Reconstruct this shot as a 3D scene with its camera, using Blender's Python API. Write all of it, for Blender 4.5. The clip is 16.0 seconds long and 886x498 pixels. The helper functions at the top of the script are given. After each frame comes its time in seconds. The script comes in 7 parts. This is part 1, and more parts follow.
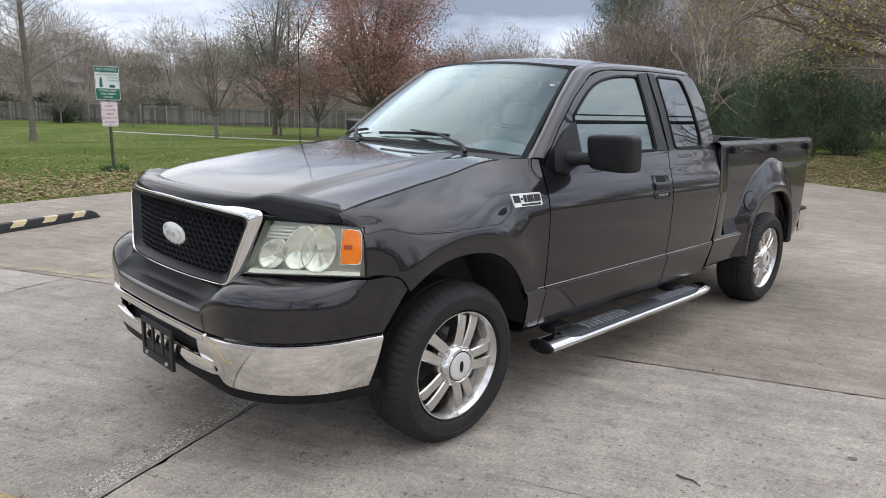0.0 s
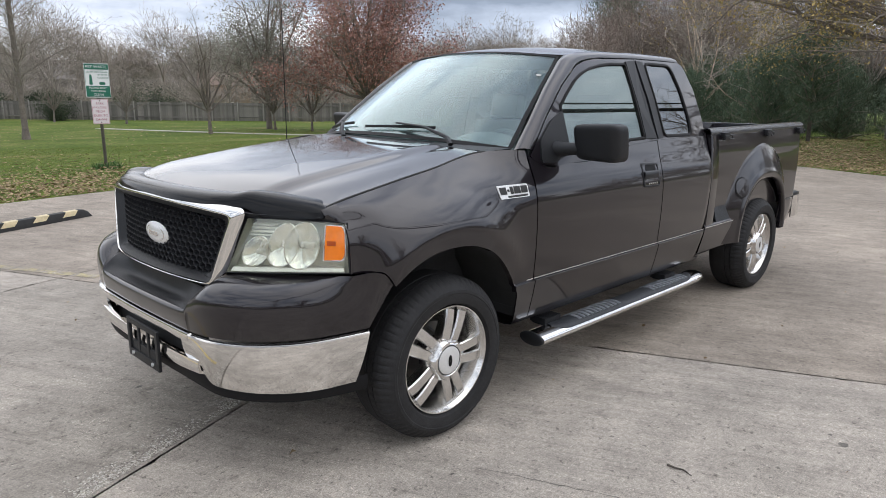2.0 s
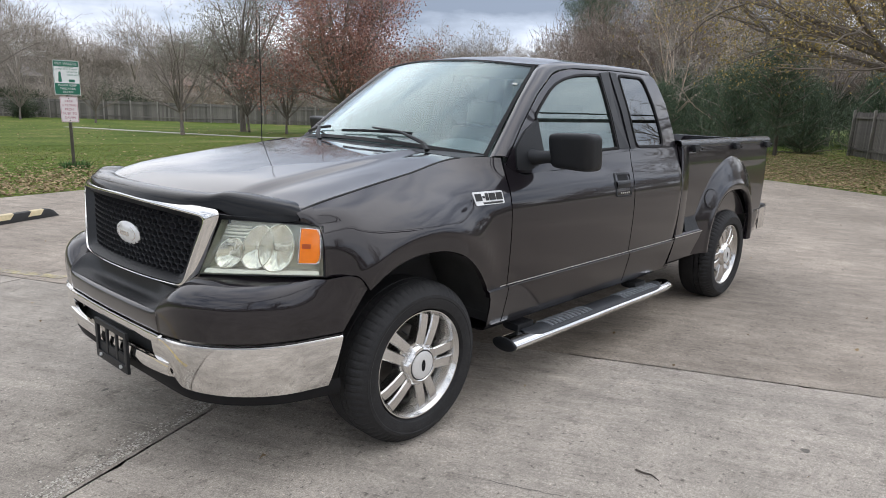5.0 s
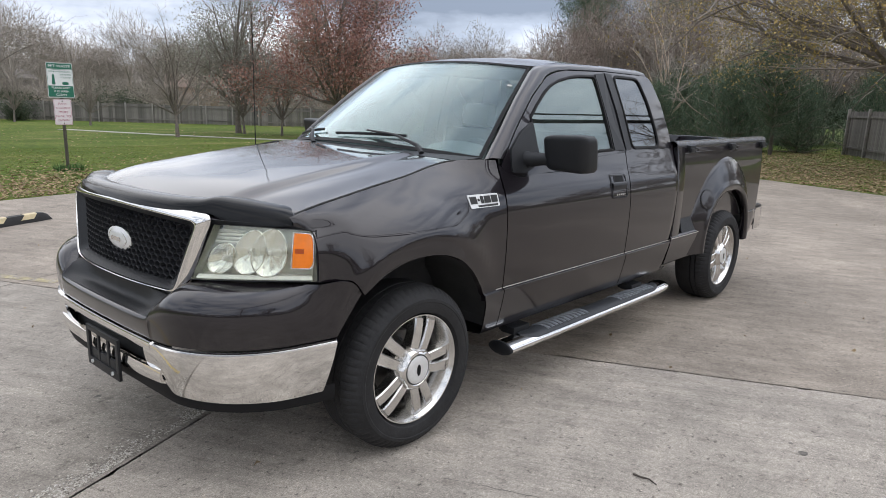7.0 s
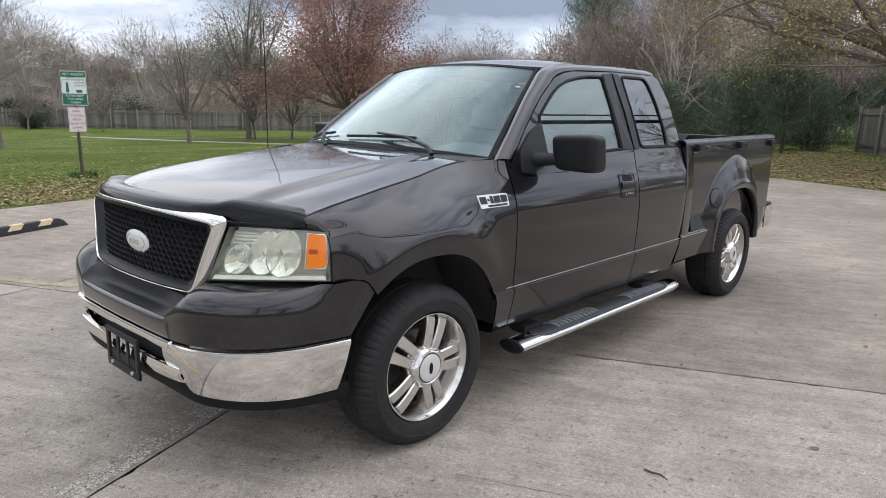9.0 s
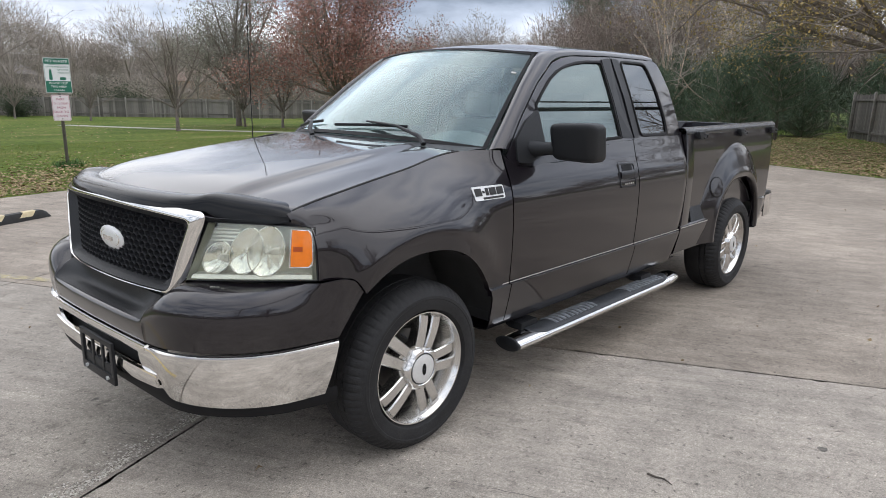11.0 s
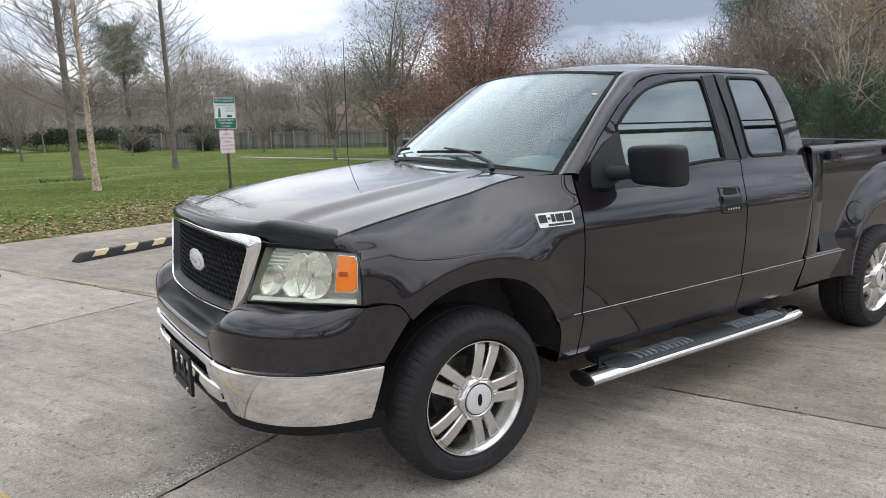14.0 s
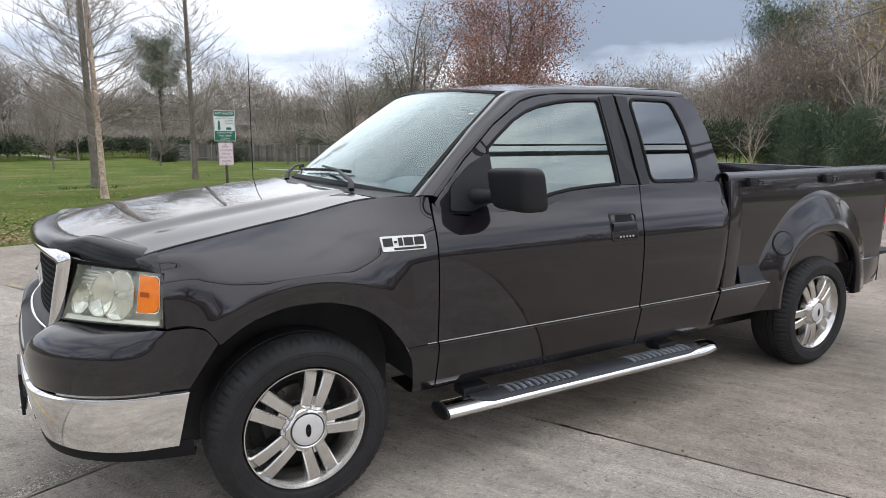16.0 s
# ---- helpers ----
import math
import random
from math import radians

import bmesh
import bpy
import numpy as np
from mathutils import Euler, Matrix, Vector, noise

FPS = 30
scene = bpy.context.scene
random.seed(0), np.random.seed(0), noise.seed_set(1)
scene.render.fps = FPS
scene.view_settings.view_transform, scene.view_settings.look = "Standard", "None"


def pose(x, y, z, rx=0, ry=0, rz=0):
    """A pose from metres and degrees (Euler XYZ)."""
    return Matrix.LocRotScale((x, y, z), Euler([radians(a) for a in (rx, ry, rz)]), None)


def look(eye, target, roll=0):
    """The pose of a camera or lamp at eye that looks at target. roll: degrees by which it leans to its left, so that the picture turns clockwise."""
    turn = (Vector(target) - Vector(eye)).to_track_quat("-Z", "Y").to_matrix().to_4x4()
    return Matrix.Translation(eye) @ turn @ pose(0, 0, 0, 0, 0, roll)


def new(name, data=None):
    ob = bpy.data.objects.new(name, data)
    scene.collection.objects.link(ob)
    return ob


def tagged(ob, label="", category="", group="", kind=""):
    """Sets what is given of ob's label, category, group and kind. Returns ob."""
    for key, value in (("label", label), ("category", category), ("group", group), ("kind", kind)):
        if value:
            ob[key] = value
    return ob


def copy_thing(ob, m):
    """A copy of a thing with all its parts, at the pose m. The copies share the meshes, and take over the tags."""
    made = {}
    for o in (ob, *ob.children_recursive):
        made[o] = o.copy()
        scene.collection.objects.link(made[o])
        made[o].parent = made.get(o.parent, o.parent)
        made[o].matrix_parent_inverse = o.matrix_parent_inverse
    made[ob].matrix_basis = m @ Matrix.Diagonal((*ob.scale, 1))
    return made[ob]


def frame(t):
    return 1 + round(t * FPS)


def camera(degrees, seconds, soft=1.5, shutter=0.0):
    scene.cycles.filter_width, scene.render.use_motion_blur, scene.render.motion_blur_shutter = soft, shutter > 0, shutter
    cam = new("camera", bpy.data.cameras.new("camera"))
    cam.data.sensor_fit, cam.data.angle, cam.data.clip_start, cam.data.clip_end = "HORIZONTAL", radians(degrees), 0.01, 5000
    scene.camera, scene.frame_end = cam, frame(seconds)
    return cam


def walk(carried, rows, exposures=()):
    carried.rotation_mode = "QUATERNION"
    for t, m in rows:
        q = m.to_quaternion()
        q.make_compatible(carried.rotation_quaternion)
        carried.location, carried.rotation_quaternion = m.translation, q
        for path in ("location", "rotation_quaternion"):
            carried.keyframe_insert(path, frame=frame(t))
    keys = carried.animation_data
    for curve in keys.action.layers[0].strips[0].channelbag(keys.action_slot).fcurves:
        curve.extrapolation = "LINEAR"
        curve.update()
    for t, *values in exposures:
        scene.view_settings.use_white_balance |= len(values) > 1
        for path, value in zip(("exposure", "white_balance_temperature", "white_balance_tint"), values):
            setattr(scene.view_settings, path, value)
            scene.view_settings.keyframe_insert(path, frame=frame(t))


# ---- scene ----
cam = camera(69.0, 16.0, soft=0.85)

PATH = [
    (0, (-2.103, -3.016, 1.603), (-0.752, -1.607, 1.169), 1.8),
    (0.5, (-2.067, -3.008, 1.606), (-0.665, -1.647, 1.178), 1.7),
    (1, (-2.045, -3.036, 1.616), (-0.662, -1.659, 1.177), 1.0),
    (1.5, (-2.036, -3.035, 1.612), (-0.656, -1.664, 1.147), 0.7),
    (2, (-2.045, -3.036, 1.612), (-0.694, -1.636, 1.151), 0.7),
    (2.5, (-2.055, -3.021, 1.61), (-0.704, -1.624, 1.137), 0.7),
    (3, (-2.061, -3.03, 1.615), (-0.697, -1.642, 1.153), 1.1),
    (3.5, (-2.069, -3.03, 1.615), (-0.69, -1.653, 1.164), 1.3),
    (4, (-2.067, -3.031, 1.614), (-0.657, -1.688, 1.16), 1.9),
    (4.2, (-2.067, -3.046, 1.605), (-0.657, -1.699, 1.162), 2.1),
    (6.5, (-2.041, -3.03, 1.617), (-0.625, -1.686, 1.179), 2.1),
    (7, (-2.037, -3.029, 1.617), (-0.617, -1.691, 1.18), 1.9),
    (7.5, (-2.035, -3.049, 1.617), (-0.621, -1.701, 1.188), 1.4),
    (8, (-2.048, -3.055, 1.619), (-0.644, -1.696, 1.193), 1.2),
    (8.5, (-2.065, -3.052, 1.618), (-0.658, -1.696, 1.194), 1.8),
    (8.7, (-2.08, -3.065, 1.613), (-0.681, -1.701, 1.188), 1.3),
    (10.8, (-1.957, -2.954, 1.62), (-0.559, -1.605, 1.147), 1.2),
    (11, (-1.96, -2.948, 1.613), (-0.551, -1.608, 1.146), 1.0),
    (11.5, (-1.966, -2.953, 1.608), (-0.573, -1.603, 1.122), 1.0),
    (12, (-1.984, -2.936, 1.614), (-0.646, -1.532, 1.127), 0.6),
    (12.5, (-1.974, -2.932, 1.615), (-0.592, -1.569, 1.132), 1.3),
    (13, (-1.928, -2.977, 1.602), (-0.678, -1.499, 1.097), 0.6),
    (13.5, (-1.772, -3.121, 1.604), (-0.715, -1.481, 1.165), 0.4),
    (14, (-1.617, -3.178, 1.614), (-0.552, -1.532, 1.222), -1.0),
    (14.5, (-1.433, -3.156, 1.62), (-0.283, -1.56, 1.258), -0.7),
    (15, (-1.258, -3.327, 1.601), (-0.245, -1.655, 1.179), 1.4),
    (15.5, (-1.065, -3.502, 1.624), (-0.095, -1.799, 1.224), -1.1),
    (16, (-0.835, -3.506, 1.619), (0.16, -1.805, 1.276), 0.2),
]
walk(cam, [(t, look(eye, target, roll)) for t, eye, target, roll in PATH])

# ---- world and light ----
world = bpy.data.worlds.new("sky")
scene.world = world
world.use_nodes = True
wn, wl = world.node_tree.nodes, world.node_tree.links
wn.clear()
w_out = wn.new("ShaderNodeOutputWorld")
w_bg = wn.new("ShaderNodeBackground")
w_sky = wn.new("ShaderNodeTexSky")
w_sky.sky_type, w_sky.sun_disc = "NISHITA", False
w_sky.sun_elevation, w_sky.sun_rotation = radians(60), radians(60)
w_dim = wn.new("ShaderNodeMix")
w_dim.data_type, w_dim.blend_type = "RGBA", "MULTIPLY"
w_dim.inputs["Factor"].default_value = 1.0
w_dim.inputs["B"].default_value = (0.12, 0.12, 0.12, 1)
w_co = wn.new("ShaderNodeTexCoord")
w_map = wn.new("ShaderNodeMapping")
w_map.inputs["Scale"].default_value = (1.0, 1.0, 3.2)
w_map.inputs["Location"].default_value = (0.35, 0.2, 0.1)
w_n1 = wn.new("ShaderNodeTexNoise")
w_n1.inputs["Scale"].default_value, w_n1.inputs["Detail"].default_value, w_n1.inputs["Roughness"].default_value = 2.6, 8, 0.56
w_ramp = wn.new("ShaderNodeValToRGB")
w_ramp.color_ramp.elements.new(0.45), w_ramp.color_ramp.elements.new(0.55)
for e, (p, c) in zip(w_ramp.color_ramp.elements, ((0.30, (0.20, 0.237, 0.316)), (0.43, (0.423, 0.478, 0.589)), (0.54, (0.732, 0.775, 0.872)), (0.66, (0.985, 0.995, 1.045)))):
    e.position, e.color = p, (*c, 1)
w_mix = wn.new("ShaderNodeMix")
w_mix.data_type = "RGBA"
w_mix.inputs["Factor"].default_value = 0.93
wl.new(w_sky.outputs["Color"], w_dim.inputs["A"])
wl.new(w_co.outputs["Generated"], w_map.inputs["Vector"])
wl.new(w_map.outputs["Vector"], w_n1.inputs["Vector"])
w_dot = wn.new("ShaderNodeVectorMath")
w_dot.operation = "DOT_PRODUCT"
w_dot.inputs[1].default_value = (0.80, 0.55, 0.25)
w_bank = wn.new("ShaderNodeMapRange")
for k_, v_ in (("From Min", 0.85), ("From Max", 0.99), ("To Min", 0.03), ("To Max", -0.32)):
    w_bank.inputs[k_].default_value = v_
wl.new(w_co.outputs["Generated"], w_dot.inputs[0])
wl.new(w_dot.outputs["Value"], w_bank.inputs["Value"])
# unseen cloud tones added for reflections: dark south-east and overhead, bright north and south
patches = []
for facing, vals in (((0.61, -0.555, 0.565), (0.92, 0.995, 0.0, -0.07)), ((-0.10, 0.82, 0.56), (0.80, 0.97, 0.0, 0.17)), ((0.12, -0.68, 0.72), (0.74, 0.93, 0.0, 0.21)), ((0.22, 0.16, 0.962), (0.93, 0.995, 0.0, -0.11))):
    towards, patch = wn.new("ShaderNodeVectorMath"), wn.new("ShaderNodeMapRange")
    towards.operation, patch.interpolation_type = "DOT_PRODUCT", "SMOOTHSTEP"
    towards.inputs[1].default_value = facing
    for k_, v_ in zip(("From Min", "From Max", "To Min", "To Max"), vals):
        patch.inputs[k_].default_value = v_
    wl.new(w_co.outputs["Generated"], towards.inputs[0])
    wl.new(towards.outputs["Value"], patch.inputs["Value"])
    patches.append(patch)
w_axes, w_low, w_lift = wn.new("ShaderNodeSeparateXYZ"), wn.new("ShaderNodeMapRange"), wn.new("ShaderNodeMath")
for k_, v_ in zip(("From Min", "From Max", "To Min", "To Max"), (0.085, 0.150, -0.08, 1.0)):
    w_low.inputs[k_].default_value = v_
w_lift.operation = "MULTIPLY"
wl.new(w_co.outputs["Generated"], w_axes.inputs[0])
wl.new(w_axes.outputs["Z"], w_low.inputs["Value"])
wl.new(w_bank.outputs["Result"], w_lift.inputs[0])
wl.new(w_low.outputs["Result"], w_lift.inputs[1])
cloud = w_n1.outputs["Fac"]
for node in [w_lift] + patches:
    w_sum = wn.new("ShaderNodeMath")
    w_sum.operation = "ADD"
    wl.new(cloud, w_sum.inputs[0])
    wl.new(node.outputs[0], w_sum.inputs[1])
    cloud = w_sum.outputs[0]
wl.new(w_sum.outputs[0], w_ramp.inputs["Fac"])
wl.new(w_dim.outputs["Result"], w_mix.inputs["A"])
wl.new(w_ramp.outputs["Color"], w_mix.inputs["B"])
# brighter cloud round the hidden sun
w_sun = wn.new("ShaderNodeVectorMath")
w_sun.operation = "DOT_PRODUCT"
w_sun.inputs[1].default_value = (0.47, 0.16, 0.868)
w_lobe = wn.new("ShaderNodeMapRange")
w_lobe.interpolation_type = "SMOOTHSTEP"
for k_, v_ in (("From Min", 0.45), ("From Max", 1.0), ("To Min", 0.88), ("To Max", 1.42)):
    w_lobe.inputs[k_].default_value = v_
w_bright = wn.new("ShaderNodeMix")
w_bright.data_type, w_bright.blend_type = "RGBA", "MULTIPLY"
w_bright.inputs["Factor"].default_value = 1.0
wl.new(w_co.outputs["Generated"], w_sun.inputs[0])
wl.new(w_sun.outputs["Value"], w_lobe.inputs["Value"])
wl.new(w_mix.outputs["Result"], w_bright.inputs["A"])
wl.new(w_lobe.outputs["Result"], w_bright.inputs["B"])
wl.new(w_bright.outputs["Result"], w_bg.inputs["Color"])
w_bg.inputs["Strength"].default_value = 1.62
wl.new(w_bg.outputs["Background"], w_out.inputs["Surface"])
sun = new("sun", bpy.data.lights.new("sun", "SUN"))
sun.data.energy, sun.data.angle, sun.data.color = 0.72, radians(130), (1.0, 0.97, 0.955)
sun.matrix_world = look((10, 6, 22), (0, 0, 0))


# ---- materials ----
def material(name, colour, rough=0.5, metal=0.0, var=0.0, scale=8.0, fine=0.0, fine_scale=120.0, bump=0.0, bump_scale=60.0, **more):
    """A Principled surface with coarse and fine colour variation and relief, in object metres."""
    m = bpy.data.materials.new(name)
    m.use_nodes = True
    n, l = m.node_tree.nodes, m.node_tree.links
    b = n["Principled BSDF"]
    b.inputs["Base Color"].default_value = (*colour, 1)
    b.inputs["Roughness"].default_value, b.inputs["Metallic"].default_value = rough, metal
    for k, v in more.items():
        b.inputs[k.replace("_", " ")].default_value = v
    co = n.new("ShaderNodeTexCoord")
    last = None
    for amount, s, detail in ((var, scale, 5), (fine, fine_scale, 3)):
        if not amount:
            continue
        t = n.new("ShaderNodeTexNoise")
        t.inputs["Scale"].default_value, t.inputs["Detail"].default_value, t.inputs["Roughness"].default_value = s, detail, 0.6
        l.new(co.outputs["Object"], t.inputs["Vector"])
        r = n.new("ShaderNodeMapRange")
        r.inputs["From Min"].default_value, r.inputs["From Max"].default_value = 0.3, 0.7
        r.inputs["To Min"].default_value, r.inputs["To Max"].default_value = 1 - amount, 1 + amount
        l.new(t.outputs["Fac"], r.inputs["Value"])
        mx = n.new("ShaderNodeMix")
        mx.data_type, mx.blend_type = "RGBA", "MULTIPLY"
        mx.inputs["Factor"].default_value = 1.0
        if last is None:
            mx.inputs["A"].default_value = (*colour, 1)
        else:
            l.new(last, mx.inputs["A"])
        l.new(r.outputs["Result"], mx.inputs["B"])
        last = mx.outputs["Result"]
    if last is not None:
        l.new(last, b.inputs["Base Color"])
    if bump:
        t = n.new("ShaderNodeTexNoise")
        t.inputs["Scale"].default_value, t.inputs["Detail"].default_value = bump_scale, 4
        l.new(co.outputs["Object"], t.inputs["Vector"])
        bp = n.new("ShaderNodeBump")
        bp.inputs["Strength"].default_value, bp.inputs["Distance"].default_value = bump, 0.01
        l.new(t.outputs["Fac"], bp.inputs["Height"])
        l.new(bp.outputs["Normal"], b.inputs["Normal"])
    return m


def island_mix(m, a, b, c=None):
    """Colours a material's loose pieces each by its own chance."""
    n, l = m.node_tree.nodes, m.node_tree.links
    g = n.new("ShaderNodeNewGeometry")
    r = n.new("ShaderNodeValToRGB")
    r.color_ramp.elements[0].color, r.color_ramp.elements[1].color = (*a, 1), (*b, 1)
    if c:
        r.color_ramp.elements.new(0.5).color = (*c, 1)
    l.new(g.outputs["Random Per Island"], r.inputs["Fac"])
    l.new(r.outputs["Color"], n["Principled BSDF"].inputs["Base Color"])
    return m


def glass_like(name, tint, gain=1.0, haze=0.0, haze_colour=(0.8, 0.8, 0.8), rough=0.0, gloss=(1, 1, 1), even=0.0):
    """A thin pane: see-through with a tint, and glossy by Fresnel; haze is a film of dust."""
    m = bpy.data.materials.new(name)
    m.use_nodes = True
    n, l = m.node_tree.nodes, m.node_tree.links
    n.clear()
    out, tr, gl, mx = (n.new("ShaderNode" + k) for k in ("OutputMaterial", "BsdfTransparent", "BsdfGlossy", "MixShader"))
    tr.inputs["Color"].default_value = (*tint, 1)
    gl.inputs["Roughness"].default_value, gl.inputs["Color"].default_value = rough, (*gloss, 1)
    base = tr.outputs[0]
    if haze:
        df, hm = n.new("ShaderNodeBsdfDiffuse"), n.new("ShaderNodeMixShader")
        df.inputs["Color"].default_value = (*haze_colour, 1)
        hm.inputs["Fac"].default_value = haze
        l.new(base, hm.inputs[1])
        l.new(df.outputs[0], hm.inputs[2])
        base = hm.outputs[0]
    if even:
        mx.inputs["Fac"].default_value = even
    else:
        # gloss by Schlick's curve, alike from both sides of the thin pane
        lw, pw_, ml = n.new("ShaderNodeLayerWeight"), n.new("ShaderNodeMath"), n.new("ShaderNodeMath")
        lw.inputs["Blend"].default_value = 0.5
        pw_.operation, pw_.inputs[1].default_value = "POWER", 5.0
        ml.operation, ml.inputs[1].default_value, ml.inputs[2].default_value = "MULTIPLY_ADD", 0.95 * gain, 0.05 * gain
        ml.use_clamp = True
        l.new(lw.outputs["Facing"], pw_.inputs[0])
        l.new(pw_.outputs[0], ml.inputs[0])
        l.new(ml.outputs[0], mx.inputs["Fac"])
    l.new(base, mx.inputs[1])
    l.new(gl.outputs[0], mx.inputs[2])
    l.new(mx.outputs[0], out.inputs["Surface"])
    return m


PAINT = material("grey brown metallic paint", (0.0098, 0.0072, 0.0102), 0.36, 0.40, var=0.05, scale=3, fine=0.08, fine_scale=900, Specular_IOR_Level=0.2, Coat_Weight=1.0, Coat_Roughness=0.02, Coat_IOR=1.62)
CHROME = material("chrome", (0.80, 0.79, 0.77), 0.06, 1.0, var=0.03, scale=5, fine=0.03, fine_scale=60, bump=0.008, bump_scale=7)
ALLOY = material("bright alloy", (0.74, 0.73, 0.71), 0.20, 1.0, var=0.08, scale=9, fine=0.06, fine_scale=150)
ALLOY_DARK = material("dirty alloy barrel", (0.20, 0.19, 0.18), 0.45, 0.9, var=0.2, scale=12)
BLACK = material("black plastic", (0.016, 0.017, 0.019), 0.45, Specular_IOR_Level=0.3, var=0.12, scale=6, fine=0.1, fine_scale=300, bump=0.08, bump_scale=400)
GLOSS_BLACK = material("smoked acrylic", (0.005, 0.0053, 0.006), 0.14, var=0.1, scale=5, Specular_IOR_Level=0.28)
SATIN = material("satin black trim", (0.024, 0.025, 0.028), 0.38, var=0.08, scale=5, Specular_IOR_Level=0.3)
RAIL_CAP = material("grey plastic rail cap", (0.040, 0.042, 0.047), 0.26, var=0.08, scale=6, Specular_IOR_Level=0.7)
RUBBER = material("tyre rubber", (0.018, 0.018, 0.019), 0.68, var=0.3, scale=9, fine=0.25, fine_scale=90, bump=0.25, bump_scale=180, Specular_IOR_Level=0.4)
VOID = material("dark underbody and gap filler", (0.045, 0.045, 0.045), 0.9, var=0.2, scale=7)
SEAL = material("black rubber seal", (0.009, 0.009, 0.010), 0.6, var=0.1, scale=9, Specular_IOR_Level=0.2)
RIB = material("scuffed step rib", (0.20, 0.215, 0.235), 0.5, var=0.4, scale=30)
PAD = material("ribbed step rubber", (0.026, 0.029, 0.034), 0.55, var=0.25, scale=9, bump=0.2, bump_scale=90)
CABIN = material("grey cabin plastic", (0.16, 0.16, 0.155), 0.7, var=0.08, scale=5, bump=0.05)
CLOTH = material("light grey seat cloth", (0.30, 0.29, 0.27), 0.9, var=0.1, scale=8, fine=0.12, fine_scale=260, bump=0.1, bump_scale=220)
GLASS = glass_like("tinted glass", (0.42, 0.50, 0.48), 1.0, haze=0.02, haze_colour=(0.55, 0.64, 0.62), gloss=(0.84, 0.92, 0.89), even=0.235)
DARK_GLASS = glass_like("dark rear glass", (0.16, 0.18, 0.19), 1.0, gloss=(0.88, 0.92, 0.95), even=0.22)
WINDSHIELD = glass_like("windscreen glass", (0.72, 0.80, 0.80), 1.5, haze=0.04, haze_colour=(0.56, 0.66, 0.66), gloss=(0.86, 0.96, 0.97))
LENS = glass_like("hazed lamp lens", (0.97, 0.98, 0.94), 1.0, haze=0.015, haze_colour=(0.78, 0.79, 0.70), rough=0.03, even=0.05)
LAMP_BASE = material("grey lamp housing", (0.50, 0.51, 0.46), 0.28, 0.45, var=0.08, scale=30)
REFLECTOR = material("lamp reflector", (0.90, 0.90, 0.87), 0.16, 0.35, var=0.06, scale=30)
BOWL = material("bright lamp bowl", (0.93, 0.93, 0.91), 0.16, 0.85, var=0.05, scale=30)
AMBER = material("amber lens", (0.90, 0.22, 0.008), 0.25, var=0.06, scale=40, Coat_Weight=0.8)
AMBER_DARK = material("amber bulb", (0.42, 0.07, 0.006), 0.3)
RED = material("red tail lens", (0.55, 0.02, 0.02), 0.2, var=0.06, scale=40, Coat_Weight=0.8)
PINK_LENS = material("pale reversing lens", (0.62, 0.20, 0.18), 0.2, Coat_Weight=0.8)
WHITE_LENS = material("white lens", (0.75, 0.73, 0.72), 0.2, Coat_Weight=0.8)
SILVER = material("silver badge", (0.78, 0.78, 0.77), 0.3, 0.35, var=0.05, scale=60)
STRIPE = material("pale pinstripe", (0.55, 0.53, 0.50), 0.4, var=0.05, scale=10)
GREEN = material("green sign paint", (0.015, 0.16, 0.10), 0.45, var=0.06, scale=20)
SIGN_WHITE = material("white sign face", (0.80, 0.82, 0.82), 0.45, var=0.05, scale=14, fine=0.04, fine_scale=80)
SIGN_PINK = material("faded white sign face", (0.80, 0.74, 0.76), 0.45, var=0.06, scale=14)
SIGN_RED = material("red sign lettering", (0.42, 0.10, 0.16), 0.5)
POST = material("brown steel post", (0.075, 0.066, 0.052), 0.7, var=0.25, scale=20)
STOP_RUBBER = material("black rubber stop", (0.022, 0.022, 0.022), 0.75, var=0.3, scale=14, bump=0.2, bump_scale=70)
STOP_YELLOW = material("faded yellow reflective block", (0.58, 0.48, 0.29), 0.6, var=0.2, scale=14)
BARK = material("grey bark", (0.185, 0.158, 0.138), 0.95, var=0.25, scale=3, fine=0.3, fine_scale=22, bump=0.6, bump_scale=14)
BARK_PALE = material("peeling pale bark", (0.50, 0.39, 0.31), 0.95, var=0.3, scale=4, fine=0.35, fine_scale=16, bump=0.7, bump_scale=12)
BARK_DARK = material("dark oak bark", (0.085, 0.072, 0.060), 0.95, var=0.25, scale=3, fine=0.3, fine_scale=22, bump=0.6, bump_scale=14)
TWIG = island_mix(material("bare twigs", (0.16, 0.13, 0.11), 0.95), (0.19, 0.162, 0.14), (0.33, 0.29, 0.25))
PALE_TWIG = island_mix(material("pale bare twigs", (0.4, 0.36, 0.31), 0.95), (0.28, 0.245, 0.21), (0.48, 0.43, 0.375))
FAR_BARK = material("far grey bark", (0.24, 0.21, 0.18), 1.0, var=0.2, scale=2)
FAR_TWIG = island_mix(material("far bare woods", (0.15, 0.12, 0.10), 1.0), (0.24, 0.205, 0.178), (0.46, 0.405, 0.355), (0.345, 0.30, 0.262))
VINE_TWIG = island_mix(material("reddish bare woods", (0.15, 0.12, 0.10), 1.0), (0.20, 0.15, 0.125), (0.42, 0.36, 0.31), (0.30, 0.24, 0.205))
RUST_LEAF = island_mix(material("rust brown leaves", (0.16, 0.06, 0.04), 0.8), (0.25, 0.105, 0.085), (0.55, 0.36, 0.29), (0.38, 0.19, 0.155))
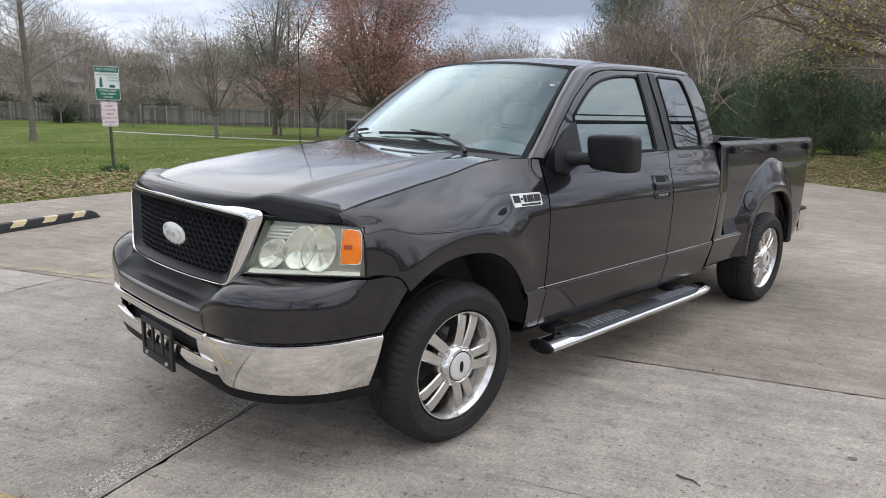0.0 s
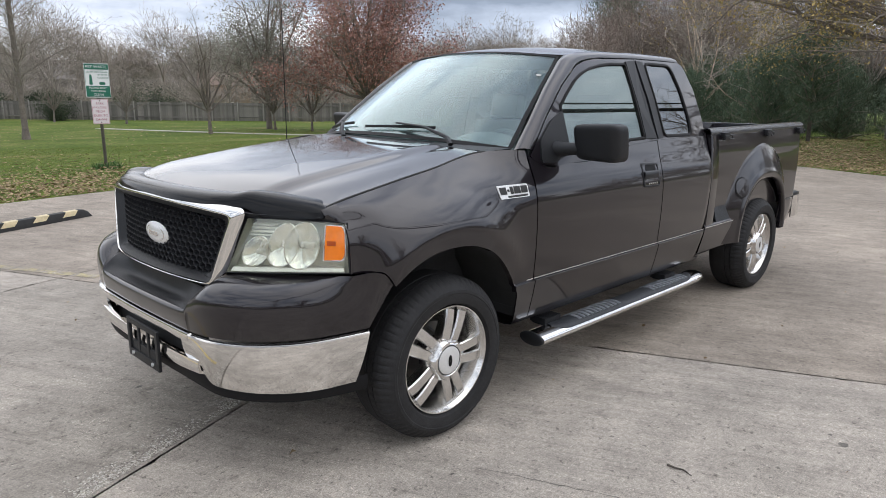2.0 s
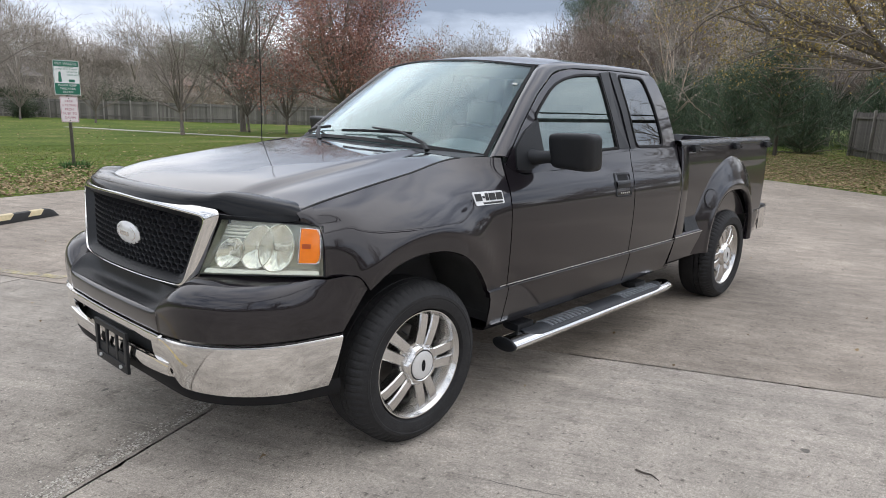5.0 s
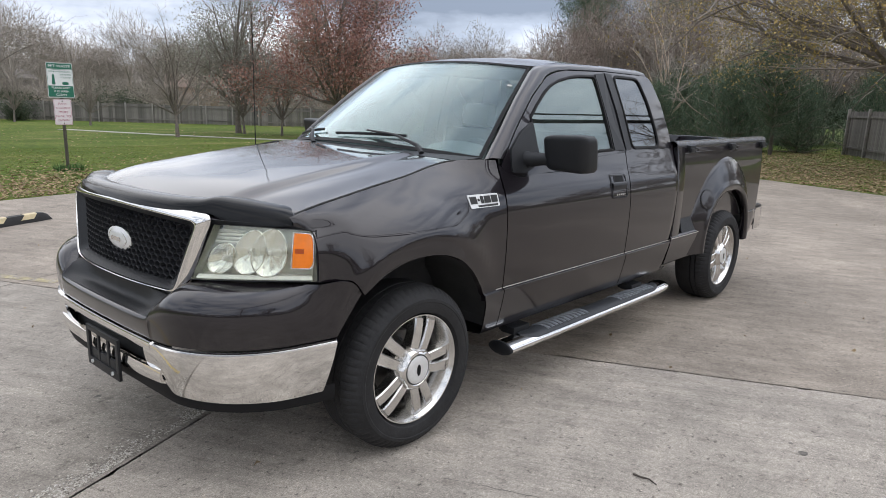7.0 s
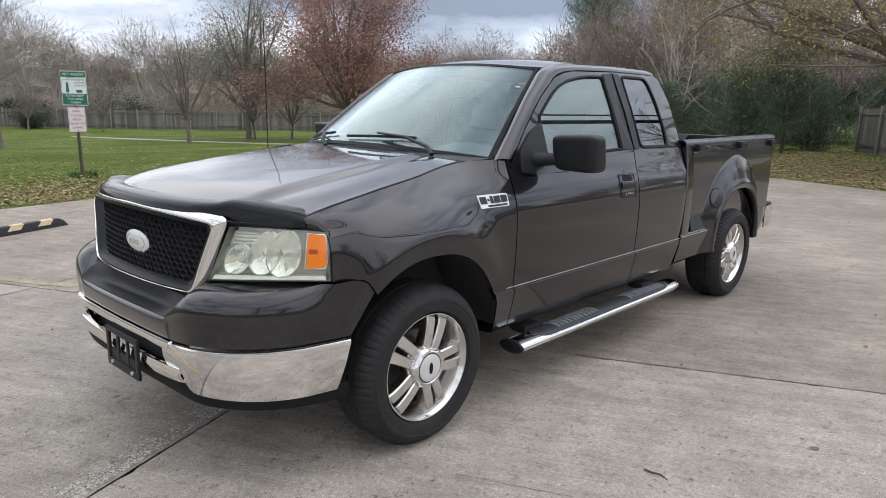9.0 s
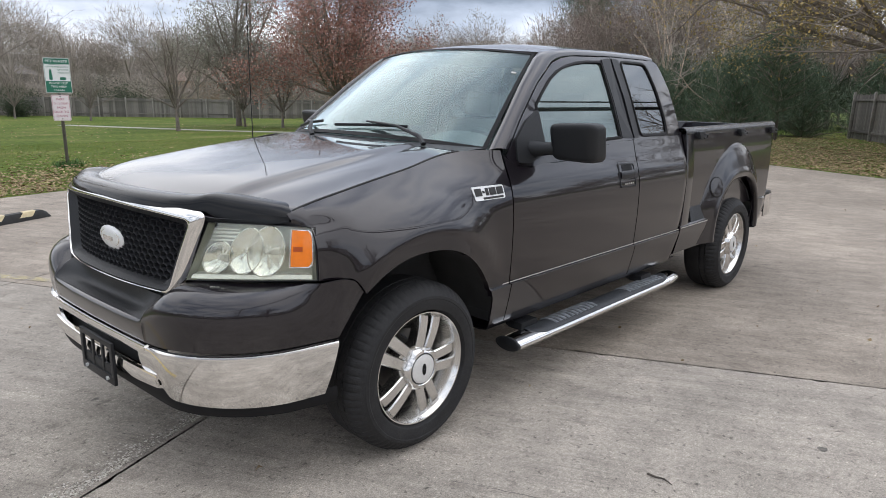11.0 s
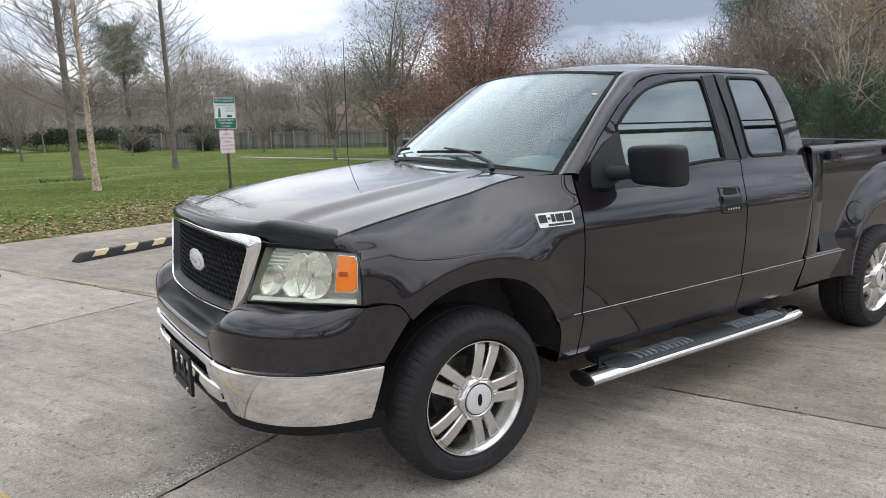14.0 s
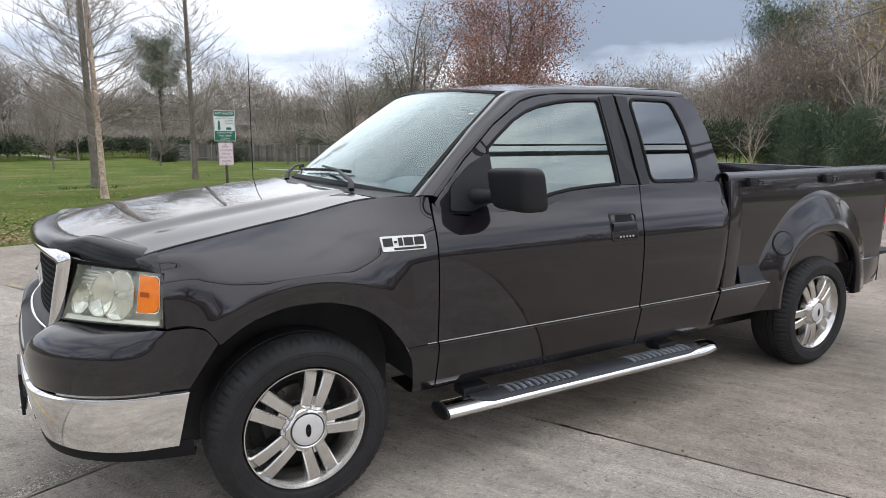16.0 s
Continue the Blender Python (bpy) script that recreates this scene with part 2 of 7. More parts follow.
YELLOW_LEAF = island_mix(material("yellowing leaves", (0.2, 0.17, 0.04), 0.8), (0.22, 0.19, 0.085), (0.56, 0.41, 0.15), (0.36, 0.28, 0.11))
STAIN = material("oil stained concrete", (0.15, 0.135, 0.118), 0.8, var=0.2, scale=20, fine=0.3, fine_scale=150)
NEEDLE = island_mix(material("dark evergreen needles", (0.03, 0.05, 0.02), 0.85), (0.045, 0.078, 0.050), (0.170, 0.215, 0.130), (0.092, 0.136, 0.084))
# leaf colour darkened to hold the shade of the undergrowth
HEDGE_LEAF = island_mix(material("shaded undergrowth", (0.03, 0.04, 0.02), 0.9), (0.022, 0.036, 0.020), (0.080, 0.100, 0.055))
GREY_GREEN = island_mix(material("grey green foliage", (0.1, 0.1, 0.07), 0.85), (0.17, 0.17, 0.135), (0.36, 0.355, 0.285))
GRASS_BLADE = island_mix(material("grass blades", (0.07, 0.1, 0.02), 0.85), (0.095, 0.140, 0.028), (0.205, 0.215, 0.070), (0.140, 0.178, 0.042))
GRASS_BLADE.node_tree.nodes["Principled BSDF"].inputs["Specular IOR Level"].default_value = 0.12
WEED = island_mix(material("green weeds", (0.05, 0.12, 0.03), 0.8), (0.035, 0.095, 0.025), (0.10, 0.18, 0.05))
AGGREGATE = island_mix(material("bare aggregate", (0.4, 0.38, 0.34), 0.85), (0.12, 0.10, 0.085), (0.62, 0.59, 0.53), (0.42, 0.39, 0.34))
LITTER = island_mix(material("fallen leaves", (0.2, 0.12, 0.06), 0.9), (0.16, 0.11, 0.062), (0.42, 0.31, 0.18), (0.28, 0.20, 0.11))
FENCE_POST = material("pale weathered post", (0.30, 0.28, 0.26), 0.9, var=0.2, scale=2, fine=0.25, fine_scale=18, bump=0.3)
FENCE_WOOD = material("weathered fence wood", (0.20, 0.185, 0.17), 0.9, var=0.2, scale=1.5, fine=0.25, fine_scale=18, bump=0.3)
n_, l_ = FENCE_WOOD.node_tree.nodes, FENCE_WOOD.node_tree.links
f_info, f_rng, f_mul = n_.new("ShaderNodeObjectInfo"), n_.new("ShaderNodeMapRange"), n_.new("ShaderNodeMix")
f_rng.inputs["To Min"].default_value, f_rng.inputs["To Max"].default_value = 0.62, 1.25
f_mul.data_type, f_mul.blend_type = "RGBA", "MULTIPLY"
f_mul.inputs["Factor"].default_value = 1.0
f_from = n_["Principled BSDF"].inputs["Base Color"].links[0].from_socket
l_.new(f_info.outputs["Random"], f_rng.inputs["Value"])
l_.new(f_from, f_mul.inputs["A"])
l_.new(f_rng.outputs["Result"], f_mul.inputs["B"])
l_.new(f_mul.outputs["Result"], n_["Principled BSDF"].inputs["Base Color"])
BRICK_HOUSE = material("tan house wall", (0.42, 0.30, 0.22), 0.9, var=0.1, scale=2)
PATH_MAT = material("pale footpath concrete", (0.36, 0.345, 0.30), 0.9, var=0.1, scale=1.2, fine=0.1, fine_scale=20)
JOINT = material("joint dirt", (0.035, 0.030, 0.025), 0.95, var=0.3, scale=5)


def concrete_material(name, colour, paint=None, left=0.5):
    """Weathered concrete; with paint, what is left of a painted line upon it."""
    m = material(name, colour, 0.9)
    n, l = m.node_tree.nodes, m.node_tree.links
    b = n["Principled BSDF"]
    geo, info = n.new("ShaderNodeNewGeometry"), n.new("ShaderNodeObjectInfo")
    mapping = n.new("ShaderNodeMapping")
    turned = n.new("ShaderNodeMapping")
    turned.inputs["Rotation"].default_value = (0, 0, radians(-117.6))
    mapping.inputs["Scale"].default_value = (1.0, 5.0, 1.0)
    l.new(geo.outputs["Position"], turned.inputs["Vector"])
    l.new(turned.outputs["Vector"], mapping.inputs["Vector"])
    tone = None

    def layer(vector, scale, detail, lo, hi, a, c, rough=0.6):
        nonlocal tone
        t, r = n.new("ShaderNodeTexNoise"), n.new("ShaderNodeMapRange")
        t.inputs["Scale"].default_value, t.inputs["Detail"].default_value, t.inputs["Roughness"].default_value = scale, detail, rough
        l.new(vector, t.inputs["Vector"])
        for k, v in (("From Min", lo), ("From Max", hi), ("To Min", a), ("To Max", c)):
            r.inputs[k].default_value = v
        l.new(t.outputs["Fac"], r.inputs["Value"])
        if tone is None:
            tone = r.outputs["Result"]
        else:
            x = n.new("ShaderNodeMath")
            x.operation = "MULTIPLY"
            l.new(tone, x.inputs[0])
            l.new(r.outputs["Result"], x.inputs[1])
            tone = x.outputs[0]
        return t

    layer(geo.outputs["Position"], 0.45, 6, 0.32, 0.68, 0.78, 1.15)
    layer(geo.outputs["Position"], 1.7, 7, 0.32, 0.68, 0.88, 1.09, 0.68)
    layer(geo.outputs["Position"], 5.5, 6, 0.34, 0.66, 0.86, 1.10, 0.7)
    layer(mapping.outputs["Vector"], 2.2, 6, 0.35, 0.65, 0.85, 1.10, 0.62)
    lines = n.new("ShaderNodeMapping")
    lines.inputs["Scale"].default_value = (0.6, 22.0, 1.0)
    l.new(turned.outputs["Vector"], lines.inputs["Vector"])
    layer(lines.outputs["Vector"], 2.4, 5, 0.56, 0.72, 1.0, 0.74)
    layer(geo.outputs["Position"], 9, 5, 0.58, 0.70, 1.0, 0.70)
    layer(geo.outputs["Position"], 38, 4, 0.58, 0.70, 1.0, 0.62)
    layer(geo.outputs["Position"], 60, 3, 0.61, 0.68, 1.0, 1.48)
    grain = layer(geo.outputs["Position"], 140, 3, 0.34, 0.66, 0.72, 1.28)
    layer(geo.outputs["Position"], 45, 3, 0.35, 0.65, 0.86, 1.12)
    layer(geo.outputs["Position"], 26, 3, 0.63, 0.68, 1.0, 0.50)
    vor, vr, pn, pr = n.new("ShaderNodeTexVoronoi"), n.new("ShaderNodeMapRange"), n.new("ShaderNodeTexNoise"), n.new("ShaderNodeMapRange")
    vor.inputs["Scale"].default_value = 75
    pn.inputs["Scale"].default_value, pn.inputs["Detail"].default_value = 0.9, 5
    l.new(geo.outputs["Position"], vor.inputs["Vector"])
    l.new(geo.outputs["Position"], pn.inputs["Vector"])
    for rr, vals in ((vr, (0.10, 0.34, 0.65, 0.0)), (pr, (0.50, 0.62, 0.0, 1.0))):
        for k, v in zip(("From Min", "From Max", "To Min", "To Max"), vals):
            rr.inputs[k].default_value = v
    l.new(vor.outputs["Distance"], vr.inputs["Value"])
    along = n.new("ShaderNodeMapping")
    ca, sa = math.cos(radians(-22.2)), math.sin(radians(-22.2))
    along.inputs["Rotation"].default_value = (0, 0, radians(-22.2))
    along.inputs["Location"].default_value = (-(ca * -1.47 - sa * -0.41), -(sa * -1.47 + ca * -0.41), 0)
    axes, near, lift = n.new("ShaderNodeSeparateXYZ"), n.new("ShaderNodeMapRange"), n.new("ShaderNodeMath")
    for k, v in zip(("From Min", "From Max", "To Min", "To Max"), (0.0, 0.24, 0.17, 0.0)):
        near.inputs[k].default_value = v
    far = n.new("ShaderNodeMath")
    far.operation, lift.operation = "ABSOLUTE", "ADD"
    shift = n.new("ShaderNodeMath")
    shift.operation, shift.inputs[1].default_value = "SUBTRACT", 0.09
    l.new(geo.outputs["Position"], along.inputs["Vector"])
    l.new(along.outputs["Vector"], axes.inputs["Vector"])
    l.new(axes.outputs["Y"], shift.inputs[0])
    l.new(shift.outputs[0], far.inputs[0])
    l.new(far.outputs[0], near.inputs["Value"])
    l.new(pn.outputs["Fac"], lift.inputs[0])
    l.new(near.outputs["Result"], lift.inputs[1])
    l.new(lift.outputs[0], pr.inputs["Value"])
    both, plus, prod = n.new("ShaderNodeMath"), n.new("ShaderNodeMath"), n.new("ShaderNodeMath")
    both.operation, plus.operation, prod.operation = "MULTIPLY", "ADD", "MULTIPLY"
    l.new(vr.outputs["Result"], both.inputs[0])
    l.new(pr.outputs["Result"], both.inputs[1])
    l.new(both.outputs[0], plus.inputs[0])
    plus.inputs[1].default_value = 0.97
    l.new(tone, prod.inputs[0])
    l.new(plus.outputs[0], prod.inputs[1])
    tone = prod.outputs[0]
    r = n.new("ShaderNodeMapRange")
    r.inputs["To Min"].default_value, r.inputs["To Max"].default_value = 0.90, 1.08
    l.new(info.outputs["Random"], r.inputs["Value"])
    x = n.new("ShaderNodeMath")
    x.operation = "MULTIPLY"
    l.new(tone, x.inputs[0])
    l.new(r.outputs["Result"], x.inputs[1])
    mx = n.new("ShaderNodeMix")
    mx.data_type, mx.blend_type = "RGBA", "MULTIPLY"
    mx.inputs["Factor"].default_value = 1.0
    mx.inputs["A"].default_value = (*colour, 1)
    if paint:
        pt, pm, pc = n.new("ShaderNodeTexNoise"), n.new("ShaderNodeMapRange"), n.new("ShaderNodeMix")
        pt.inputs["Scale"].default_value, pt.inputs["Detail"].default_value, pt.inputs["Roughness"].default_value = 11, 8, 0.75
        l.new(geo.outputs["Position"], pt.inputs["Vector"])
        pm.inputs["From Min"].default_value, pm.inputs["From Max"].default_value = 0.62 - 0.3 * left, 0.78 - 0.3 * left
        l.new(pt.outputs["Fac"], pm.inputs["Value"])
        pc.data_type = "RGBA"
        pc.inputs["A"].default_value, pc.inputs["B"].default_value = (*colour, 1), (*paint, 1)
        l.new(pm.outputs["Result"], pc.inputs["Factor"])
        l.new(pc.outputs["Result"], mx.inputs["A"])
    l.new(x.outputs[0], mx.inputs["B"])
    l.new(mx.outputs["Result"], b.inputs["Base Color"])
    bp = n.new("ShaderNodeBump")
    bp.inputs["Strength"].default_value, bp.inputs["Distance"].default_value = 0.35, 0.004
    l.new(grain.outputs["Fac"], bp.inputs["Height"])
    l.new(bp.outputs["Normal"], b.inputs["Normal"])
    return m


CONCRETE = concrete_material("weathered concrete", (0.390, 0.347, 0.297))
CONCRETE_PALE = concrete_material("paler footway concrete", (0.47, 0.43, 0.38))
YELLOW_PAINT = concrete_material("worn yellow line paint", (0.390, 0.347, 0.297), (0.50, 0.385, 0.16), 0.95)
FADED_PAINT = concrete_material("almost worn away line paint", (0.390, 0.347, 0.297), (0.46, 0.39, 0.22), 0.62)
CONCRETE_DARKER = concrete_material("darker grey concrete", (0.345, 0.308, 0.262))
CONCRETE_OLD = concrete_material("older darker concrete", (0.340, 0.290, 0.238))


def lawn_material():
    m = material("winter lawn", (0.08, 0.11, 0.03), 0.95, bump=0.6, bump_scale=25, Specular_IOR_Level=0.12)
    n, l = m.node_tree.nodes, m.node_tree.links
    geo = n.new("ShaderNodeNewGeometry")
    big, small = n.new("ShaderNodeTexNoise"), n.new("ShaderNodeTexNoise")
    big.inputs["Scale"].default_value, big.inputs["Detail"].default_value = 0.30, 8
    small.inputs["Scale"].default_value, small.inputs["Detail"].default_value = 7, 5
    l.new(geo.outputs["Position"], big.inputs["Vector"])
    l.new(geo.outputs["Position"], small.inputs["Vector"])
    r1, r2 = n.new("ShaderNodeValToRGB"), n.new("ShaderNodeValToRGB")
    for r, cols in ((r1, ((0.36, (0.070, 0.112, 0.016)), (0.56, (0.112, 0.142, 0.030)), (0.72, (0.190, 0.170, 0.072)))), (r2, ((0.34, (0.50, 0.50, 0.50)), (0.5, (0.95, 0.95, 0.95)), (0.66, (1.42, 1.36, 1.15))))):
        r.color_ramp.elements.new(0.5)
        for e, (p, c) in zip(r.color_ramp.elements, cols):
            e.position, e.color = p, (*c, 1)
    l.new(big.outputs["Fac"], r1.inputs["Fac"])
    l.new(small.outputs["Fac"], r2.inputs["Fac"])
    mx = n.new("ShaderNodeMix")
    mx.data_type, mx.blend_type = "RGBA", "MULTIPLY"
    mx.inputs["Factor"].default_value = 1.0
    l.new(r1.outputs["Color"], mx.inputs["A"])
    l.new(r2.outputs["Color"], mx.inputs["B"])
    l.new(mx.outputs["Result"], n["Principled BSDF"].inputs["Base Color"])
    return m


LAWN = lawn_material()


# ---- building helpers ----
def spl(points, x):
    """A smooth curve through the points, at x."""
    p = np.asarray(points, float)
    px, py = p[:, 0], p[:, 1]
    m = np.gradient(py, px) if len(px) > 2 else np.full(2, (py[1] - py[0]) / (px[1] - px[0]))
    x = np.clip(np.asarray(x, float), px[0], px[-1])
    i = np.clip(np.searchsorted(px, x, side="right") - 1, 0, len(px) - 2)
    h = px[i + 1] - px[i]
    t = (x - px[i]) / h
    return (2 * t**3 - 3 * t**2 + 1) * py[i] + (t**3 - 2 * t**2 + t) * h * m[i] + (3 * t**2 - 2 * t**3) * py[i + 1] + (t**3 - t**2) * h * m[i + 1]


def smooth(a, b, x):
    t = np.clip((np.asarray(x, float) - a) / (b - a), 0, 1)
    return t * t * (3 - 2 * t)


class Geo:
    """Vertices and faces being gathered for one mesh."""

    def __init__(self):
        self.v, self.f = [], []

    def add(self, verts, faces):
        o = len(self.v)
        self.v += [tuple(map(float, p)) for p in verts]
        self.f += [tuple(o + i for i in f) for f in faces]
        return self

    def grid(self, p, closed=False):
        p = np.asarray(p, float)
        a, b = p.shape[:2]
        faces = [(i * b + j, (i + 1) % a * b + j, (i + 1) % a * b + j + 1, i * b + j + 1) for i in range(a if closed else a - 1) for j in range(b - 1)]
        return self.add(p.reshape(-1, 3), faces)

    def box(self, c, s, b=0.0, turn=None):
        """A box with chamfered edges."""
        h = np.array(s) / 2
        b = min(b, *(h * 0.9)) if b else 0.0
        if not b:
            v = [(x, y, z) for x in (-h[0], h[0]) for y in (-h[1], h[1]) for z in (-h[2], h[2])]
            f = [(0, 1, 3, 2), (4, 6, 7, 5), (0, 4, 5, 1), (2, 3, 7, 6), (0, 2, 6, 4), (1, 5, 7, 3)]
        else:
            bm = bmesh.new()
            bmesh.ops.create_cube(bm, size=1)
            for q in bm.verts:
                q.co = Vector(q.co) * 2 * Vector((1, 1, 1))
                q.co = Vector([q.co[i] * h[i] for i in range(3)])
            bmesh.ops.bevel(bm, geom=bm.edges[:], offset=b, segments=2, profile=0.7, affect="EDGES")
            bm.verts.index_update()
            v, f = [tuple(q.co) for q in bm.verts], [[q.index for q in g.verts] for g in bm.faces]
            bm.free()
        m = turn or Matrix.Identity(3)
        return self.add([tuple(m @ Vector(p) + Vector(c)) for p in v], f)

    def tube(self, path, radii, sides=8, caps=True, flat=None):
        """A tube along a path; radii may be one number, one each, or (across, up) pairs."""
        path = np.asarray(path, float)
        n = len(path)
        t = np.gradient(path, axis=0)
        t /= np.linalg.norm(t, axis=1)[:, None] + 1e-12
        ref = np.array(flat if flat is not None else ((0, 0, 1) if abs(t[0][2]) < 0.9 else (1, 0, 0)), float)
        a = np.cross(t, ref)
        a /= np.linalg.norm(a, axis=1)[:, None] + 1e-12
        u = np.cross(a, t)
        r = np.asarray(radii, float)
        r = np.full((n, 2), r) if r.ndim == 0 else (np.stack([r, r], 1) if r.ndim == 1 else r)
        k = np.arange(sides) / sides * math.tau
        p = path[:, None] + a[:, None] * (np.cos(k)[None, :, None] * r[:, None, :1]) + u[:, None] * (np.sin(k)[None, :, None] * r[:, None, 1:])
        faces = [(i * sides + j, i * sides + (j + 1) % sides, (i + 1) * sides + (j + 1) % sides, (i + 1) * sides + j) for i in range(n - 1) for j in range(sides)]
        if caps:
            faces += [tuple(range(sides))[::-1], tuple((n - 1) * sides + j for j in range(sides))]
        return self.add(p.reshape(-1, 3), faces)

    def lathe(self, profile, segs=64, centre=(0, 0, 0)):
        """Turned round the y axis: profile of (radius, y)."""
        q = np.asarray(profile, float)
        k = np.arange(segs) / segs * math.tau
        p = np.stack([q[None, :, 0] * np.cos(k)[:, None], np.repeat(q[None, :, 1], segs, 0), q[None, :, 0] * np.sin(k)[:, None]], -1) + np.array(centre)
        return self.grid(p, closed=True)

    def prism(self, poly, put, depth):
        """A flat outline given thickness: put maps (a, b, d) to a place."""
        n = len(poly)
        v = [put(a, b, 0.0) for a, b in poly] + [put(a, b, depth) for a, b in poly]
        f = [tuple(range(n)), tuple(range(2 * n - 1, n - 1, -1))] + [(i, (i + 1) % n, n + (i + 1) % n, n + i) for i in range(n)]
        return self.add(v, f)


def part(name, geo, mat, parent=None, label="", solid=0.0, sharp=38, offset=0.0, weld=True, smoothly=True):
    """One mesh object from gathered geometry, under a thing or a part."""
    me = bpy.data.meshes.new(name)
    me.from_pydata(geo.v, [], geo.f)
    if weld or solid:
        bm = bmesh.new()
        bm.from_mesh(me)
        if weld:
            bmesh.ops.remove_doubles(bm, verts=bm.verts, dist=1e-5)
        bmesh.ops.recalc_face_normals(bm, faces=bm.faces)
        if solid:
            bmesh.ops.solidify(bm, geom=bm.faces[:], thickness=solid)
            bmesh.ops.recalc_face_normals(bm, faces=bm.faces)
        bm.to_mesh(me)
        bm.free()
    me.materials.append(mat)
    if smoothly:
        me.polygons.foreach_set("use_smooth", [True] * len(me.polygons))
        me.set_sharp_from_angle(angle=radians(sharp))
    ob = new(name, me)
    ob.parent = parent
    if label:
        tagged(ob, label)
    return ob


def plate(name, outer, holes, put, mat, parent, label="", solid=0.008):
    """A flat panel with openings, filled in its own plane and put in place."""
    bm = bmesh.new()
    edges = []
    for loop in (outer, *holes):
        vs = [bm.verts.new((a, b, 0)) for a, b in loop]
        edges += [bm.edges.new((vs[i], vs[(i + 1) % len(vs)])) for i in range(len(vs))]
    bmesh.ops.triangle_fill(bm, use_beauty=True, use_dissolve=False, edges=edges, normal=(0, 0, 1))
    for q in bm.verts:
        q.co = put(q.co.x, q.co.y)
    bm.verts.index_update()
    g = Geo().add([tuple(q.co) for q in bm.verts], [[q.index for q in f.verts] for f in bm.faces])
    bm.free()
    return part(name, g, mat, parent, label, solid=solid)


def rounded(poly, r, k=5):
    """A polygon with its corners rounded."""
    out, n = [], len(poly)
    for i in range(n):
        p0, p, p1 = (np.array(poly[(i + d) % n], float) for d in (-1, 0, 1))
        a, b = p0 - p, p1 - p
        d = min(r, 0.45 * np.linalg.norm(a), 0.45 * np.linalg.norm(b))
        s, e = p + a / np.linalg.norm(a) * d, p + b / np.linalg.norm(b) * d
        out += [tuple((1 - t) ** 2 * s + 2 * t * (1 - t) * p + t * t * e) for t in np.linspace(0, 1, k)]
    return out


def empty(name, label, category, at=(0, 0, 0), group="", kind=""):
    ob = new(name)
    ob.location = at
    return tagged(ob, label, category, group, kind)


# ---- ground ----
def terrain(x, y):
    """Flat round the car park, falling gently towards the far trees."""
    d = np.maximum(0, np.asarray(y, float) - 9)
    return -0.02 - 1.1 * d * d / (d * d + 400)


g = Geo()
gx = np.concatenate([np.linspace(-900, -60, 8), np.linspace(-50, 80, 66), np.linspace(95, 1000, 8)])
gy = np.concatenate([np.linspace(-900, -60, 8), np.linspace(-50, 130, 91), np.linspace(150, 1000, 8)])
X, Y = np.meshgrid(gx, gy, indexing="ij")
Z = terrain(X, np.minimum(Y, 130))
g.grid(np.stack([X, Y, Z], -1))
tagged(part("ground", g, LAWN, weld=False), "winter lawn, green with brown leaf litter", "lawn", kind="structure")

# Car park: slabs between the joints, each a piece with its own edge.
lot = tagged(new("pavement"), "weathered grey concrete car park slabs with dark joints", "pavement", kind="structure")
LOT_EDGE = [(-60, -60), (-60, -6.4), (-2.17, 7.72), (1.59, 8.62), (9.0, 10.6), (12.5, 10.6), (15.0, 8.4), (16.2, 5.0), (15.6, 2.2), (15.0, 0.6), (14.6, -0.4), (14.3, -3.0), (15.5, -5.5), (24, -9), (60, -16), (60, -60)]
EYE_OVER = Vector((-1.9, -3.05))


def paved(x, y):
    """A place on the car park, about the spot where the viewer stands."""
    q = EYE_OVER + (Vector((x, y)) - EYE_OVER) * 1.0088
    return q.x, q.y


CUTS = [((-1.47, -0.41), (-0.59, -0.05)), ((-2.07, 2.75), (-0.96, 3.14)), ((10.1, -1.19), (12.56, 0.06)), ((2.2, -2.3), (1.37, -0.71)),
        ((-2.15, 6.88), (0.36, 7.30)), ((-6.0, -3.0), (-7.5, 0.0)), ((-4.0, -8.5), (4.0, -5.1)), ((-11, -3), (-12.5, 0.0))]
bm = bmesh.new()
bm.faces.new([bm.verts.new((x, y, 0)) for x, y in LOT_EDGE])
for a, b in CUTS:
    a, b = paved(*a), paved(*b)
    n = Vector((-(b[1] - a[1]), b[0] - a[0], 0)).normalized()
    bmesh.ops.bisect_plane(bm, geom=bm.verts[:] + bm.edges[:] + bm.faces[:], plane_co=(*a, 0), plane_no=n)
slabs = [[q.co.to_2d() for q in f.verts] for f in bm.faces if f.calc_area() > 0.02]
bm.free()
under = Geo().prism(LOT_EDGE, lambda a, b, d: (a, b, d - 0.075), 0.045)
part("joint_bed", under, JOINT, lot, "dark dirt in the joints")
rnd = random.Random(5)
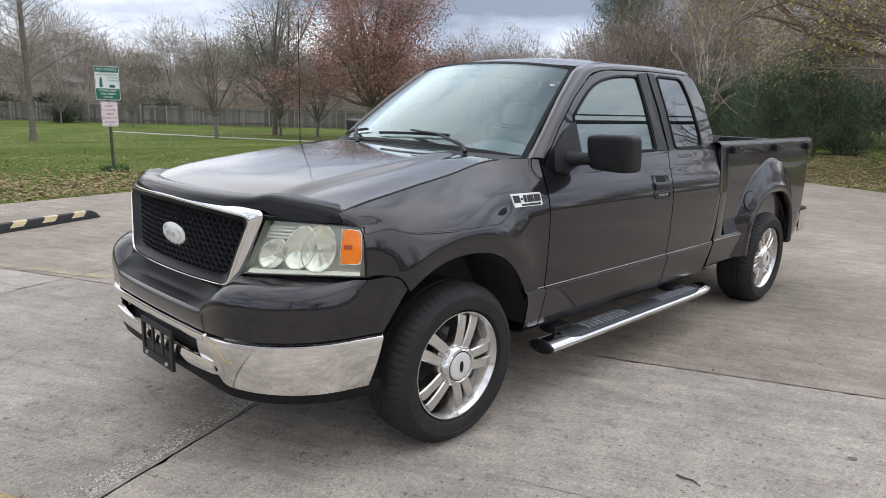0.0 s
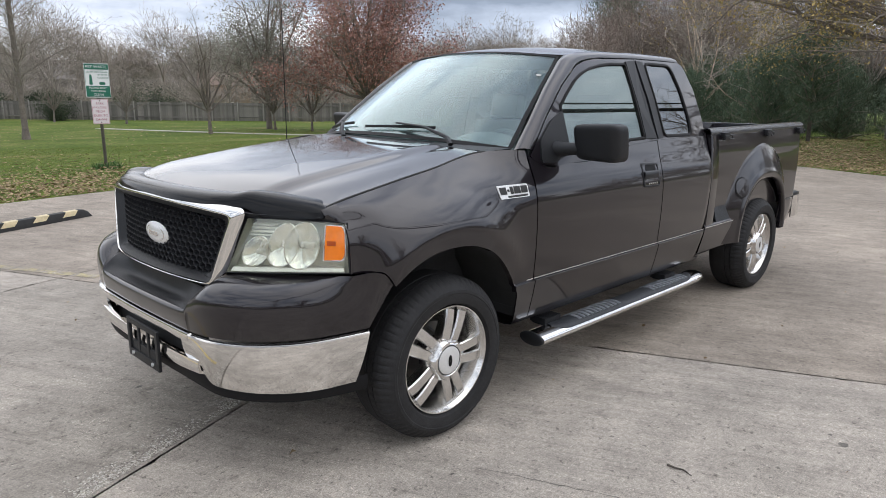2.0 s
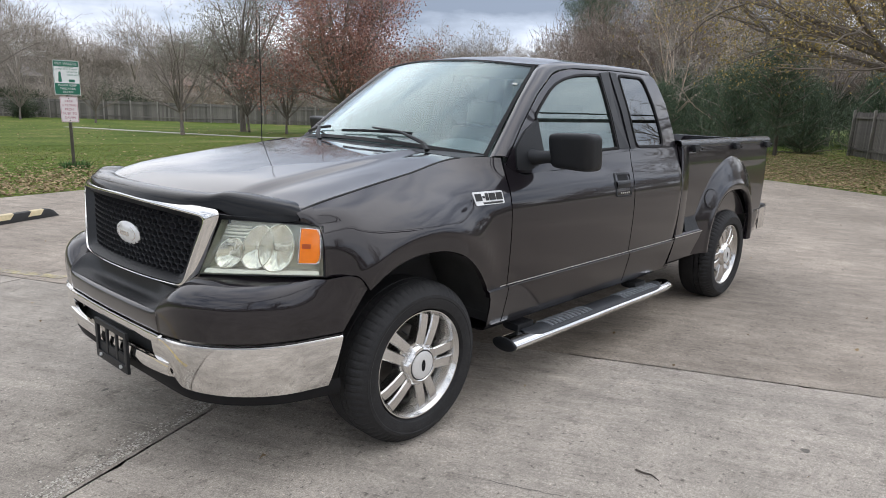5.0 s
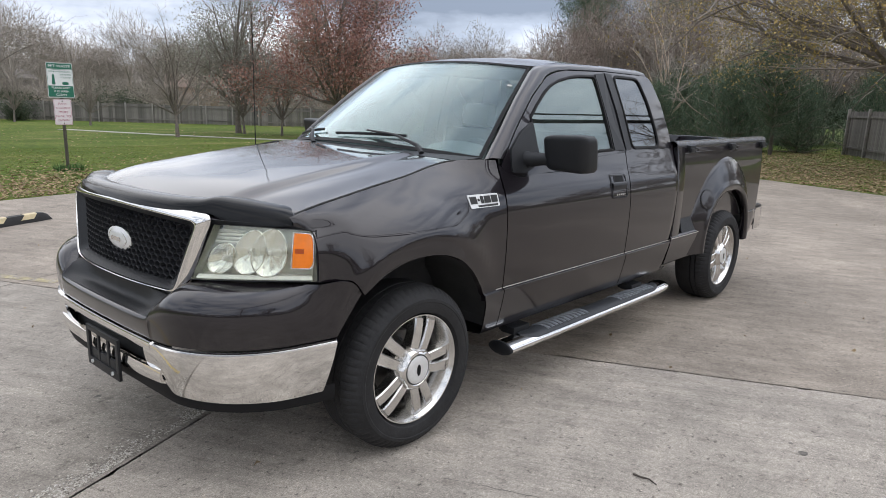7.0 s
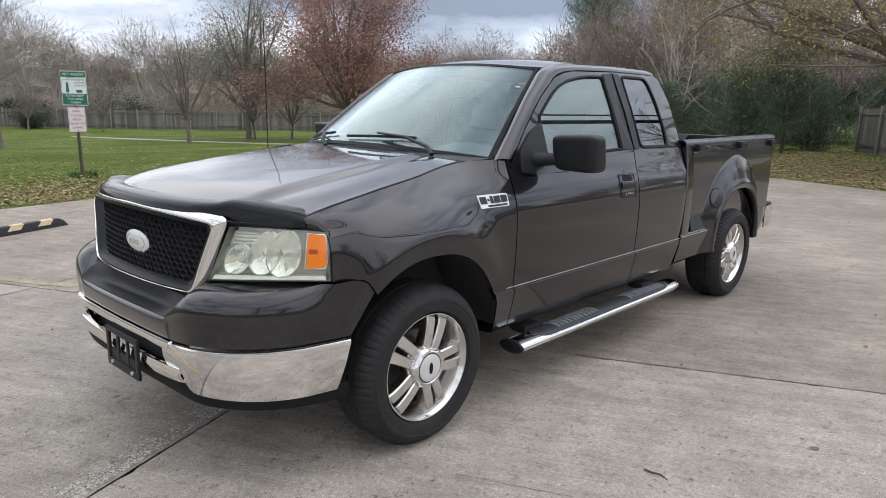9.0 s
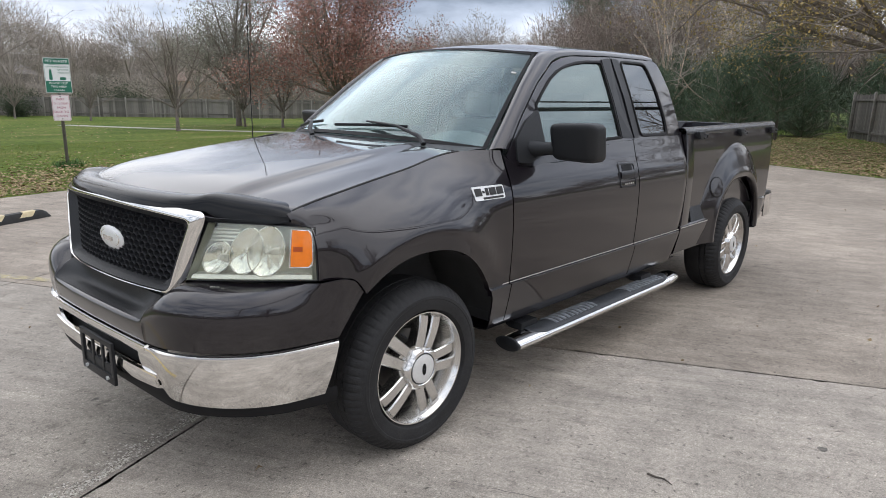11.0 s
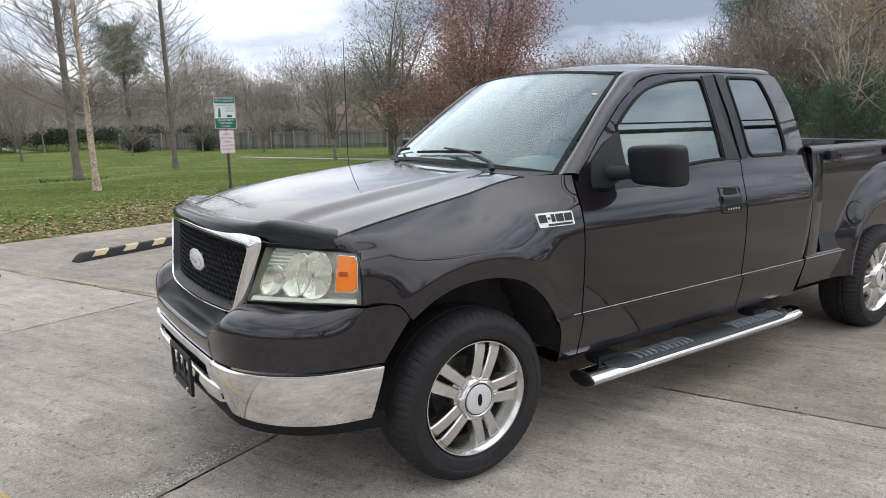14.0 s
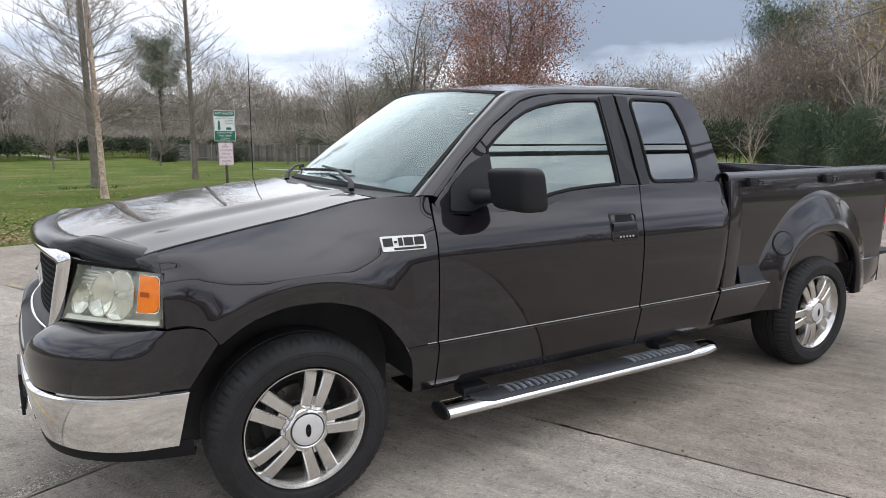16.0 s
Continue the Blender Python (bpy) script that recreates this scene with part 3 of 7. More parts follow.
for poly in slabs:
    c = sum(poly, Vector((0, 0))) / len(poly)
    n = len(poly)
    inner = []
    for i in range(n):
        p0, p, p1 = poly[i - 1], poly[i], poly[(i + 1) % n]
        a, b = (p - p0), (p1 - p)
        if a.length < 1e-4 or b.length < 1e-4:
            continue
        na, nb = Vector((-a.y, a.x)).normalized(), Vector((-b.y, b.x)).normalized()
        s = na + nb
        inner.append(p + s / max(0.5, s.length_squared) * 2 * 0.0052)
    worn = []
    for p, q in zip(inner, inner[1:] + inner[:1]):
        worn.append(p)
        e_ = q - p
        side_ = Vector((-e_.y, e_.x)).normalized()
        k_ = int(e_.length / 0.05)
        for i in range(1, k_):
            w_ = p + e_ * (i / k_)
            if abs(w_.x - 1) < 6 and abs(w_.y) < 5:
                chip = 0.012 if rnd.random() < 0.05 else 0.0
                worn.append(w_ + side_ * (rnd.uniform(-0.002, 0.003) + chip))
    inner = worn
    gs = Geo().prism([tuple(p) for p in inner], lambda a, b, d: (a, b, -d), 0.05)
    beyond = (c.x - 2.2) * 1.59 + (c.y + 2.3) * 0.83 > 0 and c.x < 40 and c.y < 12
    footway = (c.y - 6.88) * 2.51 - (c.x + 2.15) * 0.42 > 0 and c.y > 6
    # the slab between the first two joints gets a darker base colour
    darker_side = -0.36 * (c.x + 1.47) + 0.88 * (c.y + 0.41) > 0 and -0.39 * (c.x + 2.07) + 1.11 * (c.y - 2.75) < 0 and not beyond
    part("slab", gs, CONCRETE_OLD if beyond else CONCRETE_DARKER if darker_side else CONCRETE_PALE if footway else CONCRETE, lot, weld=False, smoothly=False)

# Worn yellow stall lines.
rnd = random.Random(11)
for (x0, y0), (x1, y1) in (((-0.42, 3.05), (-1.75, 5.28)), ((-1.74, -0.28), (-2.86, 2.10)), ((3.55, 3.6), (2.2, 6.4))):
    g = Geo()
    (x0, y0), (x1, y1) = paved(x0, y0), paved(x1, y1)
    d = Vector((x1 - x0, y1 - y0)).normalized()
    w = Vector((-d.y, d.x)) * 0.05
    length = math.hypot(x1 - x0, y1 - y0)
    m_ = int(length / 0.06)
    rowsl = []
    for i in range(m_ + 1):
        q = Vector((x0, y0)) + d * (length * i / m_)
        a, b = q - w * rnd.uniform(0.88, 1.06), q + w * rnd.uniform(0.88, 1.06)
        rowsl.append([(*a, 0.003), (*b, 0.003)])
    g.grid(rowsl)
    part("stall_line", g, YELLOW_PAINT if x0 < -1 else FADED_PAINT, lot, "worn yellow painted stall line", smoothly=False)

# Footpath across the lawn, in the two stretches that the grass leaves bare.
def footpath(pts, half):
    c = np.array(pts, float)
    k = np.linspace(0, len(pts) - 1, 40)
    cx, cy = spl(list(zip(range(len(pts)), c[:, 0])), k), spl(list(zip(range(len(pts)), c[:, 1])), k)
    tx, ty = np.gradient(cx), np.gradient(cy)
    ln = np.hypot(tx, ty)
    half = half * (1 + 0.06 * np.sin(k * 9))
    rows = []
    for o in (-1, -0.5, 0, 0.5, 1):
        x, y = cx + o * ty / ln * half, cy - o * tx / ln * half
        rows.append(np.column_stack([x, y, terrain(x, y) + 0.03 - 0.01 * abs(o)]))
    gg = Geo().grid(np.stack(rows, 1))
    tagged(part("footpath", gg, PATH_MAT, solid=0.05), "pale concrete footpath winding across the lawn", "footpath", kind="structure")


footpath([(-30, 118), (-12, 110), (-4.2, 101), (-1.6, 86), (-0.8, 80)], 0.8)
footpath([(12.4, 46.6), (12.9, 45.0), (13.8, 42.2), (15.3, 36.8), (16.6, 31.2), (18.2, 25), (21, 19)], 0.42)


def near_lot_edge(x, y):
    """Distance beyond the car park's edge towards the lawn (left side), roughly."""
    return y - (8.24 + 0.24 * x)


# Grass tufts and fallen leaves.
rs = np.random.RandomState(3)


def blades(n, xr, yr, keep, h, w, mat, name, label, lean=0.5, category="grass"):
    x, y = rs.uniform(*xr, n), rs.uniform(*yr, n)
    k = keep(x, y)
    x, y = x[k], y[k]
    n = len(x)
    a, hh = rs.uniform(0, math.tau, n), rs.uniform(0.5, 1.2, n) * h
    ww, lx, ly = w * rs.uniform(0.6, 1.3, n), rs.normal(0, lean, n) * hh, rs.normal(0, lean, n) * hh
    z = terrain(x, y)
    v = np.stack([np.stack([x - np.cos(a) * ww, y - np.sin(a) * ww, z], -1), np.stack([x + np.cos(a) * ww, y + np.sin(a) * ww, z], -1), np.stack([x + lx, y + ly, z + hh], -1)], 1)
    me = bpy.data.meshes.new(name)
    me.from_pydata(v.reshape(-1, 3).tolist(), [], np.arange(3 * n).reshape(-1, 3).tolist())
    me.materials.append(mat)
    return tagged(new(name, me), label, category, kind="stuff")


def right_lawn(x, y):
    return x > np.interp(y, [-16, -9, -5.5, -3, -0.4, 0.6, 2.2, 5.0, 8.4, 10.6], [60, 24, 15.5, 14.3, 14.6, 15.0, 15.6, 16.2, 15.0, 12.5]) + 0.06


blades(100000, (-9, 13), (6, 24), lambda x, y: (near_lot_edge(x, y) > 0.1) & (rs.uniform(0, 1, len(x)) < np.clip(near_lot_edge(x, y) / 4.0, 0.12, 1)), 0.026, 0.006, GRASS_BLADE, "grass", "short green winter grass beyond the pavement", lean=1.4)
blades(26000, (15, 36), (-6, 16), lambda x, y: right_lawn(x, y), 0.035, 0.008, GRASS_BLADE, "grass", "short grass under the evergreens", lean=0.9)


def leaves_on_ground(n, xr, yr, keep, size, name, label, z0=0.0):
    x, y = rs.uniform(*xr, n), rs.uniform(*yr, n)
    k = keep(x, y)
    x, y = x[k], y[k]
    n = len(x)
    a, s = rs.uniform(0, math.tau, n), size * rs.uniform(0.5, 1.3, n)
    z = np.maximum(terrain(x, y), z0 - 0.02) + 0.022 + rs.uniform(0, 0.02, n)
    v = np.stack([np.stack([x + np.cos(a + d) * s * e, y + np.sin(a + d) * s * e, z + rs.uniform(-0.012, 0.02, n)], -1) for d, e in ((0, 1), (1.57, 0.55), (3.14, 1), (4.71, 0.55))], 1)
    me = bpy.data.meshes.new(name)
    me.from_pydata(v.reshape(-1, 3).tolist(), [], np.arange(4 * n).reshape(-1, 4).tolist())
    me.materials.append(LITTER)
    return tagged(new(name, me), label, "leaves", kind="stuff")


leaves_on_ground(110000, (-9, 12), (5.5, 18), lambda x, y: (near_lot_edge(x, y) > 0.02) & (rs.uniform(0, 1, len(x)) < 0.75 * np.exp(-np.maximum(0, near_lot_edge(x, y) - 1.6 - 0.5 * np.sin(x * 1.1) - 0.3 * np.sin(x * 2.7 + 1)) / 1.1)), 0.036, "fallen_leaves", "brown fallen leaves along the pavement edge")
leaves_on_ground(1200, (-10, 16), (10, 32), lambda x, y: near_lot_edge(x, y) > 3, 0.045, "fallen_leaves", "brown leaves scattered over the lawn")
leaves_on_ground(80000, (14.6, 32), (-8, 14), lambda x, y: right_lawn(x, y) & (rs.uniform(0, 1, len(x)) < np.clip(1.25 - (x - 15) / 14, 0.15, 1)), 0.042, "fallen_leaves", "thick brown leaf litter on the grass under the trees")
leaves_on_ground(260, (-5, 14), (-3.5, 7), lambda x, y: np.ones(len(x), bool), 0.015, "fallen_leaves", "scattered dry leaf scraps on the concrete", 0.0)


# Pale stones laid bare along the worn joint
ca, sa = math.cos(radians(22.2)), math.sin(radians(22.2))
n = 2600
u = rs.uniform(-0.25, 1.25, n)
v = 0.03 + np.abs(rs.normal(0, 0.065, n)) * (0.6 + 0.5 * np.sin(u * 7 + 1) ** 2)
keep = rs.uniform(0, 1, n) < 0.35 + 0.65 * (np.sin(u * 11) * np.sin(u * 4.3 + 2) > -0.2)
u, v = np.concatenate([u[keep], rs.normal(-0.75, 0.12, 60)]), np.concatenate([v[keep], 0.72 + rs.normal(0, 0.02, 60)])
n = len(u)
jx, jy = paved(-1.47, -0.41)
px_, py_ = jx + ca * u - sa * v, jy + sa * u + ca * v
sz = rs.uniform(0.003, 0.0085, n)
ang = rs.uniform(0, math.tau, n)
rim_ = [np.stack([px_ + np.cos(ang + k * math.pi / 2) * sz * e, py_ + np.sin(ang + k * math.pi / 2) * sz * e, np.full(n, 0.0004)], -1) for k, e in enumerate((1.0, 0.7, 1.0, 0.7))]
top_ = np.stack([px_, py_, 0.0004 + sz * 0.5], -1)
vv_ = np.stack(rim_ + [top_], 1).reshape(-1, 3)
ff_ = (np.arange(n)[:, None, None] * 5 + np.array([(0, 1, 4), (1, 2, 4), (2, 3, 4), (3, 0, 4)])[None]).reshape(-1, 3)
me = bpy.data.meshes.new("exposed_stones")
me.from_pydata(vv_.tolist(), [], ff_.tolist())
me.materials.append(AGGREGATE)
tagged(new("exposed_stones", me), "small pale stones laid bare along the worn joint", "gravel", kind="stuff")


# A twig and a small oil spot on the slab
g = Geo().tube([(0.505, -1.87, 0.006), (0.500, -1.91, 0.010), (0.515, -1.94, 0.008), (0.500, -1.985, 0.006)], [0.005, 0.0045, 0.004, 0.002], 6)
tagged(part("twig", g, BARK_DARK), "short brown twig lying on the concrete", "twig")
rq = random.Random(8)
g = Geo()
for cx_, cy_, rad_ in ((1.30, -2.36, 0.024), (1.36, -2.29, 0.010), (-1.62, 0.62, 0.014), (-0.95, 0.55, 0.018)):
    ring_ = [(cx_ + rad_ * rq.uniform(0.6, 1.1) * math.cos(a) * 1.3, cy_ + rad_ * rq.uniform(0.6, 1.1) * math.sin(a), 0.0025) for a in np.linspace(0, math.tau, 18, endpoint=False)]
    g.add(ring_, [tuple(range(18))])
part("oil_spots", g, STAIN, lot, "small dark oil spots", smoothly=False)


# Fine scratches and a hairline crack that run beside the joint
for (xa, ya), (xb, yb), wide in (((-0.14, -1.29), (0.62, -2.86), 0.0022), ((1.93, -2.0), (1.40, -0.98), 0.0016), ((2.02, -2.43), (1.55, -1.52), 0.0014), ((1.72, -2.05), (1.36, -1.36), 0.0014)):
    m_ = int(math.hypot(xb - xa, yb - ya) / 0.04)
    nx, ny = (yb - ya) / math.hypot(xb - xa, yb - ya), -(xb - xa) / math.hypot(xb - xa, yb - ya)
    rows_ = []
    for i in range(m_ + 1):
        t_, o_ = i / m_, rq.gauss(0, 0.0025)
        h_ = wide * rq.uniform(0.3, 1.2)
        rows_.append([(xa + (xb - xa) * t_ + nx * (o_ + q * h_), ya + (yb - ya) * t_ + ny * (o_ + q * h_), 0.0012) for q in (-1, 1)])
    part("hairline_crack", Geo().grid(rows_), STAIN, lot, "fine dark crack in the slab", smoothly=False)


# Rubber wheel stops.
def wheel_stop(x, y, angle):
    e = empty("wheel_stop", "black rubber wheel stop with faded yellow reflective blocks", "wheel stop", group="wheel stops along the pavement")
    prof = [(-0.075, 0), (-0.068, 0.06), (-0.045, 0.10), (0.045, 0.10), (0.068, 0.06), (0.075, 0)]
    gg = Geo()
    xs = [-0.90, -0.86, -0.80] + list(np.linspace(-0.7, 0.7, 12)) + [0.80, 0.86, 0.90]
    gg.grid([[(a, b, c * (0.25 if abs(a) > 0.88 else 0.72 if abs(a) > 0.84 else 1.0)) for b, c in prof] for a in xs])
    gg.add([(-0.9, b, c * 0.25) for b, c in prof], [tuple(range(6))]).add([(0.9, b, c * 0.25) for b, c in prof], [tuple(range(6))])
    part("stop_body", gg, STOP_RUBBER, e)
    for k in (-0.60, -0.20, 0.20, 0.60):
        b = Geo()
        b.grid([[(k + d + sh * 0.10, yy, zz) for yy, zz, sh in ((-0.073, 0.045, -0.4), (-0.066, 0.072, -0.1), (-0.048, 0.1035, 0.3), (0.045, 0.1035, 0.6))] for d in (-0.085, 0.085)])
        part("reflective_block", b, STOP_YELLOW, e, solid=0.004)
    e.matrix_basis = pose(x, y, 0, 0, 0, angle)
    return e


wheel_stop(-0.39, 6.02, 24)
wheel_stop(-2.80, 5.02, 24)


# Sign on its post.
def text_part(body, size, at, mat, parent, label, turn):
    cu = bpy.data.curves.new("lettering", "FONT")
    cu.body, cu.size, cu.align_x, cu.align_y, cu.extrude = body, size, "CENTER", "CENTER", 0.0008
    tmp = new("lettering_source", cu)
    me = bpy.data.meshes.new_from_object(tmp.evaluated_get(bpy.context.evaluated_depsgraph_get()))
    bpy.data.objects.remove(tmp)
    me.materials.clear()
    me.materials.append(mat)
    ob = new("lettering", me)
    ob.parent = parent
    ob.matrix_basis = pose(*at, 90, 0, 0)
    return tagged(ob, label)


sign = empty("sign_post", "green pet waste sign above a faded park hours sign", "sign")
g = Geo()
g.tube([(0, 0, -0.25), (0, 0, 2.1)], 0.031, 8)
part("post", g, POST, sign)


def board(name, w, h, zc, face, edge):
    pl = rounded([(-w / 2, zc - h / 2), (w / 2, zc - h / 2), (w / 2, zc + h / 2), (-w / 2, zc + h / 2)], 0.025, 4)
    b = part(name, Geo().prism(pl, lambda a, c, d: (a, -0.038 + d, c), 0.003), face, sign, smoothly=False)
    q = rounded([(-w / 2 + 0.008, zc - h / 2 + 0.008), (w / 2 - 0.008, zc - h / 2 + 0.008), (w / 2 - 0.008, zc + h / 2 - 0.008), (-w / 2 + 0.008, zc + h / 2 - 0.008)], 0.02, 4)
    qi = rounded([(-w / 2 + 0.013, zc - h / 2 + 0.013), (w / 2 - 0.013, zc - h / 2 + 0.013), (w / 2 - 0.013, zc + h / 2 - 0.013), (-w / 2 + 0.013, zc + h / 2 - 0.013)], 0.016, 4)
    gg, n = Geo(), len(q)
    gg.add([(a, -0.0395, c) for a, c in q + qi], [(i, (i + 1) % n, n + (i + 1) % n, n + i) for i in range(n)])
    part("border", gg, edge, b, smoothly=False)
    return b


SGW, SGH, SZ = 0.45, 0.67, 1.81
b1 = board("pet_waste_board", SGW, SGH, SZ, SIGN_WHITE, GREEN)
for nm, z0, z1 in (("green_band", SZ + 0.215, SZ + 0.318), ("green_band", SZ - 0.318, SZ - 0.105)):
    part(nm, Geo().prism([(-0.216, z0), (0.216, z0), (0.216, z1), (-0.216, z1)], lambda a, c, d: (a, -0.0402 + d, c), 0.001), GREEN, b1, smoothly=False)
for words, size, z, x, m in (("PET WASTE", 0.074, SZ + 0.266, 0, SIGN_WHITE), ("LEASH AND CLEAN", 0.043, SZ + 0.165, 0, GREEN), ("UP AFTER", 0.043, SZ + 0.108, 0.10, GREEN), ("YOUR PET", 0.043, SZ + 0.052, 0.10, GREEN),
                             ("PLEASE KEEP", 0.058, SZ - 0.145, 0, SIGN_WHITE), ("THIS AREA", 0.058, SZ - 0.212, 0, SIGN_WHITE), ("CLEAN", 0.058, SZ - 0.278, 0, SIGN_WHITE)):
    text_part(words, size, (x, -0.0415, z), m, b1, "sign lettering", 0)
part("small_print_bar", Geo().prism([(-0.13, SZ + 0.2), (0.13, SZ + 0.2), (0.13, SZ + 0.208), (-0.13, SZ + 0.208)], lambda a, c, d: (a, -0.0406 + d, c), 0.001), GREEN, b1, smoothly=False)
part("symbol", Geo().prism(rounded([(-0.15, SZ - 0.085), (-0.085, SZ - 0.085), (-0.10, SZ + 0.115), (-0.135, SZ + 0.115)], 0.02, 4), lambda a, c, d: (a, -0.0406 + d, c), 0.001), GREEN, b1, "plain green symbol", smoothly=False)
part("symbol", Geo().prism(rounded([(0.03, SZ - 0.085), (0.14, SZ - 0.085), (0.14, SZ - 0.03), (0.03, SZ - 0.03)], 0.02, 4), lambda a, c, d: (a, -0.0406 + d, c), 0.001), GREEN, b1, "plain green symbol", smoothly=False)
LZ = 1.195
b2 = board("park_hours_board", 0.31, 0.50, LZ, SIGN_PINK, SIGN_RED)
for i, words in enumerate(("PARK", "IS CLOSED", "FROM", "DUSK TO", "DAWN")):
    text_part(words, 0.060 if i != 1 else 0.054, (0, -0.0415, LZ + 0.16 - 0.08 * i), SIGN_RED, b2, "sign lettering", 0)
for z in (SZ + 0.31, SZ - 0.31, LZ + 0.215, LZ - 0.215):
    part("bolt", Geo().lathe([(0, -0.045), (0.009, -0.044), (0.011, -0.040), (0.011, -0.02)], 10, (0, 0, z)), POST, sign)
wx, wy = 2.56, 12.6
blades(260, (wx - 0.3, wx + 0.3), (wy - 0.3, wy + 0.3), lambda x, y: np.hypot(x - wx, y - wy) < 0.3, 0.16, 0.012, WEED, "weeds", "green weeds round the foot of the sign post", lean=0.5)
blades(500, (-1.1, 1.4), (25.6, 27.2), lambda x, y: np.sin(x * 5.1) * np.sin(y * 6.3 + 1) > 0.15, 0.13, 0.02, WEED, "weeds", "green weeds beside a bare tree", lean=0.8)
sign.matrix_basis = pose(2.56, 12.65, -0.09, 0, 0, -9) @ Matrix.Scale(1.075, 4)

# ---- pickup truck: front axle at x 0, tail towards +x, driver's side towards -y ----
truck = empty("pickup_truck", "dark grey-brown metallic pickup truck with chrome bumper, parked on concrete", "pickup truck", (0, 0, 0.014))
XR = 3.71          # rear axle
HUB = 0.387        # hub height
SIDES = (-1, 1)

SIDE_LO = [(0.40, 0.925), (0.43, 0.943), (0.50, 0.962), (0.58, 0.980), (0.640, 0.990)]
SIDE_HI = [(0.648, 0.974), (0.75, 0.981), (0.90, 0.986), (1.0, 0.985), (1.08, 0.979), (1.15, 0.963), (1.25, 0.923), (1.345, 0.8935)]
BELT = [(0.60, 1.325), (0.66, 1.275), (0.72, 1.247), (0.95, 1.243), (1.20, 1.246), (1.30, 1.257), (1.38, 1.280), (1.48, 1.298), (1.70, 1.316), (1.98, 1.330), (2.30, 1.336), (2.75, 1.34)]
HOOD_SEAM_Z = [(-0.66, 1.140), (-0.62, 1.151), (-0.30, 1.215), (0.0, 1.265), (0.389, 1.328), (0.50, 1.332), (0.64, 1.326)]
HOOD_SEAM_Y = [(-0.66, 0.868), (-0.62, 0.862), (-0.30, 0.842), (0.0, 0.826), (0.389, 0.808), (0.50, 0.845), (0.64, 0.893)]


def house_y(z):
    """Half width of the glasshouse at a height."""
    return 0.893 - (np.asarray(z, float) - 1.345) * 0.372 + 0.010 * (1 - ((np.asarray(z, float) - 1.59) / 0.26) ** 2)


def side_y(z):
    z = np.asarray(z, float)
    return np.where(z < 0.6441, spl(SIDE_LO, z), spl(SIDE_HI, z))


def body_y(z, zt, yt):
    """Half width of the body: the side leans in above the waist, more where its top edge lies further in."""
    k = np.clip((np.asarray(z, float) - 0.97) / (zt - 0.97), 0, 1)
    return side_y(z) - (side_y(zt) - yt) * k**2.4


def fender_y(x, z):
    return float(body_y(z, float(spl(HOOD_SEAM_Z, x)), float(spl(HOOD_SEAM_Y, x))))


def gap_x(z):
    """Where the cab ends and the bed begins, by height."""
    return spl([(0.40, 2.628), (0.46, 2.635), (0.66, 2.661), (0.82, 2.682), (1.0, 2.698), (1.15, 2.716), (1.40, 2.730)], z)


def offset_loop(poly, d):
    """A closed outline moved outwards by d."""
    p = np.array(poly, float)
    area = np.sum(p[:, 0] * np.roll(p[:, 1], -1) - np.roll(p[:, 0], -1) * p[:, 1])
    e = np.roll(p, -1, 0) - p
    e /= np.linalg.norm(e, axis=1)[:, None] + 1e-12
    n = np.stack([e[:, 1], -e[:, 0]], 1) * (1 if area > 0 else -1)
    m = n + np.roll(n, 1, 0)
    m /= np.maximum(0.5, np.sum(m * m, 1) / 2)[:, None]
    return [tuple(q) for q in p + m * d]


def pane(poly, sgn, inset):
    """A side window bowed like the glasshouse, filled across from edge to edge."""
    zs_ = [q[1] for q in poly]
    rows_ = []
    for z in np.linspace(min(zs_) + 0.002, max(zs_) - 0.002, 26):
        cut = []
        for (xa, za), (xb, zb) in zip(poly, poly[1:] + poly[:1]):
            if (za - z) * (zb - z) < 0:
                cut.append(xa + (xb - xa) * (z - za) / (zb - za))
        rows_.append([(x, sgn * (float(house_y(z)) - inset), z) for x in np.linspace(min(cut), max(cut), 12)])
    return Geo().grid(rows_)


ROWS_Z = np.array([0.42, 0.44, 0.47, 0.52, 0.58, 0.625, 0.6425, 0.6462, 0.66, 0.70, 0.76, 0.82, 0.85, 0.88, 0.91, 0.94, 0.97, 1.0])


def side_patch(xs, low, top_z, top_y, sgn, extra=None):
    """Columns of a side panel from its lower edge to its top edge."""
    cols = []
    for x in xs:
        zb, zt, yt = float(low(x)), float(top_z(x)), float(top_y(x))
        z = np.concatenate([np.clip(ROWS_Z, zb, None), 1.0 + (zt - 1.0) * np.linspace(0, 1, 19)[1:] ** 0.8])
        y = body_y(z, zt, yt)
        if extra is not None:
            y = y + extra(x, z)
        cols.append(np.stack([np.full_like(z, x), sgn * y, z], 1))
    return np.array(cols)


def lean_edge(p, edge):
    """Lets the edge between the doors lean back near the belt, and the cab's rear edge follow the gap."""
    x, z = p[..., 0].copy(), p[..., 2]
    p[..., 0] += 0.028 * smooth(1.12, 1.33, z) * smooth(0.16, 0.0, np.abs(x - edge))
    p[..., 0] += (gap_x(z) - 0.007 - 2.712) * smooth(2.30, 2.712, x)
    return p


ARCH_F = [(-0.372, 0.815), (-0.298, 0.868), (-0.184, 0.914), (-0.02, 0.933), (0.128, 0.916), (0.284, 0.843), (0.394, 0.735), (0.456, 0.637), (0.485, 0.54), (0.500, 0.43)]


def fender_low(x):
    if x < -0.43:
        return 0.884
    if x < -0.372:
        return float(np.interp(x, [-0.43, -0.41, -0.372], [0.884, 0.872, 0.815]))
    return float(spl(ARCH_F, x)) if x < 0.5 else 0.43


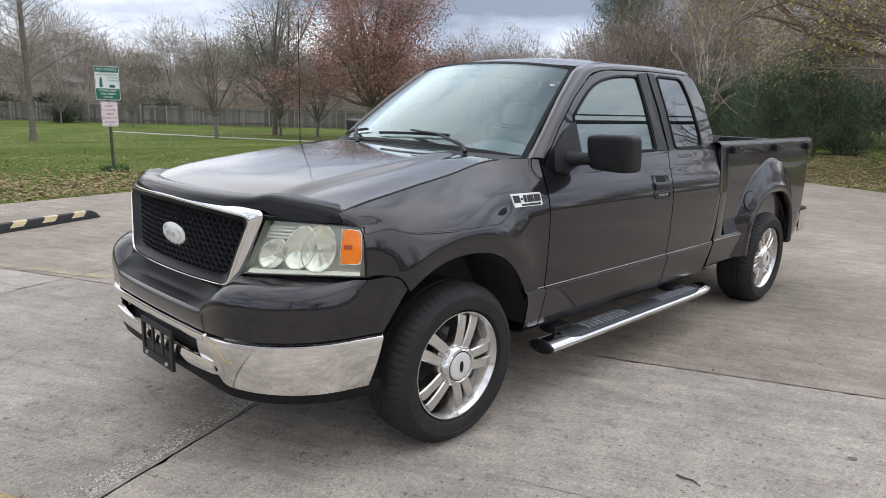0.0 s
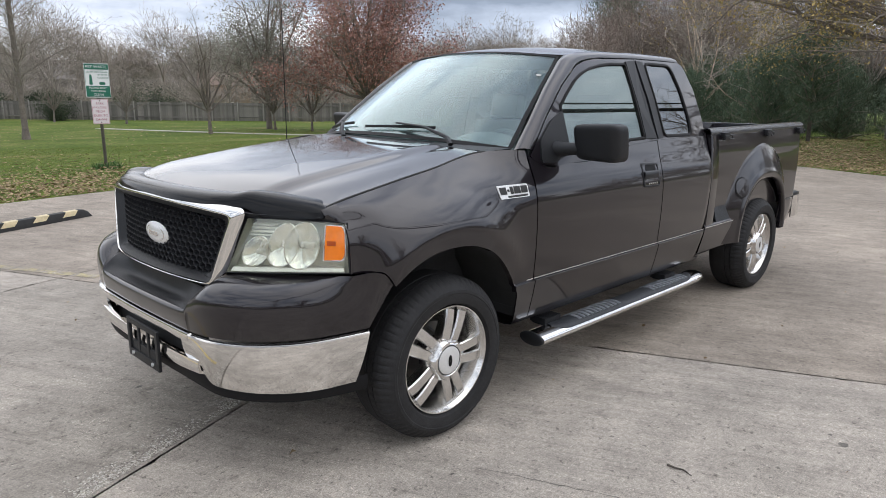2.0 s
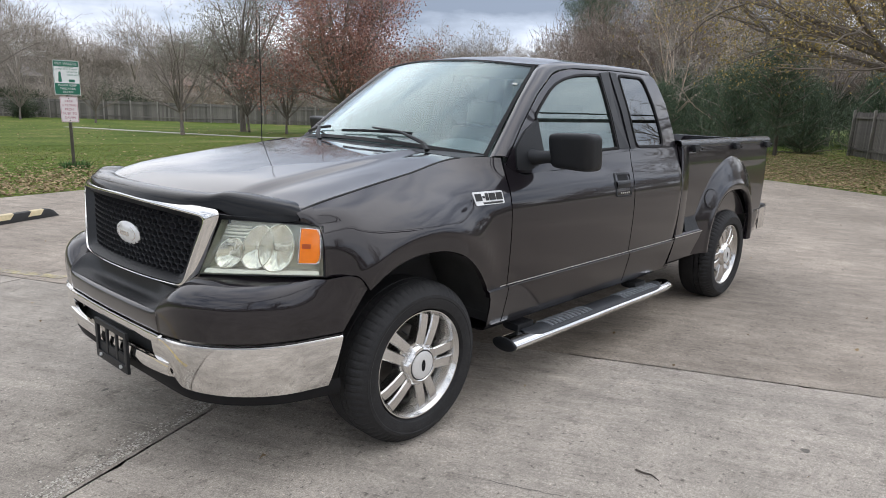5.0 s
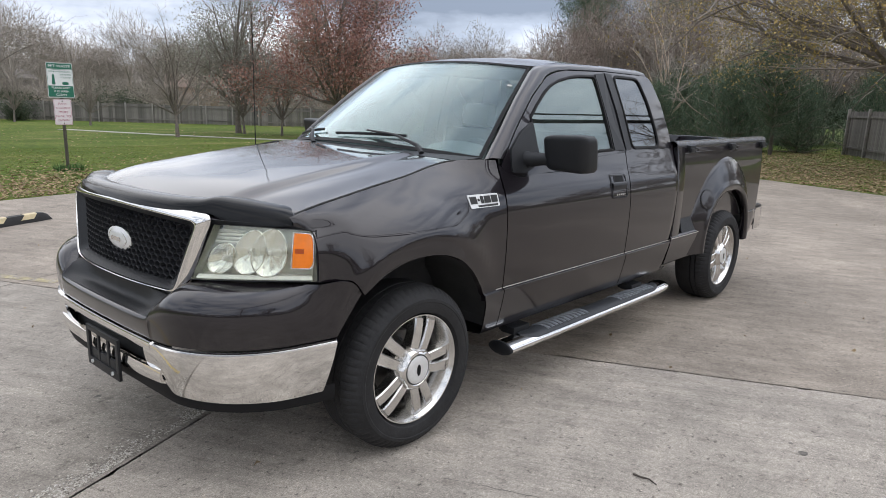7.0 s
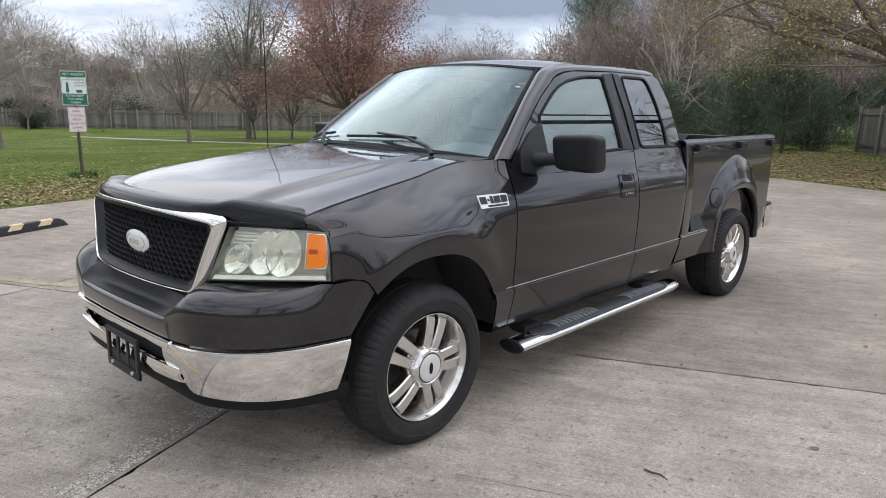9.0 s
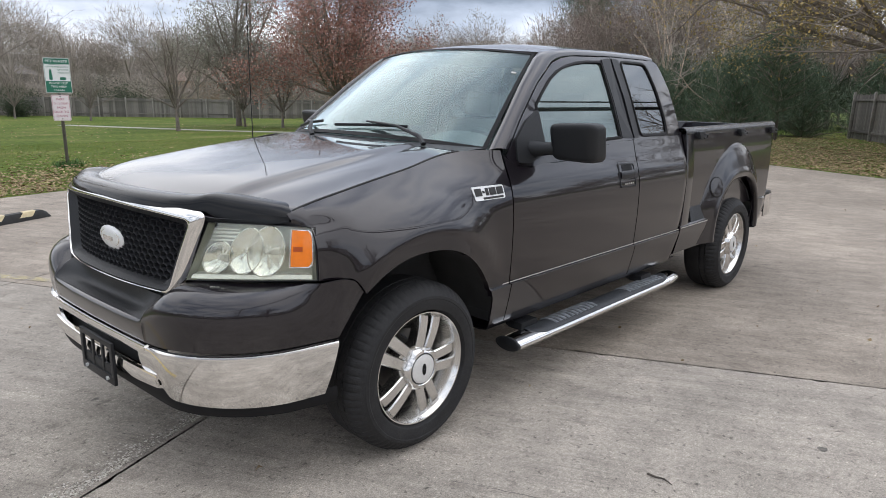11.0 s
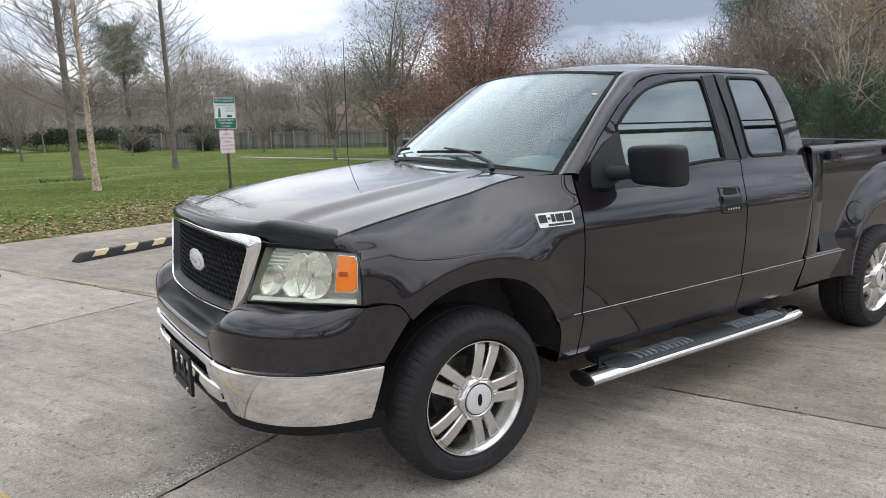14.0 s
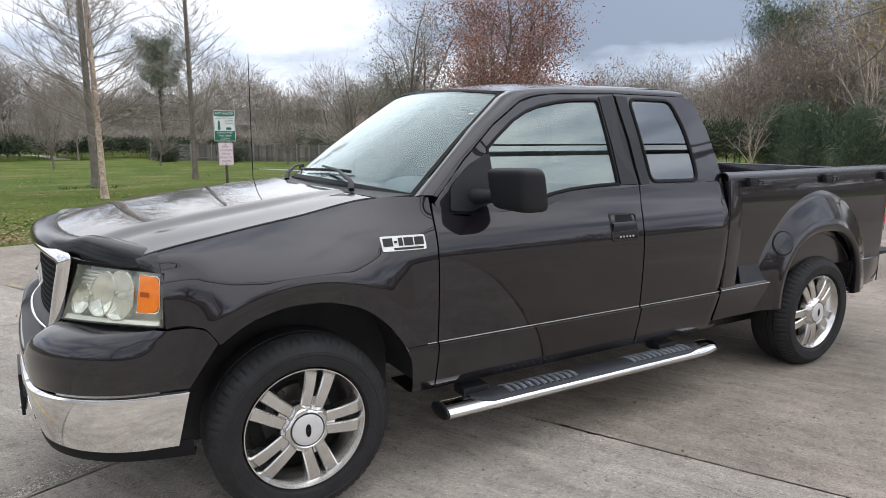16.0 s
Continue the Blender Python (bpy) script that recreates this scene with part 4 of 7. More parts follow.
def arch_flare(x, z):
    """Swell of the front wheel arch: a band round the opening with a sloping upper shelf."""
    r = np.hypot(x, np.asarray(z, float) - 0.39)
    shelf = np.clip((0.800 - r) / 0.165, 0, 1)
    swell = 0.050 * shelf**1.25 - 0.012 * smooth(0.63, 0.53, r)
    return swell * smooth(0.44, 0.70, z) * float(smooth(0.63, 0.12, x)) * float(smooth(-0.55, -0.30, x))


fx = np.unique(np.concatenate([np.linspace(-0.553, -0.43, 6), np.linspace(-0.43, -0.372, 5), np.linspace(-0.372, 0.38, 40), np.linspace(0.38, 0.50, 22), np.linspace(0.50, 0.617, 6)]))
for s in SIDES:
    p = side_patch(fx, fender_low, lambda x: spl(HOOD_SEAM_Z, x), lambda x: spl(HOOD_SEAM_Y, x), s, lambda x, z: arch_flare(x, z) - 0.036 * float(smooth(-0.36, -0.553, x)) * smooth(1.165, 1.09, z))
    fender = part("front_fender", Geo().grid(p), PAINT, truck, solid=0.008, sharp=50)
    lip = [(x, fender_low(x)) for x in fx if x >= -0.372 and x <= 0.47]
    rim = [[(x, s * (float(side_y(z)) + float(arch_flare(x, z)) - d), z - (0.004 if d else 0)) for d in (0.0, 0.03)] for x, z in lip]
    part("arch_lip", Geo().grid(rim), PAINT, fender, solid=0.004)
    # Doors
    dx = np.linspace(0.624, 1.951, 50)
    belt = lambda x: float(spl(BELT, x))
    door = part("front_door", Geo().grid(lean_edge(side_patch(dx, lambda x: 0.43, belt, lambda x: side_y(belt(x)), s), 1.951)), PAINT, truck, solid=0.010, sharp=50)
    rx = np.linspace(1.960, 2.712, 26)
    rear_top = lambda x: float(spl(BELT, x))
    cab_rear = part("rear_door", Geo().grid(lean_edge(side_patch(rx, lambda x: 0.43, rear_top, lambda x: side_y(rear_top(x)), s, lambda x, z: -0.006 * smooth(2.68, 2.712, x) ** 2), 1.960)), PAINT, truck, solid=0.010, sharp=50)
    for nm, par, xa, xb in (("pinstripe", fender, 0.505, 0.615), ("pinstripe", door, 0.626, 1.950), ("pinstripe", cab_rear, 1.962, 2.66)):
        part(nm, Geo().grid([[(x, s * (float(side_y(0.652)) + 0.0022), 0.6500), (x, s * (float(side_y(0.652)) + 0.0022), 0.6545)] for x in np.linspace(xa, xb, 8)]), STRIPE, par, "thin pale pinstripe", solid=0.001, smoothly=False)
    sill = Geo().grid([[(x, s * 0.94, 0.432), (x, s * 0.925, 0.405), (x, s * 0.88, 0.395), (x, s * 0.70, 0.40)] for x in np.linspace(0.505, 2.69, 6)])
    part("sill", sill, PAINT, truck, solid=0.006)

    # Glasshouse
    put = lambda a, b, s=s: (a, s * float(house_y(b)), b)
    WIN = [(1.824, 1.350), (1.812, 1.55), (1.800, 1.80), (1.785, 1.814), (1.62, 1.808), (1.50, 1.795), (1.37, 1.770), (1.27, 1.738), (1.18, 1.693), (1.07, 1.618), (0.985, 1.552), (0.975, 1.40), (1.0, 1.30), (1.25, 1.292), (1.36, 1.318), (1.48, 1.334), (1.66, 1.346)]
    DOOR_OUT = [(0.640, 1.300), (0.70, 1.360), (0.83, 1.486), (1.049, 1.663), (1.246, 1.783), (1.34, 1.812), (1.462, 1.832), (1.928, 1.849), (1.953, 1.60), (1.978, 1.333)] + [(x, float(spl(BELT, x)) + 0.001) for x in (1.9, 1.8, 1.7, 1.6, 1.48, 1.38, 1.30, 1.2, 1.0, 0.85, 0.72, 0.67, 0.648)]
    plate("door_frame", DOOR_OUT, [WIN], put, PAINT, door)
    # black window seal just inside the frame
    seal = Geo()
    rings = ((0.008, 0.004), (0.005, 0.007), (-0.005, 0.007), (-0.010, -0.002))
    seal.grid([[(q[0], s * (float(house_y(q[1])) + h), q[1]) for q, h in zip(col, [r_[1] for r_ in rings])] for col in zip(*[offset_loop(WIN, r_[0]) for r_ in rings])], closed=True)
    part("window_seal", seal, SEAL, door, "black rubber window seal", sharp=60)
    part("door_window", pane(WIN, s, 0.006), GLASS, door, "tinted side window", solid=0.004)
    SAIL = [(0.715, 1.262), (0.83, 1.254), (0.985, 1.30), (0.985, 1.53), (0.86, 1.475), (0.735, 1.375)]
    part("mirror_base", Geo().prism(rounded(SAIL, 0.02, 3), lambda a, b, d, s=s: (a, s * (float(house_y(b)) + 0.010 - d), b), 0.02), BLACK, door, "black mirror base panel")
    # A pillar with roof rail
    pil_out = [(0.555, 1.325), (0.72, 1.466), (0.919, 1.640), (1.128, 1.800), (1.20, 1.838), (1.32, 1.858), (1.528, 1.872), (1.957, 1.882), (2.44, 1.884), (2.52, 1.876)]
    pil_in = [(0.66, 1.328), (0.83, 1.496), (1.049, 1.671), (1.243, 1.791), (1.30, 1.812), (1.38, 1.828), (1.528, 1.842), (1.957, 1.856), (2.44, 1.856), (2.54, 1.850)]
    gp = Geo()
    rows = []
    for (a0, b0), (a1, b1) in zip(pil_out, pil_in):
        q0 = np.array([a0, s * (float(house_y(b0)) - 0.038), b0 + 0.006])
        q1 = np.array([a1, s * float(house_y(b1)), b1])
        mid = (q0 + q1) / 2 + np.array([-0.004, s * 0.010, 0.010])
        rows.append([q0 + np.array([0.02, -s * 0.05, -0.035]), q0, (q0 + mid) / 2 + np.array([0, s * 0.003, 0.004]), mid, (q1 + mid) / 2 + np.array([0, s * 0.004, 0.003]), q1])
    part("pillar", gp.grid(rows), PAINT, truck, solid=0.006, sharp=60)
    # B pillar, rear quarter with window, C pillar
    QW = rounded([(2.085, 1.355), (2.482, 1.352), (2.484, 1.46), (2.455, 1.66), (2.395, 1.826), (2.050, 1.828), (2.066, 1.60)], 0.05, 5)
    Q_OUT = [(1.987, 1.331), (2.30, 1.337), (2.717, 1.341), (2.719, 1.42), (2.709, 1.50), (2.668, 1.66), (2.617, 1.788), (2.585, 1.838), (2.53, 1.852), (1.937, 1.851), (1.962, 1.6)]
    quarter = plate("quarter_frame", Q_OUT, [QW], lambda a, b, s=s: (a, s * (float(house_y(b)) - 0.012 * float(smooth(2.64, 2.72, a)) ** 2), b), PAINT, cab_rear)
    BP = [(1.838, 1.350), (1.973, 1.343), (1.949, 1.60), (1.924, 1.843), (1.812, 1.830), (1.826, 1.55)]
    part("pillar_cover", Geo().prism(BP, lambda a, b, d, s=s: (a, s * (float(house_y(b)) + 0.007 - d), b), 0.004), SATIN, door, "satin black pillar cover", smoothly=False)
    BQ = [(1.991, 1.343), (2.062, 1.345), (2.044, 1.60), (2.028, 1.838), (1.942, 1.843), (1.967, 1.60)]
    part("pillar_cover", Geo().prism(BQ, lambda a, b, d, s=s: (a, s * (float(house_y(b)) + 0.007 - d), b), 0.004), SATIN, cab_rear, "satin black pillar cover", smoothly=False)
    qs = Geo()
    rings = ((0.010, 0.004), (0.007, 0.008), (-0.005, 0.008), (-0.011, -0.001))
    qs.grid([[(q[0], s * (float(house_y(q[1])) + h), q[1]) for q, h in zip(col, [r_[1] for r_ in rings])] for col in zip(*[offset_loop(QW, r_[0]) for r_ in rings])], closed=True)
    part("window_seal", qs, SEAL, cab_rear, "black rubber window seal", sharp=60)
    part("quarter_window", pane(QW, s, 0.004), DARK_GLASS, cab_rear, "tinted quarter window", solid=0.004)

    # Mirror
    mh = Geo()
    uu, vv = np.meshgrid(np.linspace(-math.pi / 2, math.pi / 2, 25), np.linspace(-math.pi, math.pi, 41), indexing="ij")
    pw = lambda c, e: np.sign(c) * np.abs(c) ** e
    ex = 0.30
    mx_, my_, mz_ = 0.075 * pw(np.cos(uu), ex) * pw(np.cos(vv), 0.55), 0.128 * pw(np.cos(uu), ex) * pw(np.sin(vv), ex), 0.098 * pw(np.sin(uu), ex)
    mx_ = mx_ + 0.12 * my_ - 0.02 * mz_ / 0.1
    P = np.stack([0.948 + mx_, s * (1.131 + my_ * (1 + 0.25 * mz_)), 1.369 + mz_ * (1 + 0.35 * my_)], -1)
    mirror = part("door_mirror", mh.grid(P), BLACK, door, "large black door mirror")
    part("mirror_arm", Geo().tube([(0.86, s * 0.86, 1.325), (0.88, s * 0.93, 1.325), (0.90, s * 0.985, 1.330), (0.925, s * 1.05, 1.335)], [(0.050, 0.046), (0.046, 0.040), (0.040, 0.034), (0.040, 0.036)], 14), BLACK, mirror)
    # Handle with keypad
    skin = lambda lift: lambda a, b, d, s=s: (a, s * (float(side_y(b)) + lift - d), b)
    bez = rounded([(1.702, 1.046), (1.908, 1.040), (1.904, 1.194), (1.700, 1.202)], 0.02, 4)
    hd = Geo()
    hd.grid([[skin(h)(*q, 0.0) for q, h in zip(col, (0.001, 0.007, 0.007, -0.004))] for col in zip(bez, offset_loop(bez, -0.004), offset_loop(bez, -0.012), offset_loop(bez, -0.015))], closed=True)
    handle = part("handle_bezel", hd, SATIN, door, "satin dark handle bezel with keypad", sharp=30)
    part("handle_panel", Geo().grid([[skin(0.0025)(x, z, 0.0) for z in np.linspace(1.048, 1.195, 9)] for x in (1.712, 1.80, 1.895)]), PAINT, handle, solid=0.003)
    # flat black plate in place of a hollow, its shade put into the colour
    part("handle_recess", Geo().prism(rounded([(1.738, 1.150), (1.872, 1.147), (1.868, 1.184), (1.744, 1.188)], 0.016, 4), skin(0.0035), 0.003), SEAL, handle)
    part("handle_lever", Geo().grid([[(1.80 + 0.088 * u, s * (float(side_y(1.122)) + h * (1 - 0.25 * u * u)), 1.122 + dz) for h, dz in ((0.003, -0.026), (0.015, -0.020), (0.018, 0.0), (0.016, 0.018), (0.004, 0.026))] for u in np.linspace(-1, 1, 9)]), SATIN, handle, "satin pull handle", sharp=50)
    if s < 0:
        for i in range(5):
            part("keypad_button", Geo().box((1.768 + 0.024 * i, s * (float(side_y(1.068)) + 0.004), 1.068), (0.010, 0.004, 0.010), 0.003), STRIPE, handle, "small pale keypad button")
    # Fender badge: plain plate with bars in place of lettering
    if s < 0:
        bd = part("fender_badge", Geo().prism(rounded([(0.345, 1.105), (0.560, 1.104), (0.557, 1.168), (0.341, 1.168)], 0.008, 3), lambda a, b, d: (a, -fender_y(a, b) - 0.005 + d, b), 0.012), SILVER, fender, "chrome badge plate with dark bars")
        for a0, a1, b0, b1 in ((0.352, 0.398, 1.126, 1.160), (0.405, 0.418, 1.138, 1.148), (0.426, 0.446, 1.126, 1.160), (0.453, 0.497, 1.126, 1.160), (0.504, 0.549, 1.126, 1.160), (0.40, 0.545, 1.109, 1.118)):
            part("badge_bar", Geo().prism([(a0, b0), (a1, b0), (a1, b1), (a0, b1)], lambda a, b, d: (a, -fender_y(a, b) - 0.0065 + d, b), 0.002), VOID, bd, smoothly=False)
    # Wheel well liner
    for cx, w0 in ((0.0, 0.46), (XR, 0.46)):
        k = np.linspace(0.10, math.pi - 0.10, 25)
        part("wheel_liner", Geo().grid([[(cx + 0.56 * math.cos(a), s * yy, 0.40 + 0.54 * math.sin(a)) for yy in (0.955, 0.80, 0.55)] for a in k]), VOID, truck, "black wheel well liner")
        part("wheel_liner", Geo().box((cx, s * 0.53, 0.60), (1.1, 0.02, 0.75)), VOID, truck, "black wheel well liner")

# Roof
ru = np.linspace(0, 1, 22)
rv = np.linspace(-1, 1, 27)
roof = []
for u in ru:
    row = []
    for v in rv:
        x0 = 1.075 + 0.115 * abs(v) ** 2.4
        x = x0 + (2.585 - x0) * u
        ye = float(np.interp(x, [1.07, 1.19, 1.53, 2.0, 2.6], [0.66, 0.668, 0.662, 0.658, 0.660]))
        ze = float(spl(list(zip([1.07, 1.2, 1.32, 1.53, 1.96, 2.44, 2.6], [1.836, 1.844, 1.864, 1.878, 1.888, 1.890, 1.872])), x))
        z = ze + 0.046 * (1 - abs(v) ** 2.6) * float(smooth(-0.35, 0.25, u)) * (1 - 0.35 * u**3)
        row.append((x, v * ye, z))
    roof.append(row)
part("roof", Geo().grid(roof), PAINT, truck, solid=0.01, sharp=60)
part("cab_back_glass", Geo().grid([[(2.60 + 0.10 * t, v * (0.60 + 0.1 * t), 1.80 - 0.38 * t) for v in np.linspace(-1, 1, 7)] for t in (0, 0.5, 1)]), GLASS, truck, "tinted rear window", solid=0.004)
for v0, v1 in ((-1, -0.88), (0.88, 1)):
    part("cab_back", Geo().grid([[(2.585 + 0.125 * t, v * float(np.interp(t, [0, 1], [0.66, 0.86])), 1.872 - 0.52 * t) for v in np.linspace(v0, v1, 4)] for t in np.linspace(0, 1, 6)]), PAINT, truck, solid=0.01)
part("cab_back", Geo().box((2.69, 0, 0.93), (0.02, 1.80, 0.86)), PAINT, truck)

# Windscreen
wu, wv = np.linspace(0, 1, 16), np.linspace(-1, 1, 33)


def screen(u, v, lift=0.0):
    e = np.array([0.556 + (1.186 - 0.556) * u, 0.842 - 0.184 * u, 1.322 + 0.512 * u + 0.012 * math.sin(math.pi * u)])
    c = np.array([0.335 + (1.075 - 0.335) * u, 0.0, 1.368 + 0.505 * u + 0.014 * math.sin(math.pi * u)])
    k = abs(v) ** 2.3
    return (c[0] + (e[0] - c[0]) * k - lift * 0.55, v * e[1], c[2] + (e[2] - c[2]) * k + lift * 0.83)


part("windscreen", Geo().grid([[screen(u, v) for v in wv] for u in wu]), WINDSHIELD, truck, "pale reflecting windscreen", solid=0.005)
for name, us, vs in (("screen_border", (0.978, 1.0), np.linspace(-1, 1, 33)), ("screen_border", (0.0, 0.03), np.linspace(-1, 1, 33))):
    part(name, Geo().grid([[screen(u, v, 0.004) for v in vs] for u in us]), SEAL, truck, "black ceramic border of the windscreen", solid=0.002)
for s in SIDES:
    part("screen_border", Geo().grid([[screen(u, v, 0.004) for v in (s * 0.975, s * 1.0)] for u in wu]), SEAL, truck, "black ceramic border of the windscreen", solid=0.002)
# Cowl and wipers
part("cowl", Geo().grid([[(0.262 + 0.127 * abs(v) ** 2.2 + 0.012 + w * (0.075 + 0.09 * abs(v) ** 3), v * (0.812 + 0.02 * w), 1.350 - 0.022 * abs(v) ** 2.4 + 0.010 * w) for v in np.linspace(-1, 1, 25)] for w in (0, 0.5, 1)]), BLACK, truck, "black plastic cowl", solid=0.01)
for y0, y1, reach in ((-0.60, 0.17, 0.20), (0.30, 0.81, 0.06)):
    sg = np.linspace(0, 1, 9)
    blade = [np.array(screen(0.065 + 0.035 * t, (y1 + (y0 + reach - y1) * t) / 0.842, 0.016)) for t in sg]
    wiper = part("wiper_blade", Geo().tube(blade, [(0.005, 0.009)] * 9, 6), BLACK, truck, "black windscreen wiper")
    arm0 = np.array((0.352 if y0 < 0 else 0.31, y0, 1.352))
    mid = blade[4] + np.array((0.0, 0, 0.02))
    part("wiper_arm", Geo().tube([arm0, arm0 + (0.02, 0.05, 0.035), (arm0 + mid) / 2 + (0.01, 0.0, 0.035), mid], [(0.016, 0.012), (0.014, 0.010), (0.010, 0.007), (0.008, 0.006)], 6), BLACK, wiper)

# Hood
HU = [(0, -0.955, 1.160), (0.18, -0.735, 1.227), (0.4, -0.465, 1.271), (0.7, -0.10, 1.319), (1.0, 0.262, 1.354)]


def hood(u, v):
    sx = -0.632 + (0.386 + 0.632) * u
    sy, sz = float(spl(HOOD_SEAM_Y, sx)) - 0.004, float(spl(HOOD_SEAM_Z, sx))
    cx = float(spl([(a, b) for a, b, _ in HU], u))
    cz = float(spl([(a, c) for a, _, c in HU], u))
    a = abs(v)
    f = a ** (2.7 - 0.4 * u)
    drop = 0.08 * a * a + 0.56 * float(smooth(0.645, 0.755, a)) + 0.36 * float(smooth(0.78, 1.0, a))
    x = cx + (sx - cx) * f
    z = cz + (sz - cz) * drop - 0.030 * float(smooth(0.05, 0.0, u))
    return (x, v * sy, z)


part("hood", Geo().grid([[hood(u, v) for v in np.linspace(-1, 1, 97)] for u in np.linspace(0, 1, 50)]), PAINT, truck, solid=0.010, sharp=60)
for s in SIDES:
    seam = [(x, s * (float(spl(HOOD_SEAM_Y, x)) - 0.001), float(spl(HOOD_SEAM_Z, x)) + 0.0015) for x in np.linspace(-0.60, 0.385, 40)]
    # dark tube on the seam stands in for the gap's shade
    part("hood_gap", Geo().tube(seam, 0.0042, 6), VOID, truck, "dark strip for the shaded gap beside the hood")
part("engine_bay", Geo().box((-0.05, 0, 0.85), (0.9, 1.2, 0.5)), VOID, truck, "dark engine bay")
part("underbody", Geo().box((2.0, 0, 0.47), (5.0, 1.0, 0.14), 0.02), VOID, truck, "dark chassis underside")
part("underbody", Geo().box((1.6, 0, 0.46), (2.1, 1.8, 0.05)), VOID, truck, "dark cab floor")

# Bug shield along the hood's front edge
SH = [(0.0, 0.100, 0.003), (0.12, 0.086, 0.016), (0.28, 0.062, 0.030), (0.48, 0.030, 0.040), (0.66, -0.010, 0.042), (0.80, -0.034, 0.034), (0.90, -0.045, 0.012), (1.0, -0.050, -0.020)]
shield = []
for v in np.linspace(-0.985, 0.985, 71):
    x, y, z = hood(0.05, v)
    a = abs(v)
    k = 0.52 + 0.58 * math.exp(-((a - 0.76) / 0.105) ** 2) - 0.15 * float(smooth(0.86, 1.0, a))
    tx, ty = np.array(hood(0.05, v + 0.01)[:2]) - np.array(hood(0.05, v - 0.01)[:2])
    nn = np.array((-ty, tx)) / math.hypot(tx, ty)
    nn = nn if nn[0] < 0 else -nn
    deep = 0.045 * float(smooth(0.66, 0.78, a))
    k = k * (1 + 0.25 * float(smooth(0.80, 0.92, a))) * math.sqrt(max(0.05, 1 - max(0.0, (a - 0.94) / 0.052) ** 2))
    thin, drop = 1.0, 0.030 * (1 - float(smooth(0.60, 0.76, a)))
    fwd = 0.036 * (1 - float(smooth(0.5, 0.74, a)))
    shield.append([(x + nn[0] * fwd - nn[0] * b * thin * (0.75 + 0.25 * k), y + nn[1] * fwd - nn[1] * b * thin * (0.75 + 0.25 * k), z + c * k + 0.004 - deep * w * w - drop * w * w) for w, b, c in SH])
part("bug_shield", Geo().grid(shield), GLOSS_BLACK, truck, "dark smoked bug shield on the hood edge", solid=0.004, sharp=60)


for s in SIDES:
    strip_top = [hood(0.0, s * v) for v in np.linspace(0.66, 0.995, 20)]
    lamp_top = [(-0.836, 0.590, 1.106), (-0.760, 0.700, 1.112), (-0.670, 0.810, 1.108), (-0.600, 0.885, 1.100), (-0.553, 0.925, 1.092)]
    strip_low = [tuple(float(spl(list(zip(range(5), [q[i] for q in lamp_top])), t)) * (s if i == 1 else 1) for i in range(3)) for t in np.linspace(0, 4, 20)]
    nose_top = [(x, s * (float(spl(HOOD_SEAM_Y, x)) + 0.004), float(spl(HOOD_SEAM_Z, x))) for x in np.linspace(-0.632, -0.553, 7)]
    nose_low = [(a, s * b, c) for a, b, c in zip(np.linspace(-0.612, -0.553, 7), np.linspace(0.868, 0.926, 7), np.linspace(1.103, 1.092, 7))]
    part("fender_nose", Geo().grid([nose_low, [tuple((np.array(p) + np.array(q)) / 2 + (-0.002, s * 0.012, 0.002)) for p, q in zip(nose_low, nose_top)], nose_top]), PAINT, truck, solid=0.005, sharp=70)
    part("hood_front_lip", Geo().grid([strip_low, strip_top]), BLACK, truck, "black strip over the headlamp", solid=0.006)


# Grille
def grille_x(y, z):
    return -0.990 + 0.090 * (abs(y) / 0.61) ** 2.4 + (z - 0.81) * 0.075


def trapezoid(top, bottom, zt, zb, r, sag=0.0, k=8):
    base = rounded([(-bottom, zb), (bottom, zb), (top, zt), (-top, zt)], r, k)
    dense = []
    for i in range(len(base)):
        a, b = np.array(base[i]), np.array(base[(i + 1) % len(base)])
        m = max(1, int(np.linalg.norm(b - a) / 0.05))
        dense += [tuple(a + (b - a) * t / m) for t in range(m)]
    return [(y, z - sag * (1 - (y / 0.6) ** 2) * (z < (zt + zb) / 2)) for y, z in dense]


dense_o = [(y, z + 0.026 * max(0.0, 1 - (y / 0.60) ** 2) * (z > 1.0)) for y, z in trapezoid(0.645, 0.520, 1.150, 0.800, 0.05)]
gr = []
for y, z in dense_o:
    inner = (y * 0.937, 0.968 + (z - 0.968) * (0.825 if z > 0.968 else 0.885))
    gr.append([(grille_x(y + (inner[0] - y) * w, z + (inner[1] - z) * w) - h, y + (inner[0] - y) * w, z + (inner[1] - z) * w) for w, h in ((0, -0.026), (0.03, -0.014), (0.25, -0.003), (0.55, 0.007), (0.80, 0.011), (0.93, 0.010), (1.0, 0.003), (1.02, -0.03))])
grille = part("grille_surround", Geo().grid(gr, closed=True), CHROME, truck, "chrome grille surround", sharp=50)
gi = []
for y, z in dense_o:
    a = (y * 0.941, 0.968 + (z - 0.968) * (0.830 if z > 0.968 else 0.890))
    b = (y * 0.842, 0.968 + (z - 0.968) * (0.69 if z > 0.968 else 0.75))
    gi.append([(grille_x(*a) + 0.000, *a), (grille_x(*b) + 0.036, *b), (grille_x(*b) + 0.070, *b)])
part("grille_inner_frame", Geo().grid(gi, closed=True), BLACK, grille, "black inner grille frame", solid=0.004)
hx = Geo()
pitch = 0.0310
